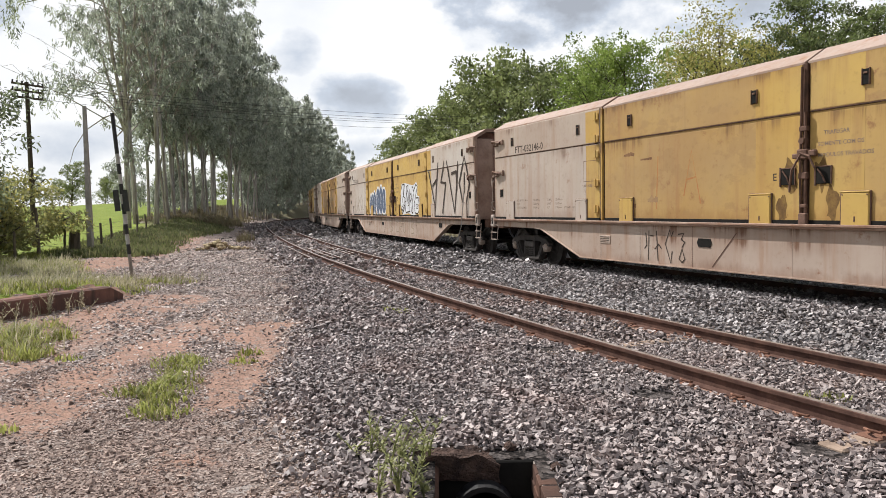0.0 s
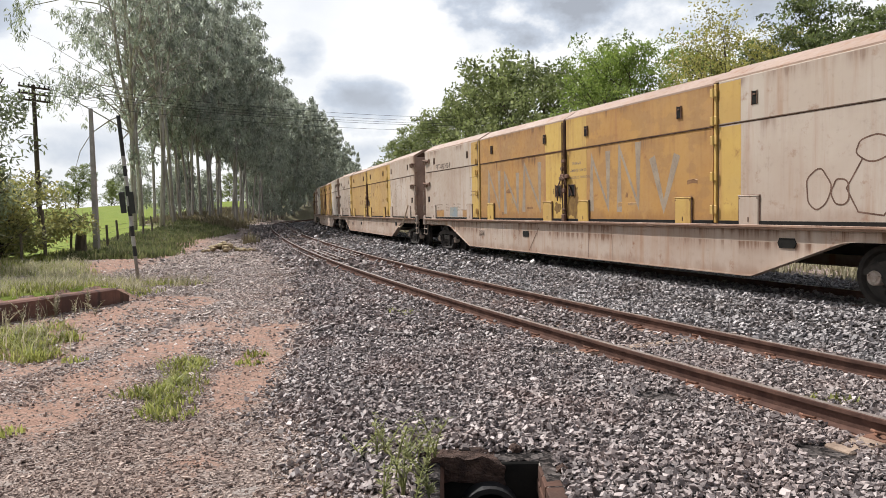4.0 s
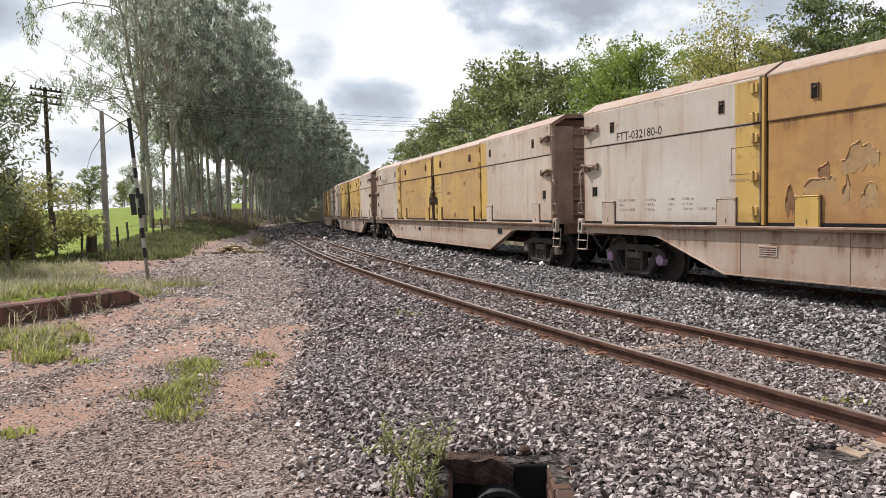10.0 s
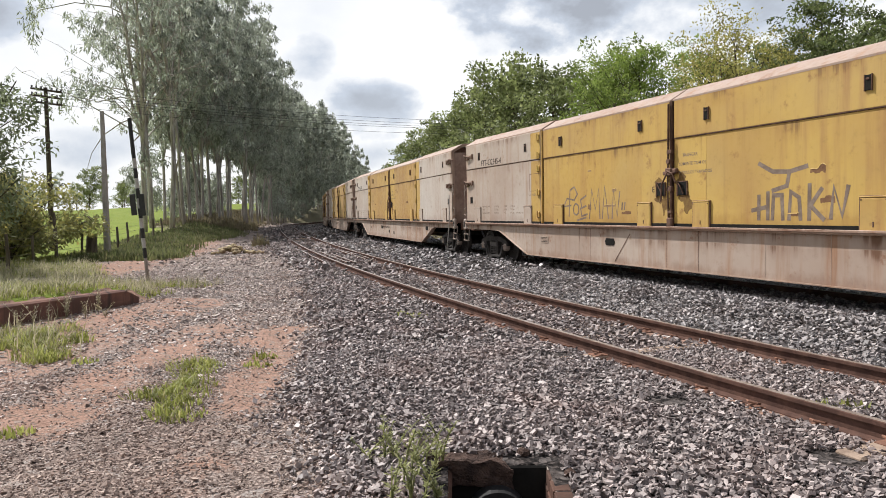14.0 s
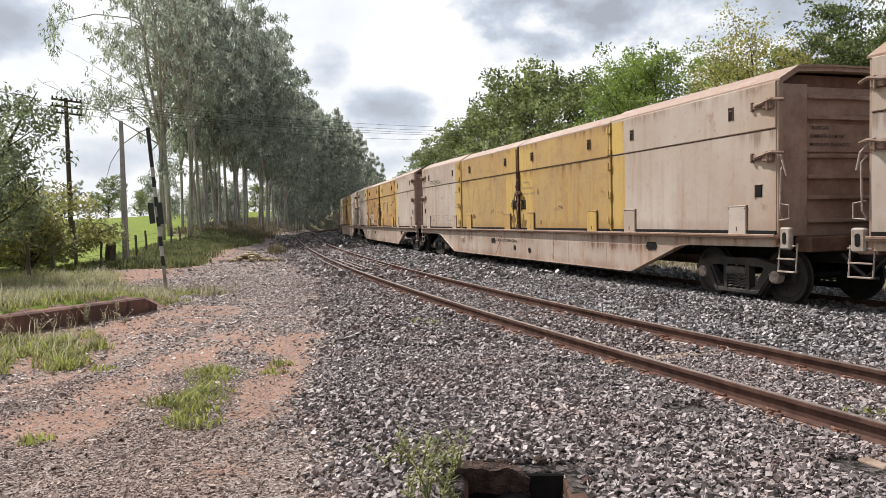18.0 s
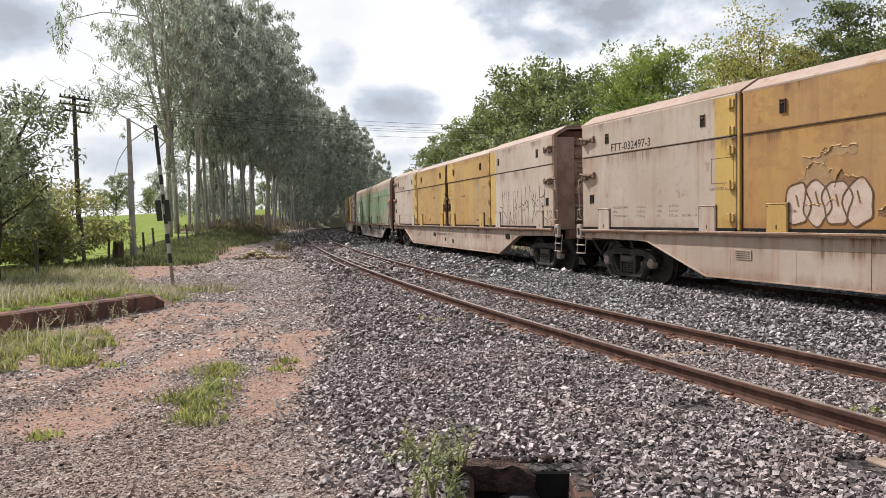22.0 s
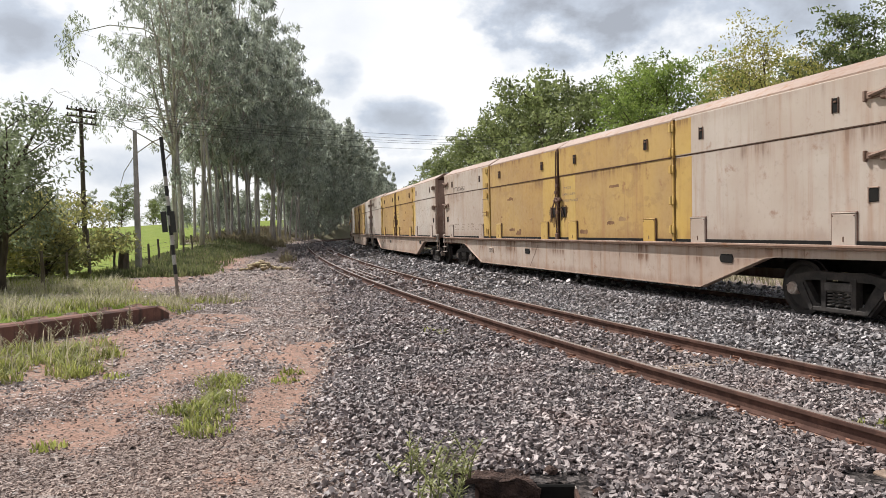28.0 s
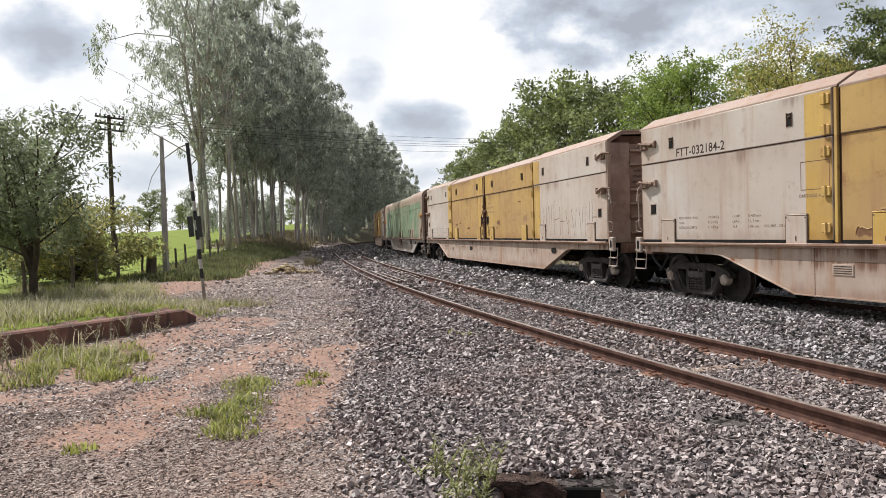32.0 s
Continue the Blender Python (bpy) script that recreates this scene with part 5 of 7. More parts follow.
def green_meshes():
    g = {}
    def arc(lift=0.0):
        pts = [(-1.5, 3.35 + lift)] + [(-1.5 + 0.42 * (1 - math.cos(a)), 3.55 + lift + 0.42 * math.sin(a)) for a in np.linspace(0, 1.45, 15)] + [(-0.3, 4.04 + lift)]
        return pts + [(-y, z) for y, z in reversed(pts)]
    for name, x0, x1, lift in (("front", 5.36, 10.70, 0.04), ("a", 0.03, 5.32, 0.0), ("b", -5.32, -0.03, 0.0), ("rear", -10.70, -5.36, 0.04)):
        o = arc(lift)
        g["roof_" + name] = Build().prism(o + [(y * 0.97, z - 0.04) for y, z in reversed(o)], "x", x0, x1).mesh("roof_panel", "green_roof" if name in ("front", "rear") else "green_crown")
        y = -1.5 if name in ("front", "rear") else -1.485
        mat = {"front": "green_front", "rear": "green_rear"}.get(name, "green")
        g["low_" + name] = Build().box(x0 + 0.04, x1 - 0.04, y, y + 0.05, 1.27, 2.985, 0.008).mesh("door", mat)
        g["up_" + name] = Build().box(x0 + 0.04, x1 - 0.04, y - 0.003, y + 0.05, 2.994, 3.372 + lift, 0.003).mesh("upper_plate", mat)
    b = Build()
    end = [(-1.46, 1.2)] + [(y * 0.97, z - 0.02) for y, z in arc()] + [(1.46, 1.2)]
    g["body"] = b.prism(end, "x", -10.55, 10.55).mesh("body", "rusty")
    for k, e in ((1, "front"), (-1, "rear")):
        o = arc(0.02)
        g["frame_" + e] = Build().prism([(-1.5, 1.2)] + o + [(1.5, 1.2), (1.38, 1.2)] + [(y * 0.92, z - 0.1) for y, z in reversed(o)] + [(-1.38, 1.2)], "x", k * 10.62 - 0.1, k * 10.62 + 0.1).mesh("end_frame", "green_roof")
    # sill: two flanges and the uprights between the long holes
    for side, y0, y1 in (("near", -1.42, -1.36), ("far", 1.36, 1.42)):
        b = Build()
        b.prism([(-10.6, 1.165), (10.6, 1.165), (10.6, 1.03), (8.05, 1.0), (-8.05, 1.0), (-10.6, 1.03)], "y", y0, y1)
        for k in (1, -1):
            b.prism([(k * 8.05, 1.0), (k * 6.0, 0.36), (k * 5.6, 0.36), (k * 5.6, 1.0)], "y", y0, y1)
        b.box(-5.6, 5.6, y0, y1, 0.36, 0.47).box(-6.0, 6.0, y0 - 0.06, y1 + 0.06, 0.34, 0.36)
        for i in range(19):
            x = -5.4 + i * 0.6
            b.prism([(x - 0.2, 0.47), (x - 0.13, 0.53), (x - 0.11, 0.7), (x - 0.13, 0.93), (x - 0.2, 1.0), (x + 0.2, 1.0), (x + 0.13, 0.93), (x + 0.11, 0.7), (x + 0.13, 0.53), (x + 0.2, 0.47)], "y", y0 + 0.001, y1 - 0.001)
        g["sill_" + side] = b.mesh("side_sill", "sill_green")
    b = Build()
    b.tube([(10.72, -1.5, 2.5), (10.75, -1.58, 2.45), (10.73, -1.58, 1.35), (10.70, -1.5, 1.3)], 0.02, 6)
    g["rail_front"] = b.mesh("hand_rail", "chalk")
    b = Build()
    b.prism([(10.16, 2.60), (10.27, 2.68), (10.7, 2.63), (10.95, 2.58), (10.94, 2.53), (10.34, 2.56), (10.28, 2.40), (10.19, 2.38)], "y", -1.585, -1.535)
    g["lever_front"] = b.mesh("locking_lever", "orange")
    b = Build()
    b.prism([(-10.16, 2.60), (-10.27, 2.68), (-10.7, 2.63), (-10.95, 2.58), (-10.94, 2.53), (-10.34, 2.56), (-10.28, 2.40), (-10.19, 2.38)], "y", -1.585, -1.535)
    g["lever_rear"] = b.mesh("locking_lever", "orange")
    b = Build()   # two small paired locks
    b.box(-0.12, -0.03, -1.56, -1.48, 1.3, 1.62, 0.015).box(0.03, 0.12, -1.56, -1.48, 1.3, 1.62, 0.015).tube([(0, -1.54, 1.3), (0, -1.56, 0.95)], 0.03, 6).box(-0.1, 0.1, -1.5, -1.4, 0.72, 1.1, 0.02)
    g["lock"] = b.mesh("door_lock", "rusty")
    return g


def green_wagon(number, label):
    w = thing("green_wagon", label, "goods wagon", group="wagons of the train")
    part("body", GG["body"], w)
    part("far_side_wall", G["far_wall"], w)
    doors = []
    for k in ("front", "a", "b", "rear"):
        part("roof_panel", GG["roof_" + k], w, "rounded dusty roof panel")
        d = part("door", GG["low_" + k], w, "faded green side door")
        part("upper_plate", GG["up_" + k], d)
        doors.append(d)
    for x in (5.34, -5.34, 0.0):
        part("door_post", G["post", "dark"], w, "", pose(x, -1.475, -0.4))
    for i, x in enumerate(CATCHES):
        part("door_catch", G["catch", "green_roof" if i in (0, 1) else "green"], doors[i // 2], "", pose(x, -1.49, 1.48))
    for x, z in ((5.62, 2.85), (5.62, 1.62), (10.45, 1.75), (-5.65, 2.85), (-10.25, 1.9)):
        part("vent_slot", G["slot"], w, "", pose(x, -1.508 if z > 2 else -1.505, z))
    part("door_lock", GG["lock"], w)
    part("deck_edge", G["deck_edge"], w)
    sill = part("side_sill", GG["sill_near"], w, "grey sill pierced by long oval holes")
    part("side_sill", GG["sill_far"], w, "grey sill pierced by long oval holes")
    part("sill_opening", G["opening"], sill, "", pose(7.0, -1.425, 0.96))
    part("underframe", G["underframe"], w)
    part("hand_rail", GG["rail_front"], w)
    for e in ("front", "rear"):
        part("end_frame", GG["frame_" + e], w)
        part("locking_lever", GG["lever_" + e], w, "orange locking lever")
    common_ends(w)
    add_bogie(w, BOGIE)
    add_bogie(w, -BOGIE)
    rear = doors[3]
    lettering(rear, "FTT", -7.9, 3.09, 0.2, -1.5068, "pale")
    for j, (a, b2) in enumerate((("PESO BRUTO MAX.", "130.000 Kg"), ("TARA", "32.500 Kg"), ("LOTACAO LIMITE", "97.500 Kg"))):
        lettering(rear, a, -9.4, 1.74 - 0.125 * j, 0.105, -1.5009, "pale")
        lettering(rear, b2, -8.3, 1.74 - 0.125 * j, 0.105, -1.5009, "pale")
    for k, c in enumerate((-7.75, -7.45)):     # pale leaf-shaped emblem
        filled(rear, [(c - 0.02, 1.95), (c - 0.12, 2.2), (c - 0.05, 2.5), (c + 0.12, 2.75), (c + 0.12, 2.4), (c + 0.06, 2.1), (c - 0.02, 1.95)], "pale", -1.5009 - 0.0005 * k, "emblem", "pale leaf-shaped emblem")
    # tall thin chalk letters
    tall = [[(0.75, 1.32), (1.12, 2.66), (1.18, 2.62), (1.5, 1.36)], [(0.92, 1.85), (1.36, 1.85)], [(2.2, 1.3), (2.18, 2.72)], [(3.08, 2.82), (3.1, 2.33), (3.68, 2.34), (3.7, 1.3)],
            [(3.95, 1.86), (3.98, 2.2), (4.12, 2.16), (4.1, 2.04), (3.98, 2.02)], [(4.22, 1.86), (4.2, 1.96)], [(4.42, 2.14), (4.5, 1.98), (4.66, 2.14)], [(4.38, 1.9), (4.62, 1.92)], [(4.5, 1.9), (4.48, 1.82)]]
    strokes(doors[1], tall, "limewash", 0.03, -1.4858, "graffiti", "thin pale chalked letters")
    tall = [[(-4.8, 2.5), (-4.78, 1.45), (-4.3, 1.45)], [(-4.0, 1.45), (-4.0, 2.5)], [(-3.4, 2.55), (-3.4, 1.4)], [(-2.9, 2.55), (-2.92, 1.4)], [(-3.4, 2.0), (-2.9, 2.0)], [(-2.4, 1.4), (-2.42, 2.55), (-1.95, 1.45), (-1.92, 2.6)],
            [(-1.45, 1.4), (-1.15, 2.6), (-0.82, 1.4)], [(-1.32, 1.85), (-0.96, 1.85)], [(-0.45, 2.6), (-0.45, 1.42)]]
    strokes(doors[2], tall, "limewash", 0.035, -1.4858, "graffiti", "thin pale chalked letters")
    lettering(doors[1], "20", 2.9, 1.75, 0.3, -1.4862, "pale")
    return w, doors, sill


GG = green_meshes()
NUMBERS = {-1: "FTT-032146-0", 0: "FTT-032338-1", 1: "FTT-032102-8", 2: "FTT-032464-7", 3: "FTT-032180-0", 4: "FTT-032373-1", 5: "FTT-032345-4",
           6: "FTT-032398-5", 7: "FTT-032473-6", 8: "FTT-032497-3", 9: "FTT-032288-1", 11: "FTT-032445-1", 12: "FTT-032184-2"}
COATS = {-1: "yellow", 0: "gold", 1: "ochre", 2: "yellow", 3: "ochre", 4: "yellow", 5: "gold", 6: "yellow", 7: "yellow", 8: "ochre", 9: "yellow", 11: "yellow",
         12: "yellow", 13: "yellow", 15: "ochre", 16: "yellow", 17: "ochre", 18: "yellow"}
NOTES = {0: "cream and yellow boxcar sprayed with large graffiti", 2: "cream and yellow boxcar with a rope at its corner", 3: "cream boxcar with peeling ochre doors",
         8: "cream boxcar with peeling orange-yellow doors", 9: "cream and yellow boxcar with scrawled black signs", 12: "cream and yellow boxcar with thin scrawled signs"}
TRAIN, DOORS, SILLS = {}, {}, {}
for n in range(-2, 19):
    if n in (10, 14):
        made = green_wagon("", "long green boxcar with rounded roof and pierced sill")
    else:
        made = box_wagon(NUMBERS.get(n, ""), (COATS.get(n, "yellow"),) * 2, "chalky" if n in (0, 3, 6, 12, 13) else "white", NOTES.get(n, ""),
                         (0, 0, n == 3, n == 3), curso=n in (6, 7, 9))
    TRAIN[n], DOORS[n], SILLS[n] = made


# ---- what has been sprayed and hung on single wagons ----
def decorate():
    f, a, b, r = DOORS[0]
    y, ya = -1.5010, -1.4862
    big = [[(5.7, 2.95), (6.2, 2.1), (6.5, 1.5), (6.6, 2.2), (6.9, 3.2)], [(6.2, 2.4), (6.65, 2.6)], [(7.6, 3.2), (7.2, 2.5), (7.75, 2.45), (7.35, 1.4)],
           [(7.9, 3.2), (8.2, 2.5), (8.7, 1.4), (8.95, 2.4), (9.1, 3.1)], [(8.4, 2.75), (8.9, 2.8), (8.95, 2.2)], [(9.75, 3.25), (9.2, 2.4), (9.7, 1.4), (10.2, 2.35), (9.75, 3.25)], [(9.72, 2.7), (9.7, 2.1)]]
    strokes(f, big, "lettering", 0.10, -1.5140, "graffiti", "large black brushed signs")
    for i, (cx, cz, w, h) in enumerate(((-4.8, 1.82, 0.27, 0.48), (-4.35, 1.86, 0.27, 0.5), (-3.9, 1.88, 0.27, 0.54), (-3.15, 1.95, 0.42, 0.62), (-2.5, 2.0, 0.4, 0.66), (-1.9, 1.95, 0.38, 0.62))):
        filled(b, blob(cx, cz, w + 0.1, h + 0.1, 0.05, i), "pale", ya - 0.0003 * i, "graffiti", "white outline of a bubble sign")
        filled(b, blob(cx, cz, w, h, 0.06, i), "navy", ya - 0.0024 - 0.0003 * i, "graffiti", "slate blue bubble sign")
        strokes(b, [[(cx - 0.12, cz + 0.3), (cx + 0.02, cz + 0.1), (cx - 0.08, cz - 0.15), (cx, cz - 0.35)]], "pale", 0.04, ya - 0.0046, "graffiti", "white streak in a blue bubble sign")
        strokes(b, [[(cx + 0.12, cz + 0.28), (cx + 0.17, cz - 0.1)]], "black", 0.03, ya - 0.0048, "graffiti", "dark line in a blue bubble sign")
    cloud = [(1.3, 2.05), (1.25, 1.7), (1.6, 1.3), (2.15, 1.35), (2.6, 1.38), (3.2, 1.3), (3.65, 1.32), (4.15, 1.35), (4.3, 1.7), (4.25, 2.05), (3.95, 2.1), (4.05, 2.5), (3.85, 2.65), (3.4, 2.52), (2.75, 2.58), (2.15, 2.65), (1.5, 2.65), (1.35, 2.25), (1.3, 2.05)]
    filled(a, cloud, "pale", ya, "graffiti", "white ground of a block-letter sign")
    block = [[(1.45, 2.4), (1.6, 2.6), (1.95, 2.6), (1.85, 2.35), (1.65, 1.95), (1.75, 1.7)], [(2.0, 2.6), (1.8, 2.1), (2.1, 2.0), (1.85, 1.7), (2.0, 1.7)], [(1.35, 2.15), (1.25, 1.75), (1.6, 1.35), (1.85, 1.5), (2.0, 1.7)],
             [(1.5, 1.7), (1.8, 1.6), (1.75, 1.45), (1.5, 1.55), (1.5, 1.7)], [(2.05, 1.85), (2.25, 1.9), (2.35, 2.5), (2.6, 2.55), (2.55, 2.35), (2.35, 2.2), (2.45, 2.0), (2.55, 1.7)], [(2.55, 1.7), (2.65, 1.7), (2.6, 2.3)]]
    more = [[(2.9, 2.15), (3.05, 2.2), (3.15, 2.0), (2.95, 1.85), (2.85, 2.0), (2.9, 2.15)], [(2.8, 2.35), (2.8, 1.45), (2.15, 1.4), (2.05, 1.85)], [(3.2, 1.75), (3.4, 2.2), (3.55, 1.8), (4.0, 2.45), (3.8, 2.55), (3.4, 2.25), (3.35, 2.45), (3.2, 2.45)],
            [(3.8, 2.0), (4.15, 2.0), (4.25, 1.7), (4.15, 1.45), (3.95, 1.35), (3.6, 1.4), (3.55, 1.8)], [(3.2, 1.75), (3.3, 1.45), (3.15, 1.35), (3.0, 1.65)]]
    strokes(a, block + more, "lettering", 0.055, ya - 0.003, "graffiti", "black outline of a block letter")
    lettering(a, "23", 3.78, 1.55, 0.3, ya - 0.003)
    lettering(a, "019", 0.42, 1.9, 0.28, ya - 0.003)
    glyph = {"S": [[(1, 1), (0.1, 0.85), (0.1, 0.6), (0.95, 0.42), (0.9, 0.1), (0, 0)]], "C": [[(1, 0.9), (0.2, 1), (0, 0.5), (0.2, 0), (1, 0.1)]], "R": [[(0, 0), (0, 1), (0.9, 0.85), (0.9, 0.6), (0, 0.5), (1, 0)]],
             "O": [[(0.5, 1), (0, 0.6), (0.1, 0.15), (0.5, 0), (1, 0.3), (0.95, 0.75), (0.5, 1)]], "W": [[(0, 1), (0.25, 0), (0.5, 0.7), (0.75, 0), (1, 1)]], "V": [[(0, 1), (0.5, 0), (1, 1), (0, 1)]]}
    for i, (sign, x0) in enumerate((("S", -0.75), ("C", 0.35), ("R", 0.98), ("O", 1.62), ("W", 2.25), ("S", 2.95), ("V", 3.75))):
        strokes(SILLS[0], [[(x0 + 0.46 * p, 0.52 + 0.46 * q) for p, q in run] for run in glyph[sign]], "faint", 0.05, -1.4232, "graffiti", "faint grey sprayed sign")
    strokes(r, [[(-9.05, 2.15), (-9.0, 1.4)], [(-8.7, 2.25), (-9.0, 1.85), (-8.7, 1.4)], [(-8.5, 2.2), (-8.42, 1.5)], [(-8.1, 2.3), (-8.05, 1.4)], [(-7.6, 2.2), (-8.02, 1.85), (-7.8, 1.45)],
                [(-7.2, 2.35), (-7.5, 1.95), (-7.15, 1.5), (-6.85, 1.85), (-7.2, 2.35)], [(-6.5, 2.2), (-6.4, 1.5)]], "washed", 0.085, -1.5012, "graffiti", "washed-out grey brushed stroke")
    scratch = [[(-3.88, 1.0), (-3.85, 0.75), (-3.92, 0.68)], [(-3.78, 1.05), (-3.8, 0.45)], [(-3.75, 0.95), (-3.65, 0.95)], [(-3.55, 1.05), (-3.5, 0.45)], [(-3.6, 0.68), (-3.48, 0.78), (-3.4, 0.7)],
               [(-3.28, 0.8), (-3.15, 1.08), (-3.1, 0.95), (-3.05, 1.05)], [(-3.28, 0.8), (-3.12, 0.42), (-3.08, 0.65)], [(-2.9, 1.0), (-2.75, 1.02), (-2.82, 0.9), (-2.72, 0.85), (-2.8, 0.75)], [(-2.8, 0.72), (-2.88, 0.52), (-2.8, 0.45), (-2.72, 0.52), (-2.8, 0.72)]]
    strokes(SILLS[-1], scratch, "lettering", 0.026, -1.424, "graffiti", "thin black scrawled stroke")
    strokes(DOORS[-1][2], [[(-3.55, 1.5), (-3.5, 2.55)], [(-2.75, 1.75), (-2.55, 2.6), (-2.3, 1.6)], [(-2.7, 2.05), (-2.42, 2.1)]], "redline", 0.03, ya, "graffiti", "thin faded red stroke")
    f, a, b, r = DOORS[1]
    strokes(b, tag_run(-4.7, 1.55, 3.6, 1.2, 3, 21, "nv"), "faint", 0.2, ya, "graffiti", "faded grey brushed signs")
    strokes(a, tag_run(1.2, 1.55, 3.4, 1.2, 3, 22, "nv"), "faint", 0.2, ya, "graffiti", "faded grey brushed signs")
    drawing = [blob(8.55, 2.35, 0.3, 0.18, 0.05, 3), [(8.35, 2.2), (8.1, 1.8), (8.3, 1.45), (8.7, 1.4), (8.95, 1.7), (8.8, 2.2)], blob(7.6, 1.8, 0.22, 0.3, 0.05, 4), blob(8.0, 1.75, 0.15, 0.2, 0.05, 5)]
    strokes(f, drawing, "rusty", 0.025, y, "graffiti", "outline drawing in thin brown line")
    for i, x in enumerate((-9.4, -8.05, -6.85)):
        filled(r, [(x, 1.32), (x, 1.55 + 0.1 * (i == 1)), (x + 0.75, 1.57 + 0.1 * (i == 1)), (x + 0.75, 1.32), (x, 1.32)], ("ochre", "blueish", "ochre")[i], -1.5008, "painted_patch", "leftover patch of old paint")
    f, a, b, r = DOORS[2]
    strokes(f, [[(7.2, 2.9), (7.0, 2.6), (7.05, 1.4)], [(7.2, 2.9), (7.4, 2.65), (8.0, 2.7), (8.7, 2.5), (9.2, 2.0), (9.3, 1.35)]] + [blob(7.15, 1.45 + 0.2 * i, 0.14, 0.09, 0.03, i) for i in range(6)], "faint", 0.02, y, "graffiti", "thin outline drawing")
    strokes(f, [[(6.05, 2.75), (6.35, 1.95)]], "faint", 0.09, y)
    strokes(r, [[(-9.0, 1.35), (-8.8, 1.8), (-8.4, 2.1)], blob(-8.15, 2.1, 0.42, 0.42, 0.03, 8), [(-7.8, 2.2), (-7.1, 2.3), (-6.95, 2.6), (-6.8, 2.3), (-7.0, 1.6)], [(-7.6, 1.8), (-7.2, 1.6), (-6.9, 1.8)]]
            + [blob(-6.45 + 0.02 * i, 1.45 + 0.15 * i, 0.16, 0.07, 0.02, i) for i in range(8)], "lettering", 0.022, y, "graffiti", "thin outline drawing of a creature")
    rope = Build().tube([(9.95, -1.62, 1.78), (9.7, -1.66, 1.45), (9.2, -1.66, 1.0), (8.6, -1.66, 0.84), (7.9, -1.62, 0.86)], [0.02, 0.03, 0.036, 0.034, 0.015], 7)
    part("rope", rope.mesh("rope", "rope"), TRAIN[2], "frayed rope hanging from the corner")
    rope = Build().tube([(9.98, -1.6, 2.3), (9.85, -1.62, 1.6), (9.6, -1.6, 0.95), (9.2, -1.6, 0.5), (8.75, -1.6, 0.35)], 0.016, 6)
    part("rope", rope.mesh("rope", "wht"), TRAIN[0], "thin pale rope hanging from the corner")
    rope = Build().tube([(10.6, -1.6, 2.2), (10.65, -1.62, 1.3), (10.5, -1.62, 0.8), (10.3, -1.62, 0.3)], 0.018, 6)
    part("rope", rope.mesh("rope", "wht"), TRAIN[6], "thin pale rope hanging from the corner")
    strokes(DOORS[4][2], [[(-3.4, 2.58), (-3.3, 2.35), (-3.1, 2.4)], [(-3.2, 2.25), (-3.1, 1.98), (-2.98, 2.08)], [(-3.35, 1.9), (-3.24, 1.72), (-3.12, 1.9)], [(-2.69, 2.5), (-2.65, 1.84)], [(-2.85, 2.1), (-2.65, 2.2), (-2.4, 2.0)],
                        [(-2.0, 2.55), (-1.98, 1.72)], [(-2.25, 2.26), (-1.75, 2.14)], [(-2.2, 2.04), (-1.78, 2.34)], [(-1.44, 2.6), (-1.57, 2.26)], [(-1.46, 2.5), (-1.36, 2.28)], [(-1.66, 2.08), (-1.48, 1.7)]], "faint", 0.035, ya, "graffiti", "thin brown scratched signs")
    name_run = [[(-4.0, 1.45), (-3.95, 2.1), (-3.75, 2.18), (-3.6, 2.0), (-3.75, 1.85), (-4.1, 1.9), (-4.25, 1.7), (-3.9, 1.72)], blob(-3.66, 1.62, 0.13, 0.14, 0.05, 61, 10), [(-3.2, 1.95), (-3.45, 1.85), (-3.4, 1.65), (-3.2, 1.7)],
                [(-3.45, 1.65), (-3.4, 1.45), (-3.15, 1.5)], [(-3.6, 1.35), (-3.2, 1.42)], [(-3.05, 1.4), (-2.95, 2.1), (-2.8, 1.6), (-2.65, 2.1), (-2.6, 1.4)], [(-2.5, 1.4), (-2.4, 2.15), (-2.25, 1.4)],
                [(-2.1, 1.4), (-2.05, 2.05), (-1.9, 1.45), (-1.8, 2.0)], [(-1.7, 1.75), (-1.72, 1.6)], [(-1.6, 1.75), (-1.63, 1.6)]]
    strokes(DOORS[5][2], name_run, "stencil", 0.045, ya, "graffiti", "grey sprayed stroke")
    roofed = [[(2.3, 2.35), (2.6, 2.2), (2.95, 2.18), (3.3, 2.25)], [(2.95, 2.18), (2.9, 1.95), (2.6, 1.88)], [(2.3, 1.4), (2.3, 1.8)], [(2.15, 1.55), (2.45, 1.6)], [(2.5, 1.4), (2.5, 1.85)], [(2.6, 1.4), (2.62, 1.8), (2.8, 1.8), (2.82, 1.4)],
              [(2.95, 1.4), (2.98, 1.85), (3.15, 1.75), (3.18, 1.4)], [(3.35, 1.4), (3.35, 1.95)], [(3.58, 1.88), (3.37, 1.62), (3.62, 1.4)], [(3.75, 1.42), (3.8, 1.9), (3.95, 1.45), (4.05, 1.9)]]
    strokes(DOORS[5][1], roofed, "stencil", 0.075, ya, "graffiti", "broad grey sprayed stroke")
    for k, s0 in ((1, 1.4), (2, -4.6)):
        strokes(DOORS[7][k], tag_run(s0, 1.4, 3.2, 1.5, 3, 40 + k, "vn"), "ghost", 0.16, ya, "graffiti", "faded brushed signs")
    o = [blob(-4.1 + 0.38 * i, 1.72, 0.26, 0.36, 0.08, 50 + i) for i in range(4)]
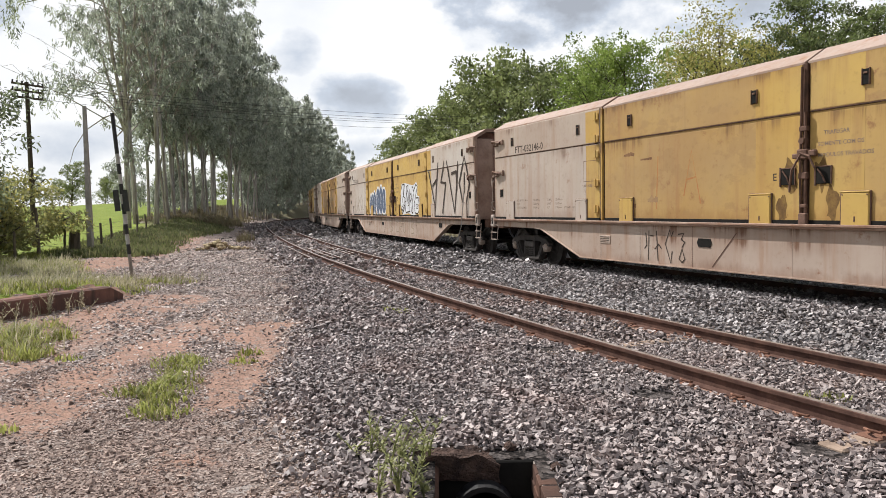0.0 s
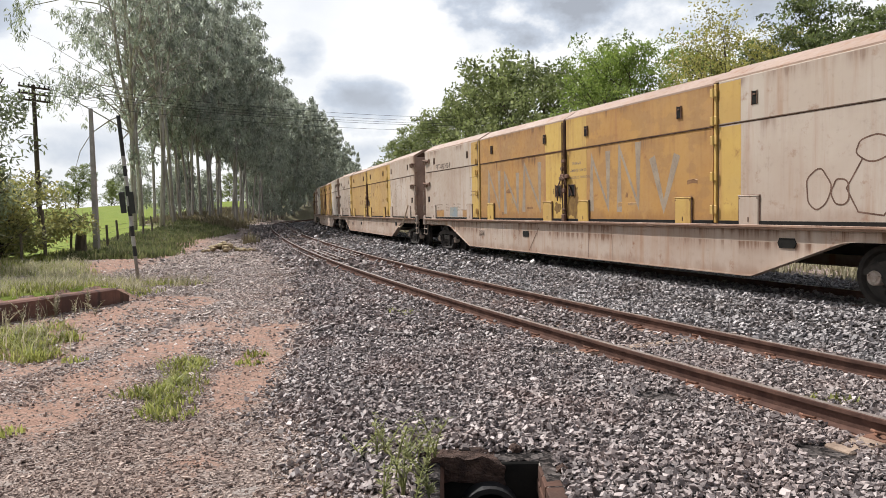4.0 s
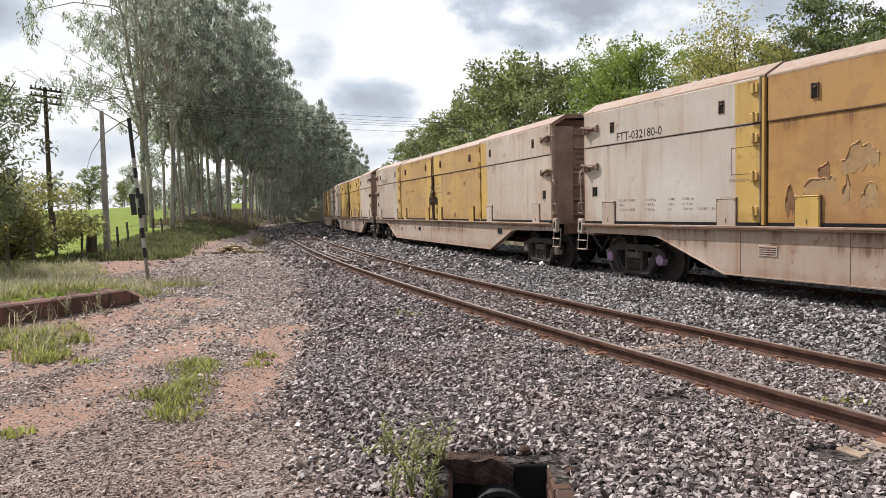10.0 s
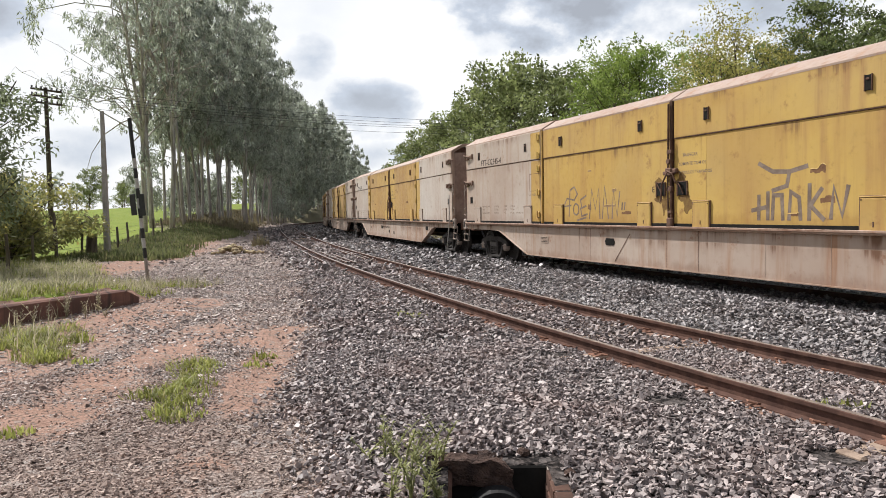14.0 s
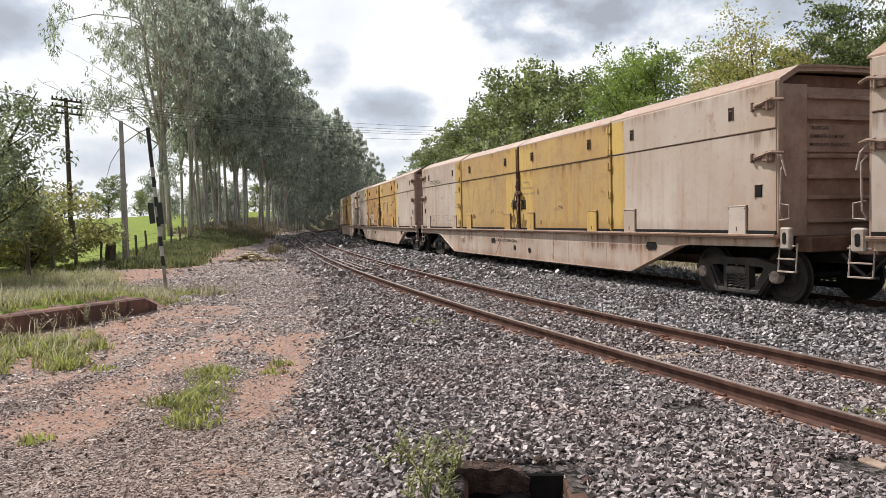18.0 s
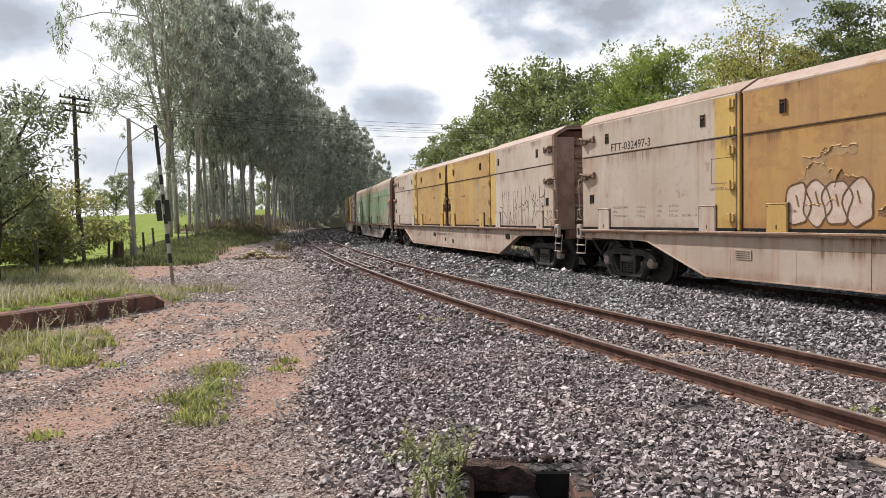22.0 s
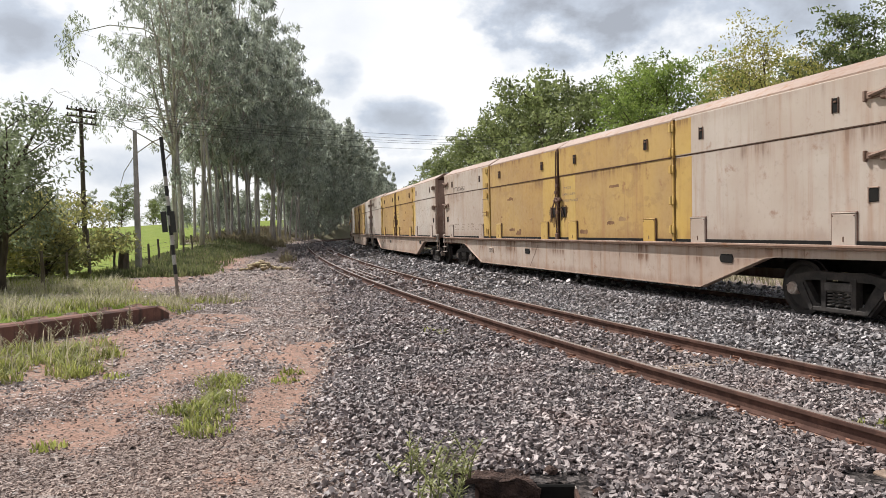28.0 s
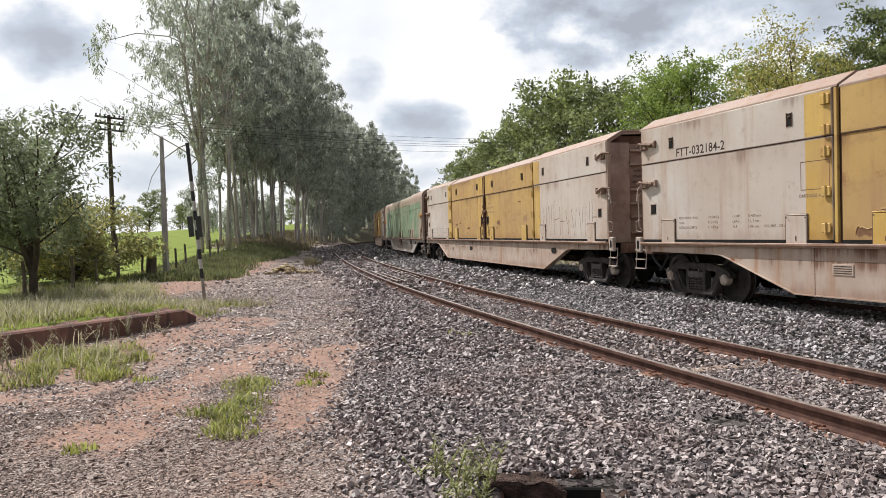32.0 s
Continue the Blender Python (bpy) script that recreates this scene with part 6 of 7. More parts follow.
    for x0, x1, z0, z1, yy in ((1.12, 3.9, 1.98, 2.96, -1.4856), (1.12, 3.9, 3.03, 3.73, -1.4976)):
        filled(DOORS[8][1], [(x0, z0), (x0, z1), (x1, z1), (x1, z0), (x0, z0)], "yellow", yy, "painted_patch", "cleaner yellow patch of paint")
    for i, p in enumerate(o):
        filled(DOORS[8][2], p, "bubble", ya - 0.0008 * i, "graffiti", "pale pink bubble sign")
        strokes(DOORS[8][2], [p, [(p[7][0] - 0.02, p[7][1] - 0.2), (p[7][0] + 0.03, p[7][1] - 0.38)]], "grease", 0.03, ya - 0.004 - 0.0003 * i, "graffiti", "brown outline of a bubble sign")
    strokes(DOORS[8][2], o, "rusty", 0.02, ya - 0.004, "graffiti")
    scrawl = [[(6.62, 2.39), (6.65, 1.88), (6.59, 1.3)], [(6.36, 1.9), (6.59, 1.89), (6.59, 1.3)], [(6.82, 2.38), (6.71, 1.84), (6.62, 2.39)], [(6.68, 1.77), (6.97, 1.55)], [(7, 2.38), (7.05, 1.76), (7.02, 1.34)],
              [(7.17, 2.37), (7.2, 1.75), (7.23, 1.33)], [(7.3, 2.38), (7.29, 1.34)], [(7.3, 1.77), (7.4, 1.49), (7.55, 1.37), (7.62, 1.72)], [(7.58, 2.36), (7.61, 1.74), (7.67, 1.34)], [(7.72, 2.36), (7.81, 1.98), (7.88, 1.91), (7.98, 2.39)],
              [(7.88, 1.91), (7.88, 1.53)], [(7.85, 1.83), (7.71, 1.86), (7.84, 1.9)], [(7.68, 1.82), (7.87, 1.34)], [(8.01, 1.76), (7.97, 1.34)], [(8.04, 1.87), (8.28, 1.88)],
              [(8.26, 2.44), (8.29, 1.91), (8.26, 1.34)], [(8.28, 2.01), (8.42, 1.9), (8.54, 1.95), (8.63, 2.45)], [(8.35, 1.78), (8.57, 1.78)]]
    slant = [[(8.55, 1.86), (8.57, 1.35)], [(8.33, 1.86), (8.33, 1.33)], [(8.72, 2.06), (8.59, 1.99), (8.72, 1.82)], [(8.8, 2.07), (8.73, 1.94), (8.78, 1.83)], [(8.77, 1.32), (8.84, 1.89), (8.94, 2.48), (9.25, 1.81), (9.52, 1.38), (9.67, 1.26)],
              [(9.2, 2.3), (9.25, 2.14)], [(9.43, 2.29), (9.26, 1.78), (9.1, 1.37)], [(9.1, 2.12), (9.53, 1.85)], [(9.47, 2.01), (9.57, 2.08)], [(9.67, 2.47), (9.7, 1.81), (9.74, 1.3)],
              [(10.08, 2.56), (10.03, 2.22), (9.93, 2.13), (9.75, 2.12)], [(10.08, 2.31), (10, 2.09), (10, 1.89)], [(9.83, 1.94), (9.86, 1.79)], [(9.91, 1.96), (9.88, 1.85), (9.94, 1.79)], [(10.01, 1.88), (9.89, 1.85)],
              [(9.73, 1.34), (9.83, 1.48), (9.95, 1.53)], [(10.01, 1.55), (10.18, 1.46), (10.25, 1.36), (10.22, 1.74)]]
    strokes(DOORS[9][0], scrawl + slant, "lettering", 0.024, y, "graffiti", "scrawled black stroke")
    digits = [[(10.33, 1.68), (10.42, 1.74), (10.5, 1.71), (10.47, 1.63), (10.35, 1.51), (10.53, 1.54)], [(10.41, 1.42), (10.47, 1.47), (10.47, 1.33)], [(10.38, 1.33), (10.54, 1.34)]]
    strokes(DOORS[9][0], digits, "rusty", 0.026, y, "graffiti", "brown painted digit")
    strokes(DOORS[9][1], [[(4.1, 2.75), (3.95, 2.1)]], "blueish", 0.1, ya, "graffiti", "smeared blue paint")
    strokes(DOORS[12][0], tag_run(6.3, 1.35, 3.6, 0.6, 10, 71, "vnol") + tag_run(6.4, 2.2, 3.6, 0.5, 6, 72, "vol"), "faint", 0.018, y, "graffiti", "thin scrawled signs")
    strokes(DOORS[13][0], tag_run(5.8, 1.4, 4.4, 0.9, 10, 81, "nlvz"), "rusty", 0.02, y, "graffiti", "scrawled brown signs")


def torn_edge(r, x, z, w, h, n):
    """The ragged upper edge of a tear: it climbs and drops in steps, with small tatters."""
    out, lift, rise = [], 0.2, 0.0
    for j in range(n + 1):
        if r.random() < 0.3:
            rise = r.uniform(0.15, 1.0)
        lift += (rise - lift) * 0.55
        hump = math.sin(math.pi * (j + 0.35) / (n + 0.7)) ** 0.25
        out.append((x + w * (j + r.uniform(-0.25, 0.25)) / n, z + h * (lift * hump + r.uniform(-0.05, 0.05))))
    return out


def peel():
    """Torn places on the middle doors: bare metal under a lip of paint that curls away from it."""
    for n, count, broad in ((-1, 4, 0.3), (1, 5, 0.3), (2, 5, 0.4), (3, 11, 1.0), (4, 6, 0.4), (5, 5, 0.3), (6, 4, 0.3), (7, 5, 0.5), (8, 13, 1.0), (9, 5, 0.4), (11, 5, 0.4), (12, 6, 0.5), (13, 5, 0.4)):
        r = random.Random(900 + n)
        for k, x0 in ((1, 1.15), (2, -5.1)):
            for i in range(count):
                x, z = x0 + 3.5 * r.random(), 1.42 + 1.3 * r.random() ** 1.4
                w, h = r.uniform(0.12, 0.75) * (0.45 + 0.55 * broad), r.uniform(0.05, 0.42) * broad
                m = 10 if w < 0.3 else 16
                top = torn_edge(r, x, z, w, h, m)
                low = [(p + r.uniform(-0.01, 0.01), z - 0.03 - h * r.uniform(0.1, 0.5)) for p, _ in top]
                depth = -1.4857 - 0.00025 * i
                b = Build().add([(p, depth, q) for p, q in top] + [(p, depth, q) for p, q in low], [(j, j + 1, m + 2 + j, m + 1 + j) for j in range(m)])
                patch = part("peeled_patch", b.mesh("peeled_patch", "flaked" if r.random() < 0.55 else "primer"), DOORS[n][k], "bare brown patch where paint flaked off")
                if broad < 0.45 and r.random() < 0.6:
                    continue
                vs, reach = [], [r.uniform(0.2, 1.0) * (0.004 + 0.012 * broad) for _ in top]
                for (p, q), d in zip(top, reach):
                    vs += [(p, depth + 0.001, q + 0.012), (p, depth - 0.45 * d, q - 0.1 * d), (p, depth - d, q - 0.75 * d)]
                fs = [(3 * j + c, 3 * j + 3 + c, 3 * j + 4 + c, 3 * j + 1 + c) for j in range(m) for c in (0, 1)]
                part("paint_curl", Build().add(vs, fs).mesh("paint_curl", COATS[n]), patch)


M["washed"] = plain("washed_out_grey_paint", (0.33, 0.27, 0.215), (0.41, 0.34, 0.28), 4.0)
M["primer"] = plain("bare_rusted_plate", (0.30, 0.185, 0.10), (0.38, 0.25, 0.13), 4.0)
M["redline"] = plain("faded_red_paint", (0.42, 0.17, 0.07), (0.42, 0.23, 0.09), 5.0)
decorate()
peel()

# ---- trees ----
def zg(x, y):
    return float(ground_z(x, y)[0])


def leaf_cloud(centres, radii, count, size, seed, droop=0.0, slim=0.3, flat=0.75):
    """Leaf blades round clump centres: arrays of vertices and quads."""
    r = np.random.RandomState(seed)
    c = np.repeat(np.asarray(centres, float), count, 0)
    rad = np.repeat(np.asarray(radii, float), count)
    n = len(c)
    d = r.normal(size=(n, 3))
    d /= np.linalg.norm(d, axis=1, keepdims=True)
    p = c + d * (rad * r.uniform(0.25, 1.0, n) ** 0.6)[:, None] * (1, 1, flat)
    a = r.normal(size=(n, 3))
    a[:, 2] -= droop * 2.2
    a /= np.linalg.norm(a, axis=1, keepdims=True)
    b = np.cross(a, r.normal(size=(n, 3)))
    b /= np.linalg.norm(b, axis=1, keepdims=True)
    l = (size * r.uniform(0.6, 1.5, n))[:, None]
    v = np.stack([p, p + a * l * 0.45 + b * l * slim * 0.5, p + a * l, p + a * l * 0.5 - b * l * slim * 0.5], 1)
    return v.reshape(-1, 3), np.arange(4 * n).reshape(n, 4)


def grow(seed, height, trunk, spread, first, limbs, lean=0.12, rise=0.9, twigs=3, bend=0.25):
    """Trunk and limbs as tubes, and the places where leaves hang."""
    r = random.Random(seed)
    b = Build()
    pts = [Vector((0, 0, -0.4))]
    dirn = Vector((r.uniform(-lean, lean), r.uniform(-lean, lean), 1)).normalized()
    steps = 8
    for i in range(steps):
        dirn = (dirn + Vector((r.uniform(-0.08, 0.08), r.uniform(-0.08, 0.08), 0.05))).normalized()
        pts.append(pts[-1] + dirn * height * 0.92 / steps)
    rads = [trunk * (1 - 0.88 * i / steps) for i in range(steps + 1)]
    rads[0] *= 1.35
    b.tube(pts, rads, 8)
    tips = []
    for i in range(limbs):
        t = first + (1 - first) * (i + r.random() * 0.6) / limbs
        k = min(int(t * steps), steps - 1)
        p = pts[k].lerp(pts[k + 1], t * steps - k)
        ang = i * 2.4 + r.uniform(-0.5, 0.5)
        ln = spread * (1 - 0.62 * (t - first) / (1 - first)) * r.uniform(0.7, 1.15)
        d = Vector((math.cos(ang), math.sin(ang), rise * r.uniform(0.5, 1.3)))
        q = [p]
        for j in range(4):
            d = (d.normalized() + Vector((r.uniform(-bend, bend), r.uniform(-bend, bend), r.uniform(-0.1, bend)))).normalized()
            q.append(q[-1] + d * ln / 4)
        r0 = rads[k] * 0.42
        b.tube(q, [r0 * (1 - 0.2 * j) for j in range(5)], 5, caps=False)
        tips += [(q[2], ln * 0.2), (q[3], ln * 0.26), (q[4], ln * 0.27)]
        for j in range(twigs):
            s = q[r.choice((1, 2, 3))]
            e = s + Vector((r.uniform(-1, 1), r.uniform(-1, 1), r.uniform(-0.3, 0.8))).normalized() * ln * 0.4
            b.tube([s, s.lerp(e, 0.5) + Vector((0, 0, 0.1 * ln * r.uniform(-0.5, 1))), e], [r0 * 0.35, r0 * 0.25, r0 * 0.1], 4, caps=False)
            tips.append((e, ln * 0.24))
    tips.append((pts[-1], spread * 0.25))
    return b, tips


def tree_kind(name, seed, bark, leaf, height, trunk, spread, first, limbs, leaves, size, **k):
    shape = {x: k[x] for x in ("lean", "rise", "twigs", "bend") if x in k}
    b, tips = grow(seed, height, trunk, spread, first, limbs, **shape)
    v, f = leaf_cloud([t[0] for t in tips], [max(t[1] * k.get("clump", 1.0), 0.4) for t in tips], max(1, leaves // len(tips)), size, seed, k.get("droop", 0.0), k.get("slim", 0.3), k.get("flat", 0.75))
    return b.mesh(name + "_trunk", bark, smooth=True), fast_mesh(name + "_crown", v, f, leaf)


def plant(name, kind, x, y, label, turn=0.0, scale=1.0, group="", sink=0.0):
    t = thing(name, label, "tree", Matrix.Translation((x, y, float(ground_z(x, y)[0]) - sink)) @ Matrix.Rotation(turn, 4, "Z") @ Matrix.Diagonal((scale, scale, scale, 1)), group)
    part("trunk", kind[0], t)
    part("crown", kind[1], t)
    return t


def gum_tree(name, seed, height, trunk, leaders, spread, fork, bare, leaves, size, clump=1.0, bark="bark", leaf="euc", reach=1.0, droop=0.9, slim=0.27):
    """A eucalypt: slim pale trunk that forks into rising leaders, with drooping sprays at the ends of thin branches."""
    r = random.Random(seed)
    b = Build()
    d = Vector((r.uniform(-0.06, 0.06), r.uniform(-0.06, 0.06), 1))
    pts = [Vector((0, 0, -0.5))]
    for i in range(5):
        d = (d.normalized() + Vector((r.uniform(-0.05, 0.05), r.uniform(-0.05, 0.05), 0.03))).normalized()
        pts.append(pts[-1] + d * (height * fork + 0.5) / 5)
    b.tube(pts, [trunk * (1.3, 1.0, 0.95, 0.9, 0.86, 0.82)[i] for i in range(6)], 8)
    spots, radii = [], []
    for j in range(leaders):
        a = 6.283 * j / leaders + r.uniform(-0.5, 0.5)
        out = (r.uniform(0.18, 0.42) if j else 0.06) * reach
        d = Vector((math.cos(a) * out, math.sin(a) * out, 1)).normalized()
        q, n = [pts[-1] if j < 2 else pts[-2]], 7
        ln = height * (1 - fork) * (1.0 if j == 0 else r.uniform(0.72, 0.95))
        for i in range(n):
            d = (d + Vector((r.uniform(-0.12, 0.12) * reach, r.uniform(-0.12, 0.12) * reach, 0.06))).normalized()
            q.append(q[-1] + d * ln / n)
        rad = trunk * (0.72 if j else 0.8)
        b.tube(q, [rad * (1 - 0.88 * i / n) for i in range(n + 1)], 6, caps=False)
        for i in range(int(34 / leaders) + 2):
            t = bare + (1 - bare) * (i + r.random()) / (int(34 / leaders) + 2)
            k = min(int(t * n), n - 1)
            p = q[k].lerp(q[k + 1], t * n - k)
            a = i * 2.4 + j + r.uniform(-0.6, 0.6)
            up = r.uniform(0.25, 1.1)
            e = Vector((math.cos(a), math.sin(a), up)).normalized()
            bl = spread * (1.08 - 0.62 * t) * r.uniform(0.6, 1.2)
            w = [p]
            for m in range(4):
                e = (e + Vector((r.uniform(-0.25, 0.25), r.uniform(-0.25, 0.25), r.uniform(-0.22, 0.12)))).normalized()
                w.append(w[-1] + e * bl / 4)
            r0 = max(0.018, rad * (1 - 0.8 * t) * 0.42)
            b.tube(w, [r0 * (1 - 0.2 * m) for m in range(5)], 5, caps=False)
            for c in (2, 3, 4):
                for m in range(2):
                    f = w[c] + Vector((r.uniform(-1, 1), r.uniform(-1, 1), r.uniform(-0.7, 0.5))) * bl * 0.24
                    b.tube([w[c], w[c].lerp(f, 0.5) + Vector((0, 0, 0.05 * bl)), f], [r0 * 0.34, r0 * 0.22, r0 * 0.1], 3, caps=False)
                    spots.append(f - Vector((0, 0, 0.25)))
                    radii.append(clump * r.uniform(0.5, 1.0))
    v, f = leaf_cloud(spots, radii, max(1, leaves // len(spots)), size, seed, droop, slim, 0.9 + 0.6 * droop)
    return b.mesh(name + "_trunk", bark, smooth=True), fast_mesh(name + "_crown", v, f, leaf)


M["olive"] = leafy("olive_leaves", (0.26, 0.27, 0.11), (0.36, 0.35, 0.13), (0.56, 0.46, 0.13))
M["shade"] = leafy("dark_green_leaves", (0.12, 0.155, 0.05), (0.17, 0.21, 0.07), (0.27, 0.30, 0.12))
M["dusky"] = leafy("dusky_green_leaves", (0.19, 0.225, 0.12), (0.25, 0.29, 0.16), (0.36, 0.38, 0.26))
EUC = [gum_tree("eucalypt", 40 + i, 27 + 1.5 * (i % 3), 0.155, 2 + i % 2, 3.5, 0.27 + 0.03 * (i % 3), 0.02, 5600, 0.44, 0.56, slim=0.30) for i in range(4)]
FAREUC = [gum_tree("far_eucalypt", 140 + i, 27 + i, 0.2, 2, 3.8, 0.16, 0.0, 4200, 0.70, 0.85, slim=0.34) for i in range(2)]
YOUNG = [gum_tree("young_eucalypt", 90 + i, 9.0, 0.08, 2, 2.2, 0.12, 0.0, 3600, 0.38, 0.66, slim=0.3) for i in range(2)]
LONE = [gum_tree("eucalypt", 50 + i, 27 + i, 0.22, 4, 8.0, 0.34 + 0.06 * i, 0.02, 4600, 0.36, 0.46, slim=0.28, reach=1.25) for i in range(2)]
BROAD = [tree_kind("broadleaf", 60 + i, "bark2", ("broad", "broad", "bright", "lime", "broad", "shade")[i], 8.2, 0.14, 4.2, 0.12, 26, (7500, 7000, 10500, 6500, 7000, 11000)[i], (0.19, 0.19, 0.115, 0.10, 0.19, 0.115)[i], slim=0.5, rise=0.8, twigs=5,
                   clump=(0.46, 0.44, 0.40, 0.42, 0.46, 0.42)[i], flat=(0.7, 0.7, 0.5, 0.7, 0.7, 0.36)[i]) for i in range(6)]
SHRUB = [gum_tree("shrub", 80 + i, 3.1, 0.07, 6, 1.5, 0.06, 0.1, 9000, 0.12, 0.42, "bark2", ("olive", "dusky")[i], 3.2, 0.1, 0.4) for i in range(2)]
CROOK = [gum_tree("fence_tree", 84 + i, 6.2, 0.14, 4, 2.3, 0.2, 0.12, 9000, 0.15, 0.55, "bark2", "dusky", 1.7, 0.25, 0.36) for i in range(2)]


def reach_out(tree):
    """Long thin limbs that reach out from the edge of the row over the field."""
    back = tree.matrix_basis.inverted()
    for i, (run, clumps) in enumerate((
            (((-24.3, 57, 16.8), (-26.5, 56.6, 17.9), (-29.0, 56.3, 18.2), (-31.6, 56.0, 17.6), (-32.3, 56.0, 16.6)), ((-31.9, 56, 18.0), (-32.5, 56, 17.0), (-32.2, 56, 16.0), (-31.3, 56, 18.6))),
            (((-24.2, 57, 10.6), (-26.0, 56.8, 11.0), (-27.6, 56.5, 10.6), (-29.4, 56.3, 11.0)), ((-28.6, 56.4, 11.5), (-29.6, 56.3, 11.7), (-27.8, 56.5, 12.0), (-30.2, 56.2, 10.6))),
            (((-24.4, 57, 9.6), (-26.0, 56.8, 9.0), (-27.4, 56.6, 8.0), (-28.3, 56.5, 6.6), (-28.7, 56.4, 5.2)), ()),
            (((-24.3, 57, 8.4), (-25.2, 56.8, 7.4), (-25.0, 56.6, 6.2), (-24.6, 56.5, 5.6)), ((-24.4, 56.5, 6.4), (-23.8, 56.5, 5.6))))):
        n = len(run)
        b = Build().tube(run, [0.06 * (1 - 0.7 * k / (n - 1)) for k in range(n)], 5)
        limb = part("limb", b.mesh("limb", "bark"), tree, "thin grey limb reaching out", back)
        if clumps:
            v, f = leaf_cloud(clumps, [0.75] * len(clumps), 70, 0.36, 60 + i, 0.9, 0.3, 1.3)
            part("foliage", fast_mesh("foliage", v, f, "euc"), limb)


def build_woods():
    r = random.Random(5)
    lone = []
    for i, (x, y, s) in enumerate(((-24.6, 57.0, 0.95), (-23.0, 58.6, 0.9), (-26.6, 63.5, 0.98))):
        lone.append(plant("eucalyptus_tree", LONE[i % 2], x, y, "tall open eucalyptus with pale forking trunk", 1.2 + 2.0 * i, s, "eucalyptus row"))
    reach_out(lone[0])
    for row, (back, gap) in enumerate(((0.0, 2.1), (2.8, 4.2))):
        y = (65.5, 72.0)[row]
        while y < 720:
            x = -24.3 - 0.08 * (y - 57) - back + r.uniform(-0.9, 0.9)
            plant("eucalyptus_tree", EUC[r.randrange(4)] if y < 135 else FAREUC[r.randrange(2)], x, y + r.uniform(-1, 1), "tall eucalyptus with pale trunk and drooping grey-green leaves", r.uniform(0, 6.28), r.uniform(0.88, 1.08) if y < 135 else r.uniform(0.80, 0.94), "eucalyptus row")
            y += gap * r.uniform(0.7, 1.3) * (1 + max(0, y - 60) / 90)
    # beyond the train: direction, height of the top against the distance, how far back, sort
    tops = [max(v.co.z for v in k[1].vertices) for k in BROAD]
    belt = ((-6.0, 0.05, 17, 0), (-5.0, 0.072, 15, 1), (-3.6, 0.106, 15, 4), (-2.2, 0.126, 16, 0), (-0.6, 0.138, 15, 1), (1.2, 0.162, 16, 4), (2.9, 0.180, 15, 0), (4.4, 0.196, 16, 1), (5.9, 0.216, 16, 4), (7.9, 0.208, 15, 1), (9.9, 0.200, 17, 4),
            (11.4, 0.196, 16, 2), (12.6, 0.224, 15, 2), (15.2, 0.232, 15, 2), (17.6, 0.216, 16, 2), (19.0, 0.196, 15, 3), (20.4, 0.232, 15, 3), (22.0, 0.262, 15, 3), (23.6, 0.225, 15.5, 3), (25.8, 0.212, 16, 5), (27.6, 0.262, 18, 5), (30.0, 0.235, 17, 5),
            (31.5, 0.20, 16, 3), (34.0, 0.22, 16, 4), (38.0, 0.22, 16, 0), (43.0, 0.22, 16, 1), (49.0, 0.22, 16, 4), (56.0, 0.22, 16, 0))
    for az, rise, back, k in belt:
        for row, (extra, low) in enumerate(((0.0, 1.0), (3.4, 0.6))):
            a = radians(az + (0.0 if row == 0 else 1.3))
            d = np.arange(12.0, 190.0, 0.5)
            o = side_of(d * math.sin(a), d * math.cos(a))[0]
            if not (o > back + extra).any():
                continue
            far = float(d[np.argmax(o > back + extra)])
            x, y = far * math.sin(a), far * math.cos(a)
            tall = far * rise * (low if row == 0 or az < 18 else 0.8) + 1.61 - zg(x, y) + 0.5
            plant("roadside_tree", BROAD[k if row == 0 else (0, 1, 4)[int(az * 7) % 3]], x, y, ("bushy green broadleaf tree behind the tracks", "bushy green broadleaf tree behind the tracks", "fresh green open tree behind the tracks",
                  "sparse yellow-green tree with bare twigs", "bushy green broadleaf tree behind the tracks", "dark green tree with layered branches")[k] if row == 0 else "bushy green broadleaf tree behind the tracks",
                  r.uniform(0, 6.28), tall / tops[k], "trees behind the train", 0.5)
    for i in range(34):
        y = 76 + 170 * (i / 34) ** 1.3 + r.uniform(-1, 1)
        x = -24.3 - 0.08 * (y - 57) + (r.uniform(-9.0, -3.5) if y < 115 else r.uniform(-4.0, 1.6))
        plant("young_eucalyptus", YOUNG[i % 2], x, y, "young eucalyptus growing under the tall row", r.uniform(0, 6.28), r.uniform(0.45, 0.85) if y < 115 else r.uniform(0.7, 1.15), "young eucalyptus trees")
    # by the fence
    plant("fence_shrub", SHRUB[0], -16.5, 26.6, "dense olive-green shrub by the fence", 0.4, 1.3, "shrubs by the fence")
    plant("fence_shrub", SHRUB[0], -17.8, 28.6, "dense olive-green shrub by the fence", 2.4, 1.45, "shrubs by the fence")
    plant("fence_shrub", SHRUB[1], -19.4, 28.4, "dense dark green shrub by the fence", 4.0, 1.4, "shrubs by the fence")
    plant("fence_tree", CROOK[0], -14.2, 20.7, "dark green tree with a crooked trunk by the fence", 1.0, 1.02, "trees by the fence", 0.2)
    plant("fence_tree", CROOK[1], -17.6, 22.6, "dark green tree with a leaning trunk by the fence", 3.0, 1.15, "trees by the fence", 0.2)
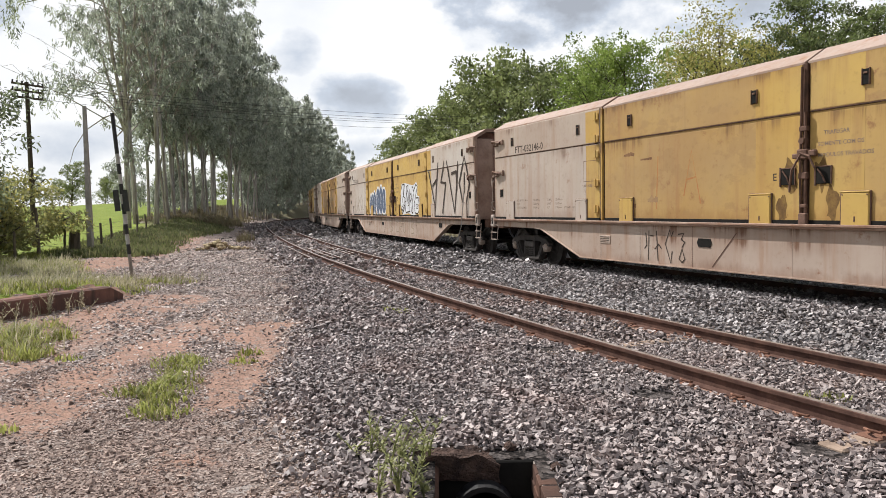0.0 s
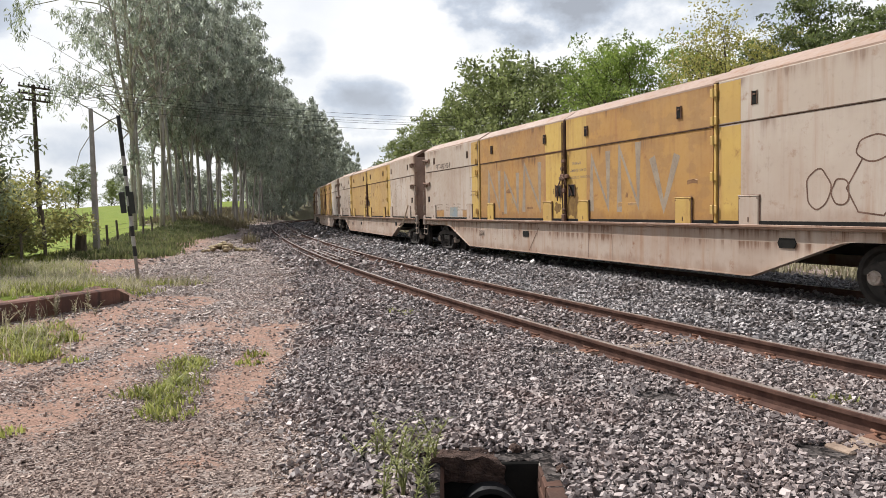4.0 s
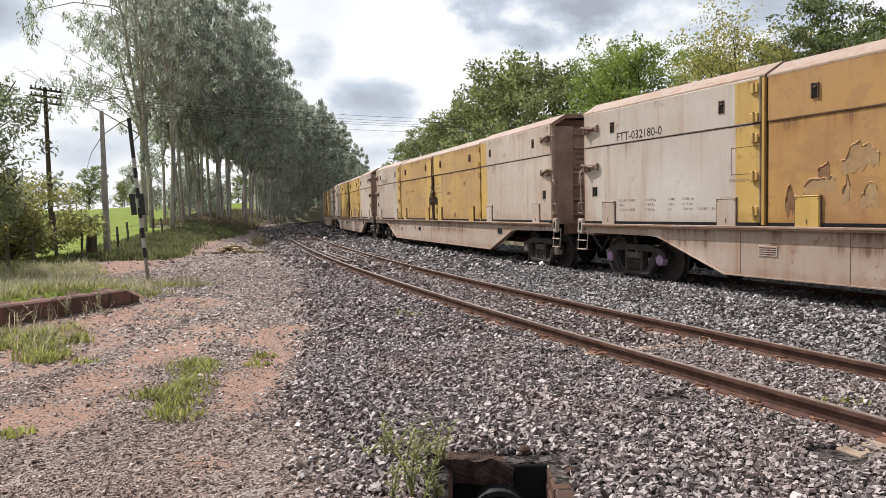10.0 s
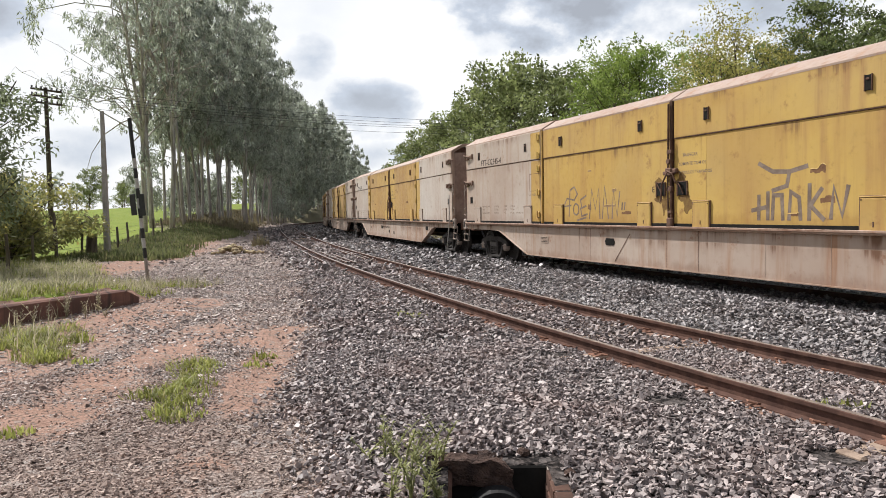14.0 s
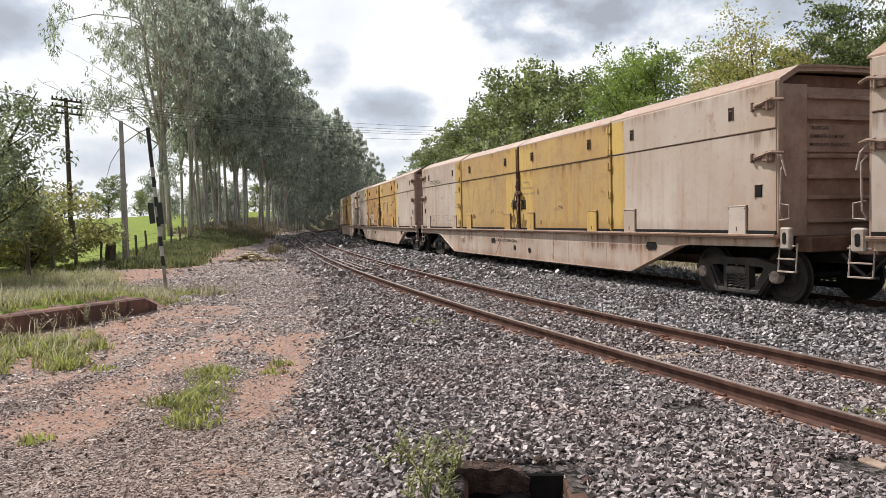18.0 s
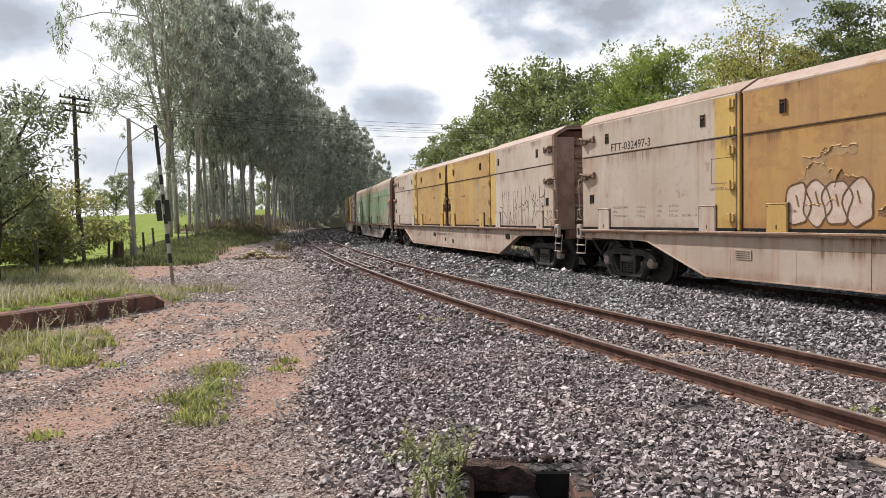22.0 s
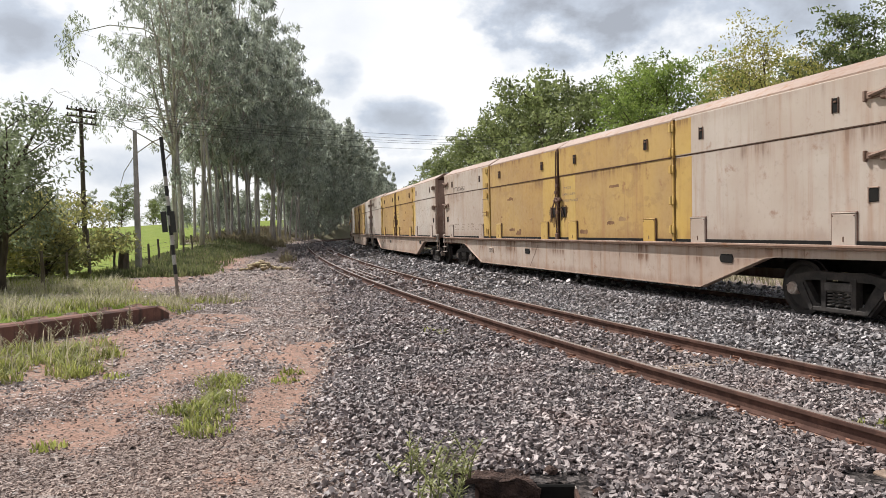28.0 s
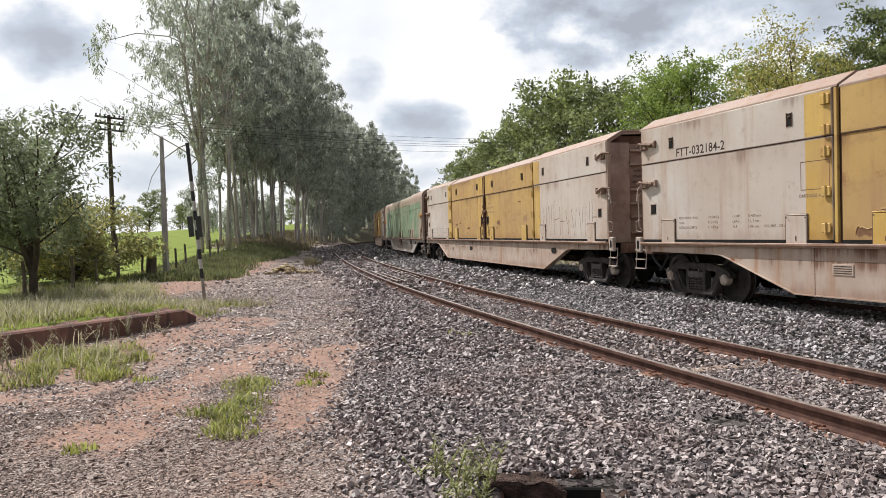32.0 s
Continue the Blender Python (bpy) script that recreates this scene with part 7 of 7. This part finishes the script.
    for i in range(44):
        a, d = radians(-46 + i * 0.72 + r.uniform(-0.4, 0.4)), r.uniform(210, 330)
        x, y = d * math.sin(a), d * math.cos(a)
        plant("far_tree", FAREUC[i % 2] if i % 4 == 0 else BROAD[(0, 1, 4)[i % 3]], x, y, "distant grey-green tree beyond the field", r.uniform(0, 6.28), r.uniform(0.35, 0.6) if i % 4 == 0 else r.uniform(0.8, 1.5), "far trees")


build_woods()

# ---- sleepers, clips and the crossing rails of the siding ----
def build_fastenings():
    r = random.Random(3)
    plank = [Build().box(-1.4, 1.4, -0.11, 0.11, -0.34, -0.158, 0.015).mesh("sleeper", "sleeper") for _ in range(2)]
    plate = Build().box(-0.19, 0.19, -0.09, 0.09, -0.166, -0.148, 0.004).mesh("base_plate", "ruddy")
    clip = Build().tube([(0.06, -0.05, -0.14), (0.13, -0.06, -0.11), (0.17, 0.0, -0.10), (0.13, 0.06, -0.11), (0.07, 0.03, -0.125)], 0.012, 6).mesh("rail_clip", "ruddy")
    s = -8.0
    while s < 62:
        x, y = beside(s, 0.0)
        h = float(np.interp(s, SG, HEAD))
        ex, ey = beside(s, -1.25)
        proud = 0.04 if any(math.hypot(ex - p, ey - q) < 0.34 for p, q in ((2.62, 4.94), (1.91, 6.48), (1.2, 8.64))) else 0.0
        m = pose(float(x), float(y), r.uniform(-0.012, 0.004) + proud, 0, 0, math.degrees(h) - 90 + r.uniform(-1.5, 1.5))
        sl = part("sleeper", plank[0], siding, "weathered wooden sleeper sunk in ballast", m)
        if s < 22:
            for o in (-0.835, 0.835):
                part("base_plate", plate, sl, "", pose(o, 0, 0))
                part("rail_clip", clip, sl, "", pose(o, 0, 0))
                part("rail_clip", clip, sl, "", pose(o, 0, 0, 0, 0, 180))
        s += 0.62 * r.uniform(0.95, 1.06)
    for o, s0, s1 in ((-1.18, 24.0, 32.0), (-0.50, 23.5, 31.0), (-0.25, 23.5, 29.5), (0.40, 25.0, 31.0), (0.62, 25.5, 30.5)):
        part("crossing_rail", rail_mesh(o, s0, s1, -0.03), siding, "worn bright rail laid in the crossing")


M["ruddy"] = plain("orange_rust", (0.24, 0.12, 0.08), (0.16, 0.085, 0.06), 8.0)
build_fastenings()


# ---- grass, weeds and other low growth ----
def blades(centres, radius, count, height, seed, lean=0.45, width=0.012):
    """Grass blades: bent strips of two quads."""
    r = np.random.RandomState(seed)
    c = np.repeat(np.asarray(centres, float), count, 0)
    n = len(c)
    rad, ang = np.sqrt(r.rand(n)) * radius, r.uniform(0, 6.283, n)
    x, y = c[:, 0] + rad * np.cos(ang), c[:, 1] + rad * np.sin(ang)
    z = ground_z(x, y) - 0.01
    h = height * r.uniform(0.45, 1.15, n) * (1.15 - 0.6 * rad / radius)
    a = r.uniform(0, 6.283, n)
    out = np.stack([np.cos(a), np.sin(a)], 1) * (h * lean * r.uniform(0.2, 1.3, n))[:, None]
    side = np.stack([-np.sin(a), np.cos(a)], 1) * (width * r.uniform(0.6, 1.4, n))[:, None]
    b0 = np.column_stack([x, y, z])
    m0 = np.column_stack([x + out[:, 0] * 0.35, y + out[:, 1] * 0.35, z + h * 0.6])
    t0 = np.column_stack([x + out[:, 0], y + out[:, 1], z + h])
    s3 = np.column_stack([side, np.zeros(n)])
    v = np.stack([b0 - s3, b0 + s3, m0 + s3 * 0.8, m0 - s3 * 0.8, t0], 1).reshape(-1, 3)
    i = 5 * np.arange(n)[:, None]
    f = np.concatenate([i + [0, 1, 2, 3], i + [3, 2, 4, 4]])
    f3 = np.concatenate([i + [0, 1, 2], i + [0, 2, 3], i + [3, 2, 4]])
    return v, f3


def grass_patch(name, label, spots, radius, count, height, mat, seed, **k):
    v, f = blades(spots, radius, count, height, seed, **k)
    tagged(new(name, fast_mesh(name, v, f, mat)), label, "grass", kind="stuff")


def build_grass():
    r = np.random.RandomState(8)
    tuft = [(-2.72 - 0.22 * u + r.normal() * 0.13, 7.1 + 1.15 * u) for u in r.uniform(-1, 1, 34)]
    grass_patch("grass_tuft", "bright green grass tuft on the track road", tuft, 0.16, 40, 0.13, "grass", 1, lean=1.1, width=0.008)
    small = [(-3.5, 5.6), (-2.3, 8.6), (-2.25, 8.1), (-0.66, 11.8), (-0.6, 12.0), (-4.4, 8.4), (3.3, 6.3), (3.45, 6.25), (-0.9, 12.2), (-7.2, 17.6), (-6.9, 17.2), (-7.4, 18.2), (-7.9, 17.9)]
    grass_patch("small_weeds", "small green weeds among the gravel", small, 0.16, 40, 0.11, "grass", 2)
    left = [(-4.9 - 1.9 * r.rand(), 8.0 + 2.8 * r.rand()) for _ in range(60)]
    left = [(x, y) for x, y in left if x < -4.7 - 0.22 * (9.5 - y) and x > -6.3 - 0.27 * (14.13 - y)]
    grass_patch("verge_grass", "straggling green grass below the low wall", left[::2], 0.2, 70, 0.24, "grass", 3, lean=1.2, width=0.008)
    grass_patch("verge_straw", "dry straw-coloured stems below the low wall", left[::2] + [(-6.5 - 0.27 * (14.13 - y) + 0.3, y) for y in (9.5, 10.2, 11, 11.8, 12.5)], 0.34, 8, 0.44, "dry", 4, lean=0.6, width=0.005)
    terrace = [(-7.0 - 0.27 * (14.13 - y) - 4.2 * r.rand() ** 1.3, y) for y in r.uniform(9, 17.8, 240)] + [(-7.2 - 0.55 * (y - 15.2) - 5.0 * r.rand(), y) for y in r.uniform(15.4, 25.5, 240)]
    grass_patch("terrace_grass", "long pale grass behind the low wall", terrace, 0.36, 26, 0.38, "dry", 5, lean=0.9, width=0.006)
    grass_patch("terrace_green", "green grass behind the low wall", terrace[::2], 0.5, 56, 0.22, "grass", 6, lean=0.7, width=0.009)
    bank, far = [], []
    for i in range(900):
        s = 30 + 95 * r.rand() ** 1.4
        o = -(6.4 - 2.0 * min(1.0, max(0.0, (s - 42) / 18)) + (4.0 if s < 66 else 7) * r.rand())
        x, y = beside(s, o)
        (bank if s < 70 else far).append((float(x), float(y)))
    grass_patch("bank_grass", "rough green grass on the bank below the trees", bank, 0.9, 60, 0.35, "bankgrass", 7, width=0.025)
    grass_patch("bank_scrub", "brownish scrub on the far bank", far, 1.3, 50, 0.7, "scrub", 9, width=0.035)
    fence = [(-14.4 - 1.3 * r.rand() - 0.12 * (y - 22), y) for y in r.uniform(22, 36, 90)]
    grass_patch("fence_grass", "tall grass along the fence", fence, 0.5, 45, 0.32, "grass", 10, width=0.015)
    right = [tuple(float(q) for q in beside(s, 8.4 + 3.2 * r.rand())) for s in r.uniform(-5, 60, 260)]
    grass_patch("trackside_grass", "dry grass on the far side of the train", right, 0.8, 40, 0.35, "dry", 11, width=0.02)


M["bankgrass"] = leafy("rough_bank_grass", (0.12, 0.14, 0.05), (0.17, 0.185, 0.075), (0.27, 0.22, 0.13))
M["scrub"] = leafy("brown_scrub", (0.16, 0.125, 0.075), (0.215, 0.175, 0.105), (0.16, 0.17, 0.075))
build_grass()


def leafy_weed(x, y, height, seed, label="slender green weed with narrow leaves", mat="weed"):
    """A stem with whorls of narrow leaves."""
    r = random.Random(seed)
    z = zg(x, y)
    w = thing("weed", label, "plant", Matrix.Translation((x, y, z)), "weeds at the culvert")
    stem, v, f = Build(), [], []
    for k in range(r.choice((1, 2, 2, 3))):
        dx, dy = r.uniform(-0.22, 0.22), r.uniform(-0.15, 0.15)
        h = height * r.uniform(0.65, 1.05)
        pts = [(dx * t * t, dy * t * t, h * t) for t in (0, 0.35, 0.7, 1)]
        stem.tube(pts, [0.006, 0.005, 0.004, 0.002], 5)
        for i in range(int(h * 115)):
            t = 0.12 + 0.88 * r.random()
            a, l = r.uniform(0, 6.28), r.uniform(0.03, 0.075) * (1.2 - 0.5 * t)
            p = Vector((dx * t * t, dy * t * t, h * t))
            d = Vector((math.cos(a), math.sin(a), r.uniform(0.1, 0.9))).normalized()
            s = d.cross(Vector((0, 0, 1))).normalized() * l * 0.14
            o = len(v)
            v += [p, p + d * l * 0.5 + s, p + d * l, p + d * l * 0.5 - s]
            f.append((o, o + 1, o + 2, o + 3))
    part("stem", stem.mesh("stem", mat), w)
    part("leaves", fast_mesh("leaves", v, f, mat), w)


M["weed"] = leafy("pale_green_weed", (0.33, 0.35, 0.14), (0.42, 0.43, 0.18), (0.56, 0.54, 0.29), False)
for i, (x, y, h) in enumerate(((-0.50, 4.85, 0.42), (-0.44, 4.9, 0.36), (-0.34, 4.45, 0.40), (-0.28, 4.2, 0.42), (-0.22, 4.75, 0.40), (-0.15, 4.5, 0.46), (-0.12, 4.15, 0.34),
                               (-0.38, 4.05, 0.30), (-0.10, 4.8, 0.36), (-0.62, 4.9, 0.24), (0.46, 4.62, 0.30), (0.44, 4.3, 0.34), (-0.30, 4.75, 0.32), (-0.2, 4.0, 0.35))):
    leafy_weed(x, y, h, 100 + i)
for i in range(26):
    r_ = random.Random(700 + i)
    y = r_.uniform(8.6, 13.4)
    leafy_weed(-6.32 - 0.27 * (14.13 - y) + r_.uniform(0.05, 1.0) * (1 if i % 3 else -0.8), y, r_.uniform(0.32, 0.6), 130 + i, "dry seeded weed before the low wall", "dry")


# ---- the culvert pit ----
def build_culvert():
    c = thing("culvert", "stained concrete culvert pit with a black pipe", "culvert")
    b = Build()
    r = random.Random(4)
    n = 9
    bm = bmesh.new()
    bmesh.ops.create_cube(bm, size=1.0, matrix=Matrix.Translation((0.11, 4.87, -0.15)) @ Matrix.Diagonal((0.50, 0.22, 0.17, 1)))
    bmesh.ops.subdivide_edges(bm, edges=bm.edges[:], cuts=9, use_grid_fill=True)
    for v in bm.verts:
        v.co += noise.noise_vector(v.co * 9.0) * 0.02 + noise.noise_vector(v.co * 26.0) * 0.014 + noise.noise_vector(v.co * 60.0) * 0.006
        v.co.z -= 0.05 * max(0.0, (v.co.x - 0.2) / 0.16) ** 2
    slab = bpy.data.meshes.new("lintel")
    bm.to_mesh(slab)
    bm.free()
    slab.materials.append(M["slab"])
    part("lintel", slab, c, "broken concrete lintel")
    # near-black wall colour stands for the shade deep in the pit
    part("back_wall", Build().box(-0.12, 0.66, 4.775, 4.9, -0.97, -0.105, 0.01).mesh("back_wall", "pitch"), c, "back wall painted near-black for the shade in the pit")
    right = thing("pit_wall", "stained brick side wall of the culvert pit", "wall", kind="structure")
    for row in range(8):
        for j in range(7):
            y0 = 3.5 + j * 0.19 + (0.095 if row % 2 else 0)
            if y0 < 4.72:
                part("brick", Build().box(0.585 + r.uniform(-0.006, 0.006), 0.70, y0, y0 + 0.18, -0.95 + row * 0.107, -0.855 + row * 0.107, 0.008).mesh("brick", "brick"), right)
    part("mortar", Build().box(0.597, 0.69, 3.5, 4.79, -0.95, -0.11).mesh("mortar", "concrete"), right)
    part("side_wall", Build().box(-0.14, -0.04, 3.5, 4.79, -0.97, -0.12, 0.02).mesh("side_wall", "brick"), c)
    pipe = Build()
    pipe.lathe([(4.62, 0.165), (4.62, 0.20), (4.81, 0.20), (4.81, 0.165), (4.62, 0.165)], "y", (0.26, 0, -0.42), 28)
    part("pipe", pipe.mesh("pipe", "black"), c, "black corrugated drain pipe")
    # dark disc closes the pipe, its inner shade put into the colour
    part("pipe_mouth", Build().lathe([(4.79, 0.16), (4.792, 0.16)], "y", (0.26, 0, -0.42), 24).mesh("pipe_mouth", "pitch"), c)
    for i, (x, y, s) in enumerate(((0.46, 4.97, 0.055), (-0.19, 4.97, 0.06), (0.73, 4.6, 0.05))):
        rock(x, y, s, 300 + i, "slab", "broken lump of concrete at the pit")


M["slab"] = plain("stained_brown_concrete", (0.13, 0.082, 0.065), (0.05, 0.033, 0.028), 9.0, bump=1.0, dist=0.04)


def rock(x, y, size, seed, mat, label, lift=0.0):
    r = random.Random(seed)
    bm = bmesh.new()
    bmesh.ops.create_icosphere(bm, subdivisions=1 if size < 0.2 else 2, radius=size)
    off = Vector((r.random() * 50, r.random() * 50, r.random() * 50))
    for v in bm.verts:
        v.co *= 1 + 0.45 * noise.noise(v.co / size * 0.9 + off)
        v.co.z *= 0.68
    me = bpy.data.meshes.new("rock")
    bm.to_mesh(me)
    bm.free()
    me.materials.append(M[mat])
    thing("rock", label, "rock", Matrix.Translation((x, y, zg(x, y) + size * 0.3 + lift)) @ Matrix.Rotation(r.uniform(0, 6.28), 4, "Z"), "loose rocks", mesh=me)


build_culvert()
M["sandrock"] = plain("sandy_rock", (0.52, 0.42, 0.25), (0.17, 0.115, 0.075), 3.0, bump=0.8)
for i in range(52):
    r_ = random.Random(400 + i)
    dx, dy = r_.gauss(0, 0.5), r_.gauss(0, 0.3)
    rock(-9.7 + dx, 31.6 + dy, r_.uniform(0.07, 0.17), 420 + i, "sandrock", "pale sandy rock in a heap by the road", max(0.0, 0.34 * (1 - math.hypot(dx, 1.5 * dy) / 0.9)))
grass_patch("heap_grass", "green tuft beside the rock heap", [(-10.3, 38.0), (-10.5, 38.4), (-10.1, 38.2)], 0.35, 60, 0.8, "scrub", 77, width=0.016)


# ---- the low wall of the terrace ----
def build_wall():
    b = Build()
    r = random.Random(6)
    pts = [(-6.32, 14.25), (-6.4, 13.9), (-6.62, 13.1), (-6.9, 12.1), (-7.17, 11.15), (-7.5, 10.0), (-7.9, 8.4), (-8.4, 6.4), (-9.2, 3.4)]
    vs, fs = [], []
    for i, (x, y) in enumerate(pts):
        t = 0.16 + 0.10 * min(1, i / 4) + r.uniform(-0.015, 0.015) - (0.13 if i == 0 else 0)
        for dx, z in ((0.0, -0.25), (0.02, t - 0.03), (-0.03, t), (-0.19, t + 0.01), (-0.22, t - 0.03), (-0.22, -0.25)):
            vs.append((x + dx, y + dx * 0.2, z))
    for i in range(len(pts) - 1):
        for j in range(6):
            fs.append((i * 6 + j, i * 6 + (j + 1) % 6, (i + 1) * 6 + (j + 1) % 6, (i + 1) * 6 + j))
    fs += [tuple(range(6)), tuple(range(len(vs) - 6, len(vs)))]
    b.add(vs, fs)
    tagged(new("low_wall", b.mesh("low_wall", "oldwall")), "low stained red-brown retaining wall", "wall", kind="structure")


def old_wall(k):
    v = k.coords(loose=False)
    c = k.mix(k.step(k.noise(v, 1.6, 6), 0.35, 0.65), (0.24, 0.13, 0.10), (0.13, 0.08, 0.068))
    c = k.mix(k.step(k.noise(k.coords((5, 5, 0.6), False), 1.0, 5), 0.5, 0.72), c, (0.09, 0.065, 0.058))
    k.base(c)
    k.bump(k.noise(v, 14.0, 6), 0.6, 0.02)


M["oldwall"] = material("old_retaining_wall", old_wall, 0.95)
build_wall()


# ---- posts, poles and wires ----
def striped_post():
    x, y = -8.03, 18.74
    p = thing("marker_post", "leaning post banded black and white with small plates", "signal post", Matrix.Translation((x, y, zg(x, y))) @ Matrix.Rotation(radians(-4.5), 4, "Y"))
    b = Build().tube([(0, 0, -0.3), (0, 0, 4.1)], [0.047, 0.04], 8)
    pole = part("pole", b.mesh("pole", "concrete"), p)
    z, i = 0.62, 0
    while z < 4.0:
        band = Build().tube([(0, 0, z), (0, 0, z + 0.26)], 0.05, 10)
        part("band", band.mesh("band", "black" if i % 2 == 0 or z > 3.0 else "wht"), pole)
        z, i = z + 0.26, i + 1
    for dx, z0, z1 in ((-0.12, 1.75, 2.3), (0.11, 1.72, 2.28)):
        part("plate", Build().box(dx - 0.07, dx + 0.07, -0.1, -0.07, z0, z1, 0.005).mesh("plate", "black"), p)


M["cast"] = plain("pale_cast_concrete", (0.42, 0.385, 0.35), (0.30, 0.27, 0.24), 2.0, bump=0.4)


def concrete_pole():
    x, y = -15.1, 31.2
    p = thing("concrete_pole", "tall square tapering concrete pole by the fence", "pole", Matrix.Translation((x, y, zg(x, y))))
    b = Build()
    b.add([(sx * w, sy * w, z) for z, w in ((-0.5, 0.115), (6.25, 0.062)) for sx, sy in ((-1, -1), (1, -1), (1, 1), (-1, 1))],
          [(0, 1, 5, 4), (1, 2, 6, 5), (2, 3, 7, 6), (3, 0, 4, 7), (0, 3, 2, 1), (4, 5, 6, 7)])
    part("shaft", b.mesh("shaft", "cast"), p)


LINE_A, LINE_B = Vector((-22.0, 39.2, 0)), Vector((13.5, 58.2, 0))


def line_pole(at, height, label):
    d = (LINE_B - LINE_A).normalized()
    p = thing("utility_pole", label, "utility pole", Matrix.Translation((at.x, at.y, zg(at.x, at.y))) @ Matrix.Rotation(radians(62.0), 4, "Z"), "power line poles")
    part("shaft", Build().tube([(0, 0, -0.6), (0, 0, height)], [0.15, 0.10], 10).mesh("shaft", "bark2"), p)
    for z in (height - 0.15, height - 0.5, height - 0.85):
        arm = part("crossarm", Build().box(-0.88, 0.88, -0.14, -0.04, z - 0.05, z + 0.05, 0.01).mesh("crossarm", "bark2"), p)
        for x in (-0.82, -0.58, -0.3, 0.3, 0.58, 0.82):
            part("insulator", Build().lathe([(z + 0.05, 0.015), (z + 0.08, 0.05), (z + 0.11, 0.03), (z + 0.14, 0.055), (z + 0.18, 0.02)], "z", (x, -0.09, 0), 8).mesh("insulator", "black"), arm)
    return p


def wires():
    d = (LINE_B - LINE_A).normalized()
    side = Vector((-d.y, d.x, 0))
    for k, (o, z) in enumerate(((-0.88, 8.45), (-0.32, 8.1), (0.32, 8.05), (0.88, 7.75), (0.6, 8.4))):
        pts = []
        for i in range(25):
            t = i / 24
            p = LINE_A.lerp(LINE_B, t) + side * o
            pts.append((p.x, p.y, z + 0.2 - 0.85 * 4 * t * (1 - t)))
        ob = new("power_line", Build().tube(pts, 0.009, 4).mesh("power_line", "black"))
        tagged(ob, "thin dark overhead wire", "wire", "power line wires")


striped_post()
concrete_pole()
line_pole(LINE_A, 8.75, "dark wooden pole with three crossarms of insulators")
line_pole(LINE_B, 8.75, "dark wooden pole hidden among trees")
wires()


def fence_post(x, y, h, w, label, seed):
    r = random.Random(seed)
    b = Build()
    b.tube([(0, 0, -0.3), (r.uniform(-0.03, 0.03), r.uniform(-0.03, 0.03), h * 0.5), (r.uniform(-0.08, 0.08), r.uniform(-0.05, 0.05), h)], [w, w * 0.95, w * 0.85], 7)
    thing("fence_post", label, "post", Matrix.Translation((x, y, zg(x, y))), "fence posts", mesh=b.mesh("fence_post", "wood"))


POSTS = [(-14.3, 20.4, 1.15, 0.06), (-14.57, 23.3, 1.2, 0.06), (-15.07, 25.6, 1.1, 0.05), (-15.55, 28.0, 1.95, 0.07), (-15.9, 30.6, 1.15, 0.055), (-15.65, 33.4, 1.15, 0.06),
         (-16.6, 36.5, 1.25, 0.06), (-17.3, 39.6, 1.2, 0.06), (-18.0, 43.0, 1.2, 0.06), (-18.9, 46.5, 1.2, 0.06)]
for i, (x, y, h, w) in enumerate(POSTS):
    fence_post(x, y, h, w, "grey weathered wooden fence post", 500 + i)
fence_post(-15.3, 30.2, 0.95, 0.24, "thick dark stump of a cut post", 520)


def fence_wires():
    for z in (0.45, 0.75, 1.0):
        pts = [(x, y, zg(x, y) + z) for x, y, _, _ in POSTS]
        tagged(new("fence_wire", Build().tube(pts, 0.006, 4).mesh("fence_wire", "wood")), "thin grey fence wire", "wire", "fence wires")


fence_wires()


def motions():
    """The train runs past; its bogies swing on the curve, and the wheels of wagons close by turn."""
    times = [i * 0.5 for i in range(65)]
    for n, w in TRAIN.items():
        rows, mids, swing = [], [], {1: [], -1: []}
        for t in times:
            x, y, a, mid = wagon_pose(n, t)
            rows.append((t, pose(x, y, 0, 0, 0, a)))
            mids.append(mid)
        walk(w, rows)
        for bogie, bx in BOGIES[w.name]:
            turn = []
            for t in times[::2]:
                _, _, a, mid = wagon_pose(n, t)
                (x0, y0), (x1, y1) = on_main(mid - bx - 0.92), on_main(mid - bx + 0.92)
                b = math.degrees(math.atan2(y0 - y1, x0 - x1)) - a
                turn.append((t, pose(bx, 0, 0, 0, 0, (b + 180) % 360 - 180)))
            walk(bogie, turn)
        close = [t for t, m in zip(times, mids) if -14 < m < 48]
        if not close:
            continue
        t0, t1 = max(close[0] - 0.5, 0.0), min(close[-1] + 0.5, 32.0)
        steps = [t0 + i / 15 for i in range(int((t1 - t0) * 15) + 1)]
        if t1 == 32.0:
            steps.append(32.0)
        if t1 < 32.0:
            steps += [32.0]
        if t0 > 0.0:
            steps = [0.0] + steps
        for wheel, ax in WHEELS[w.name]:
            spin = []
            for t in steps:
                run = passed(min(max(t, t0), t1)) / 0.48
                spin.append((t, pose(ax, 0, 0.48, 0, math.degrees(run) % 360, 0)))
            walk(wheel, spin)


motions()
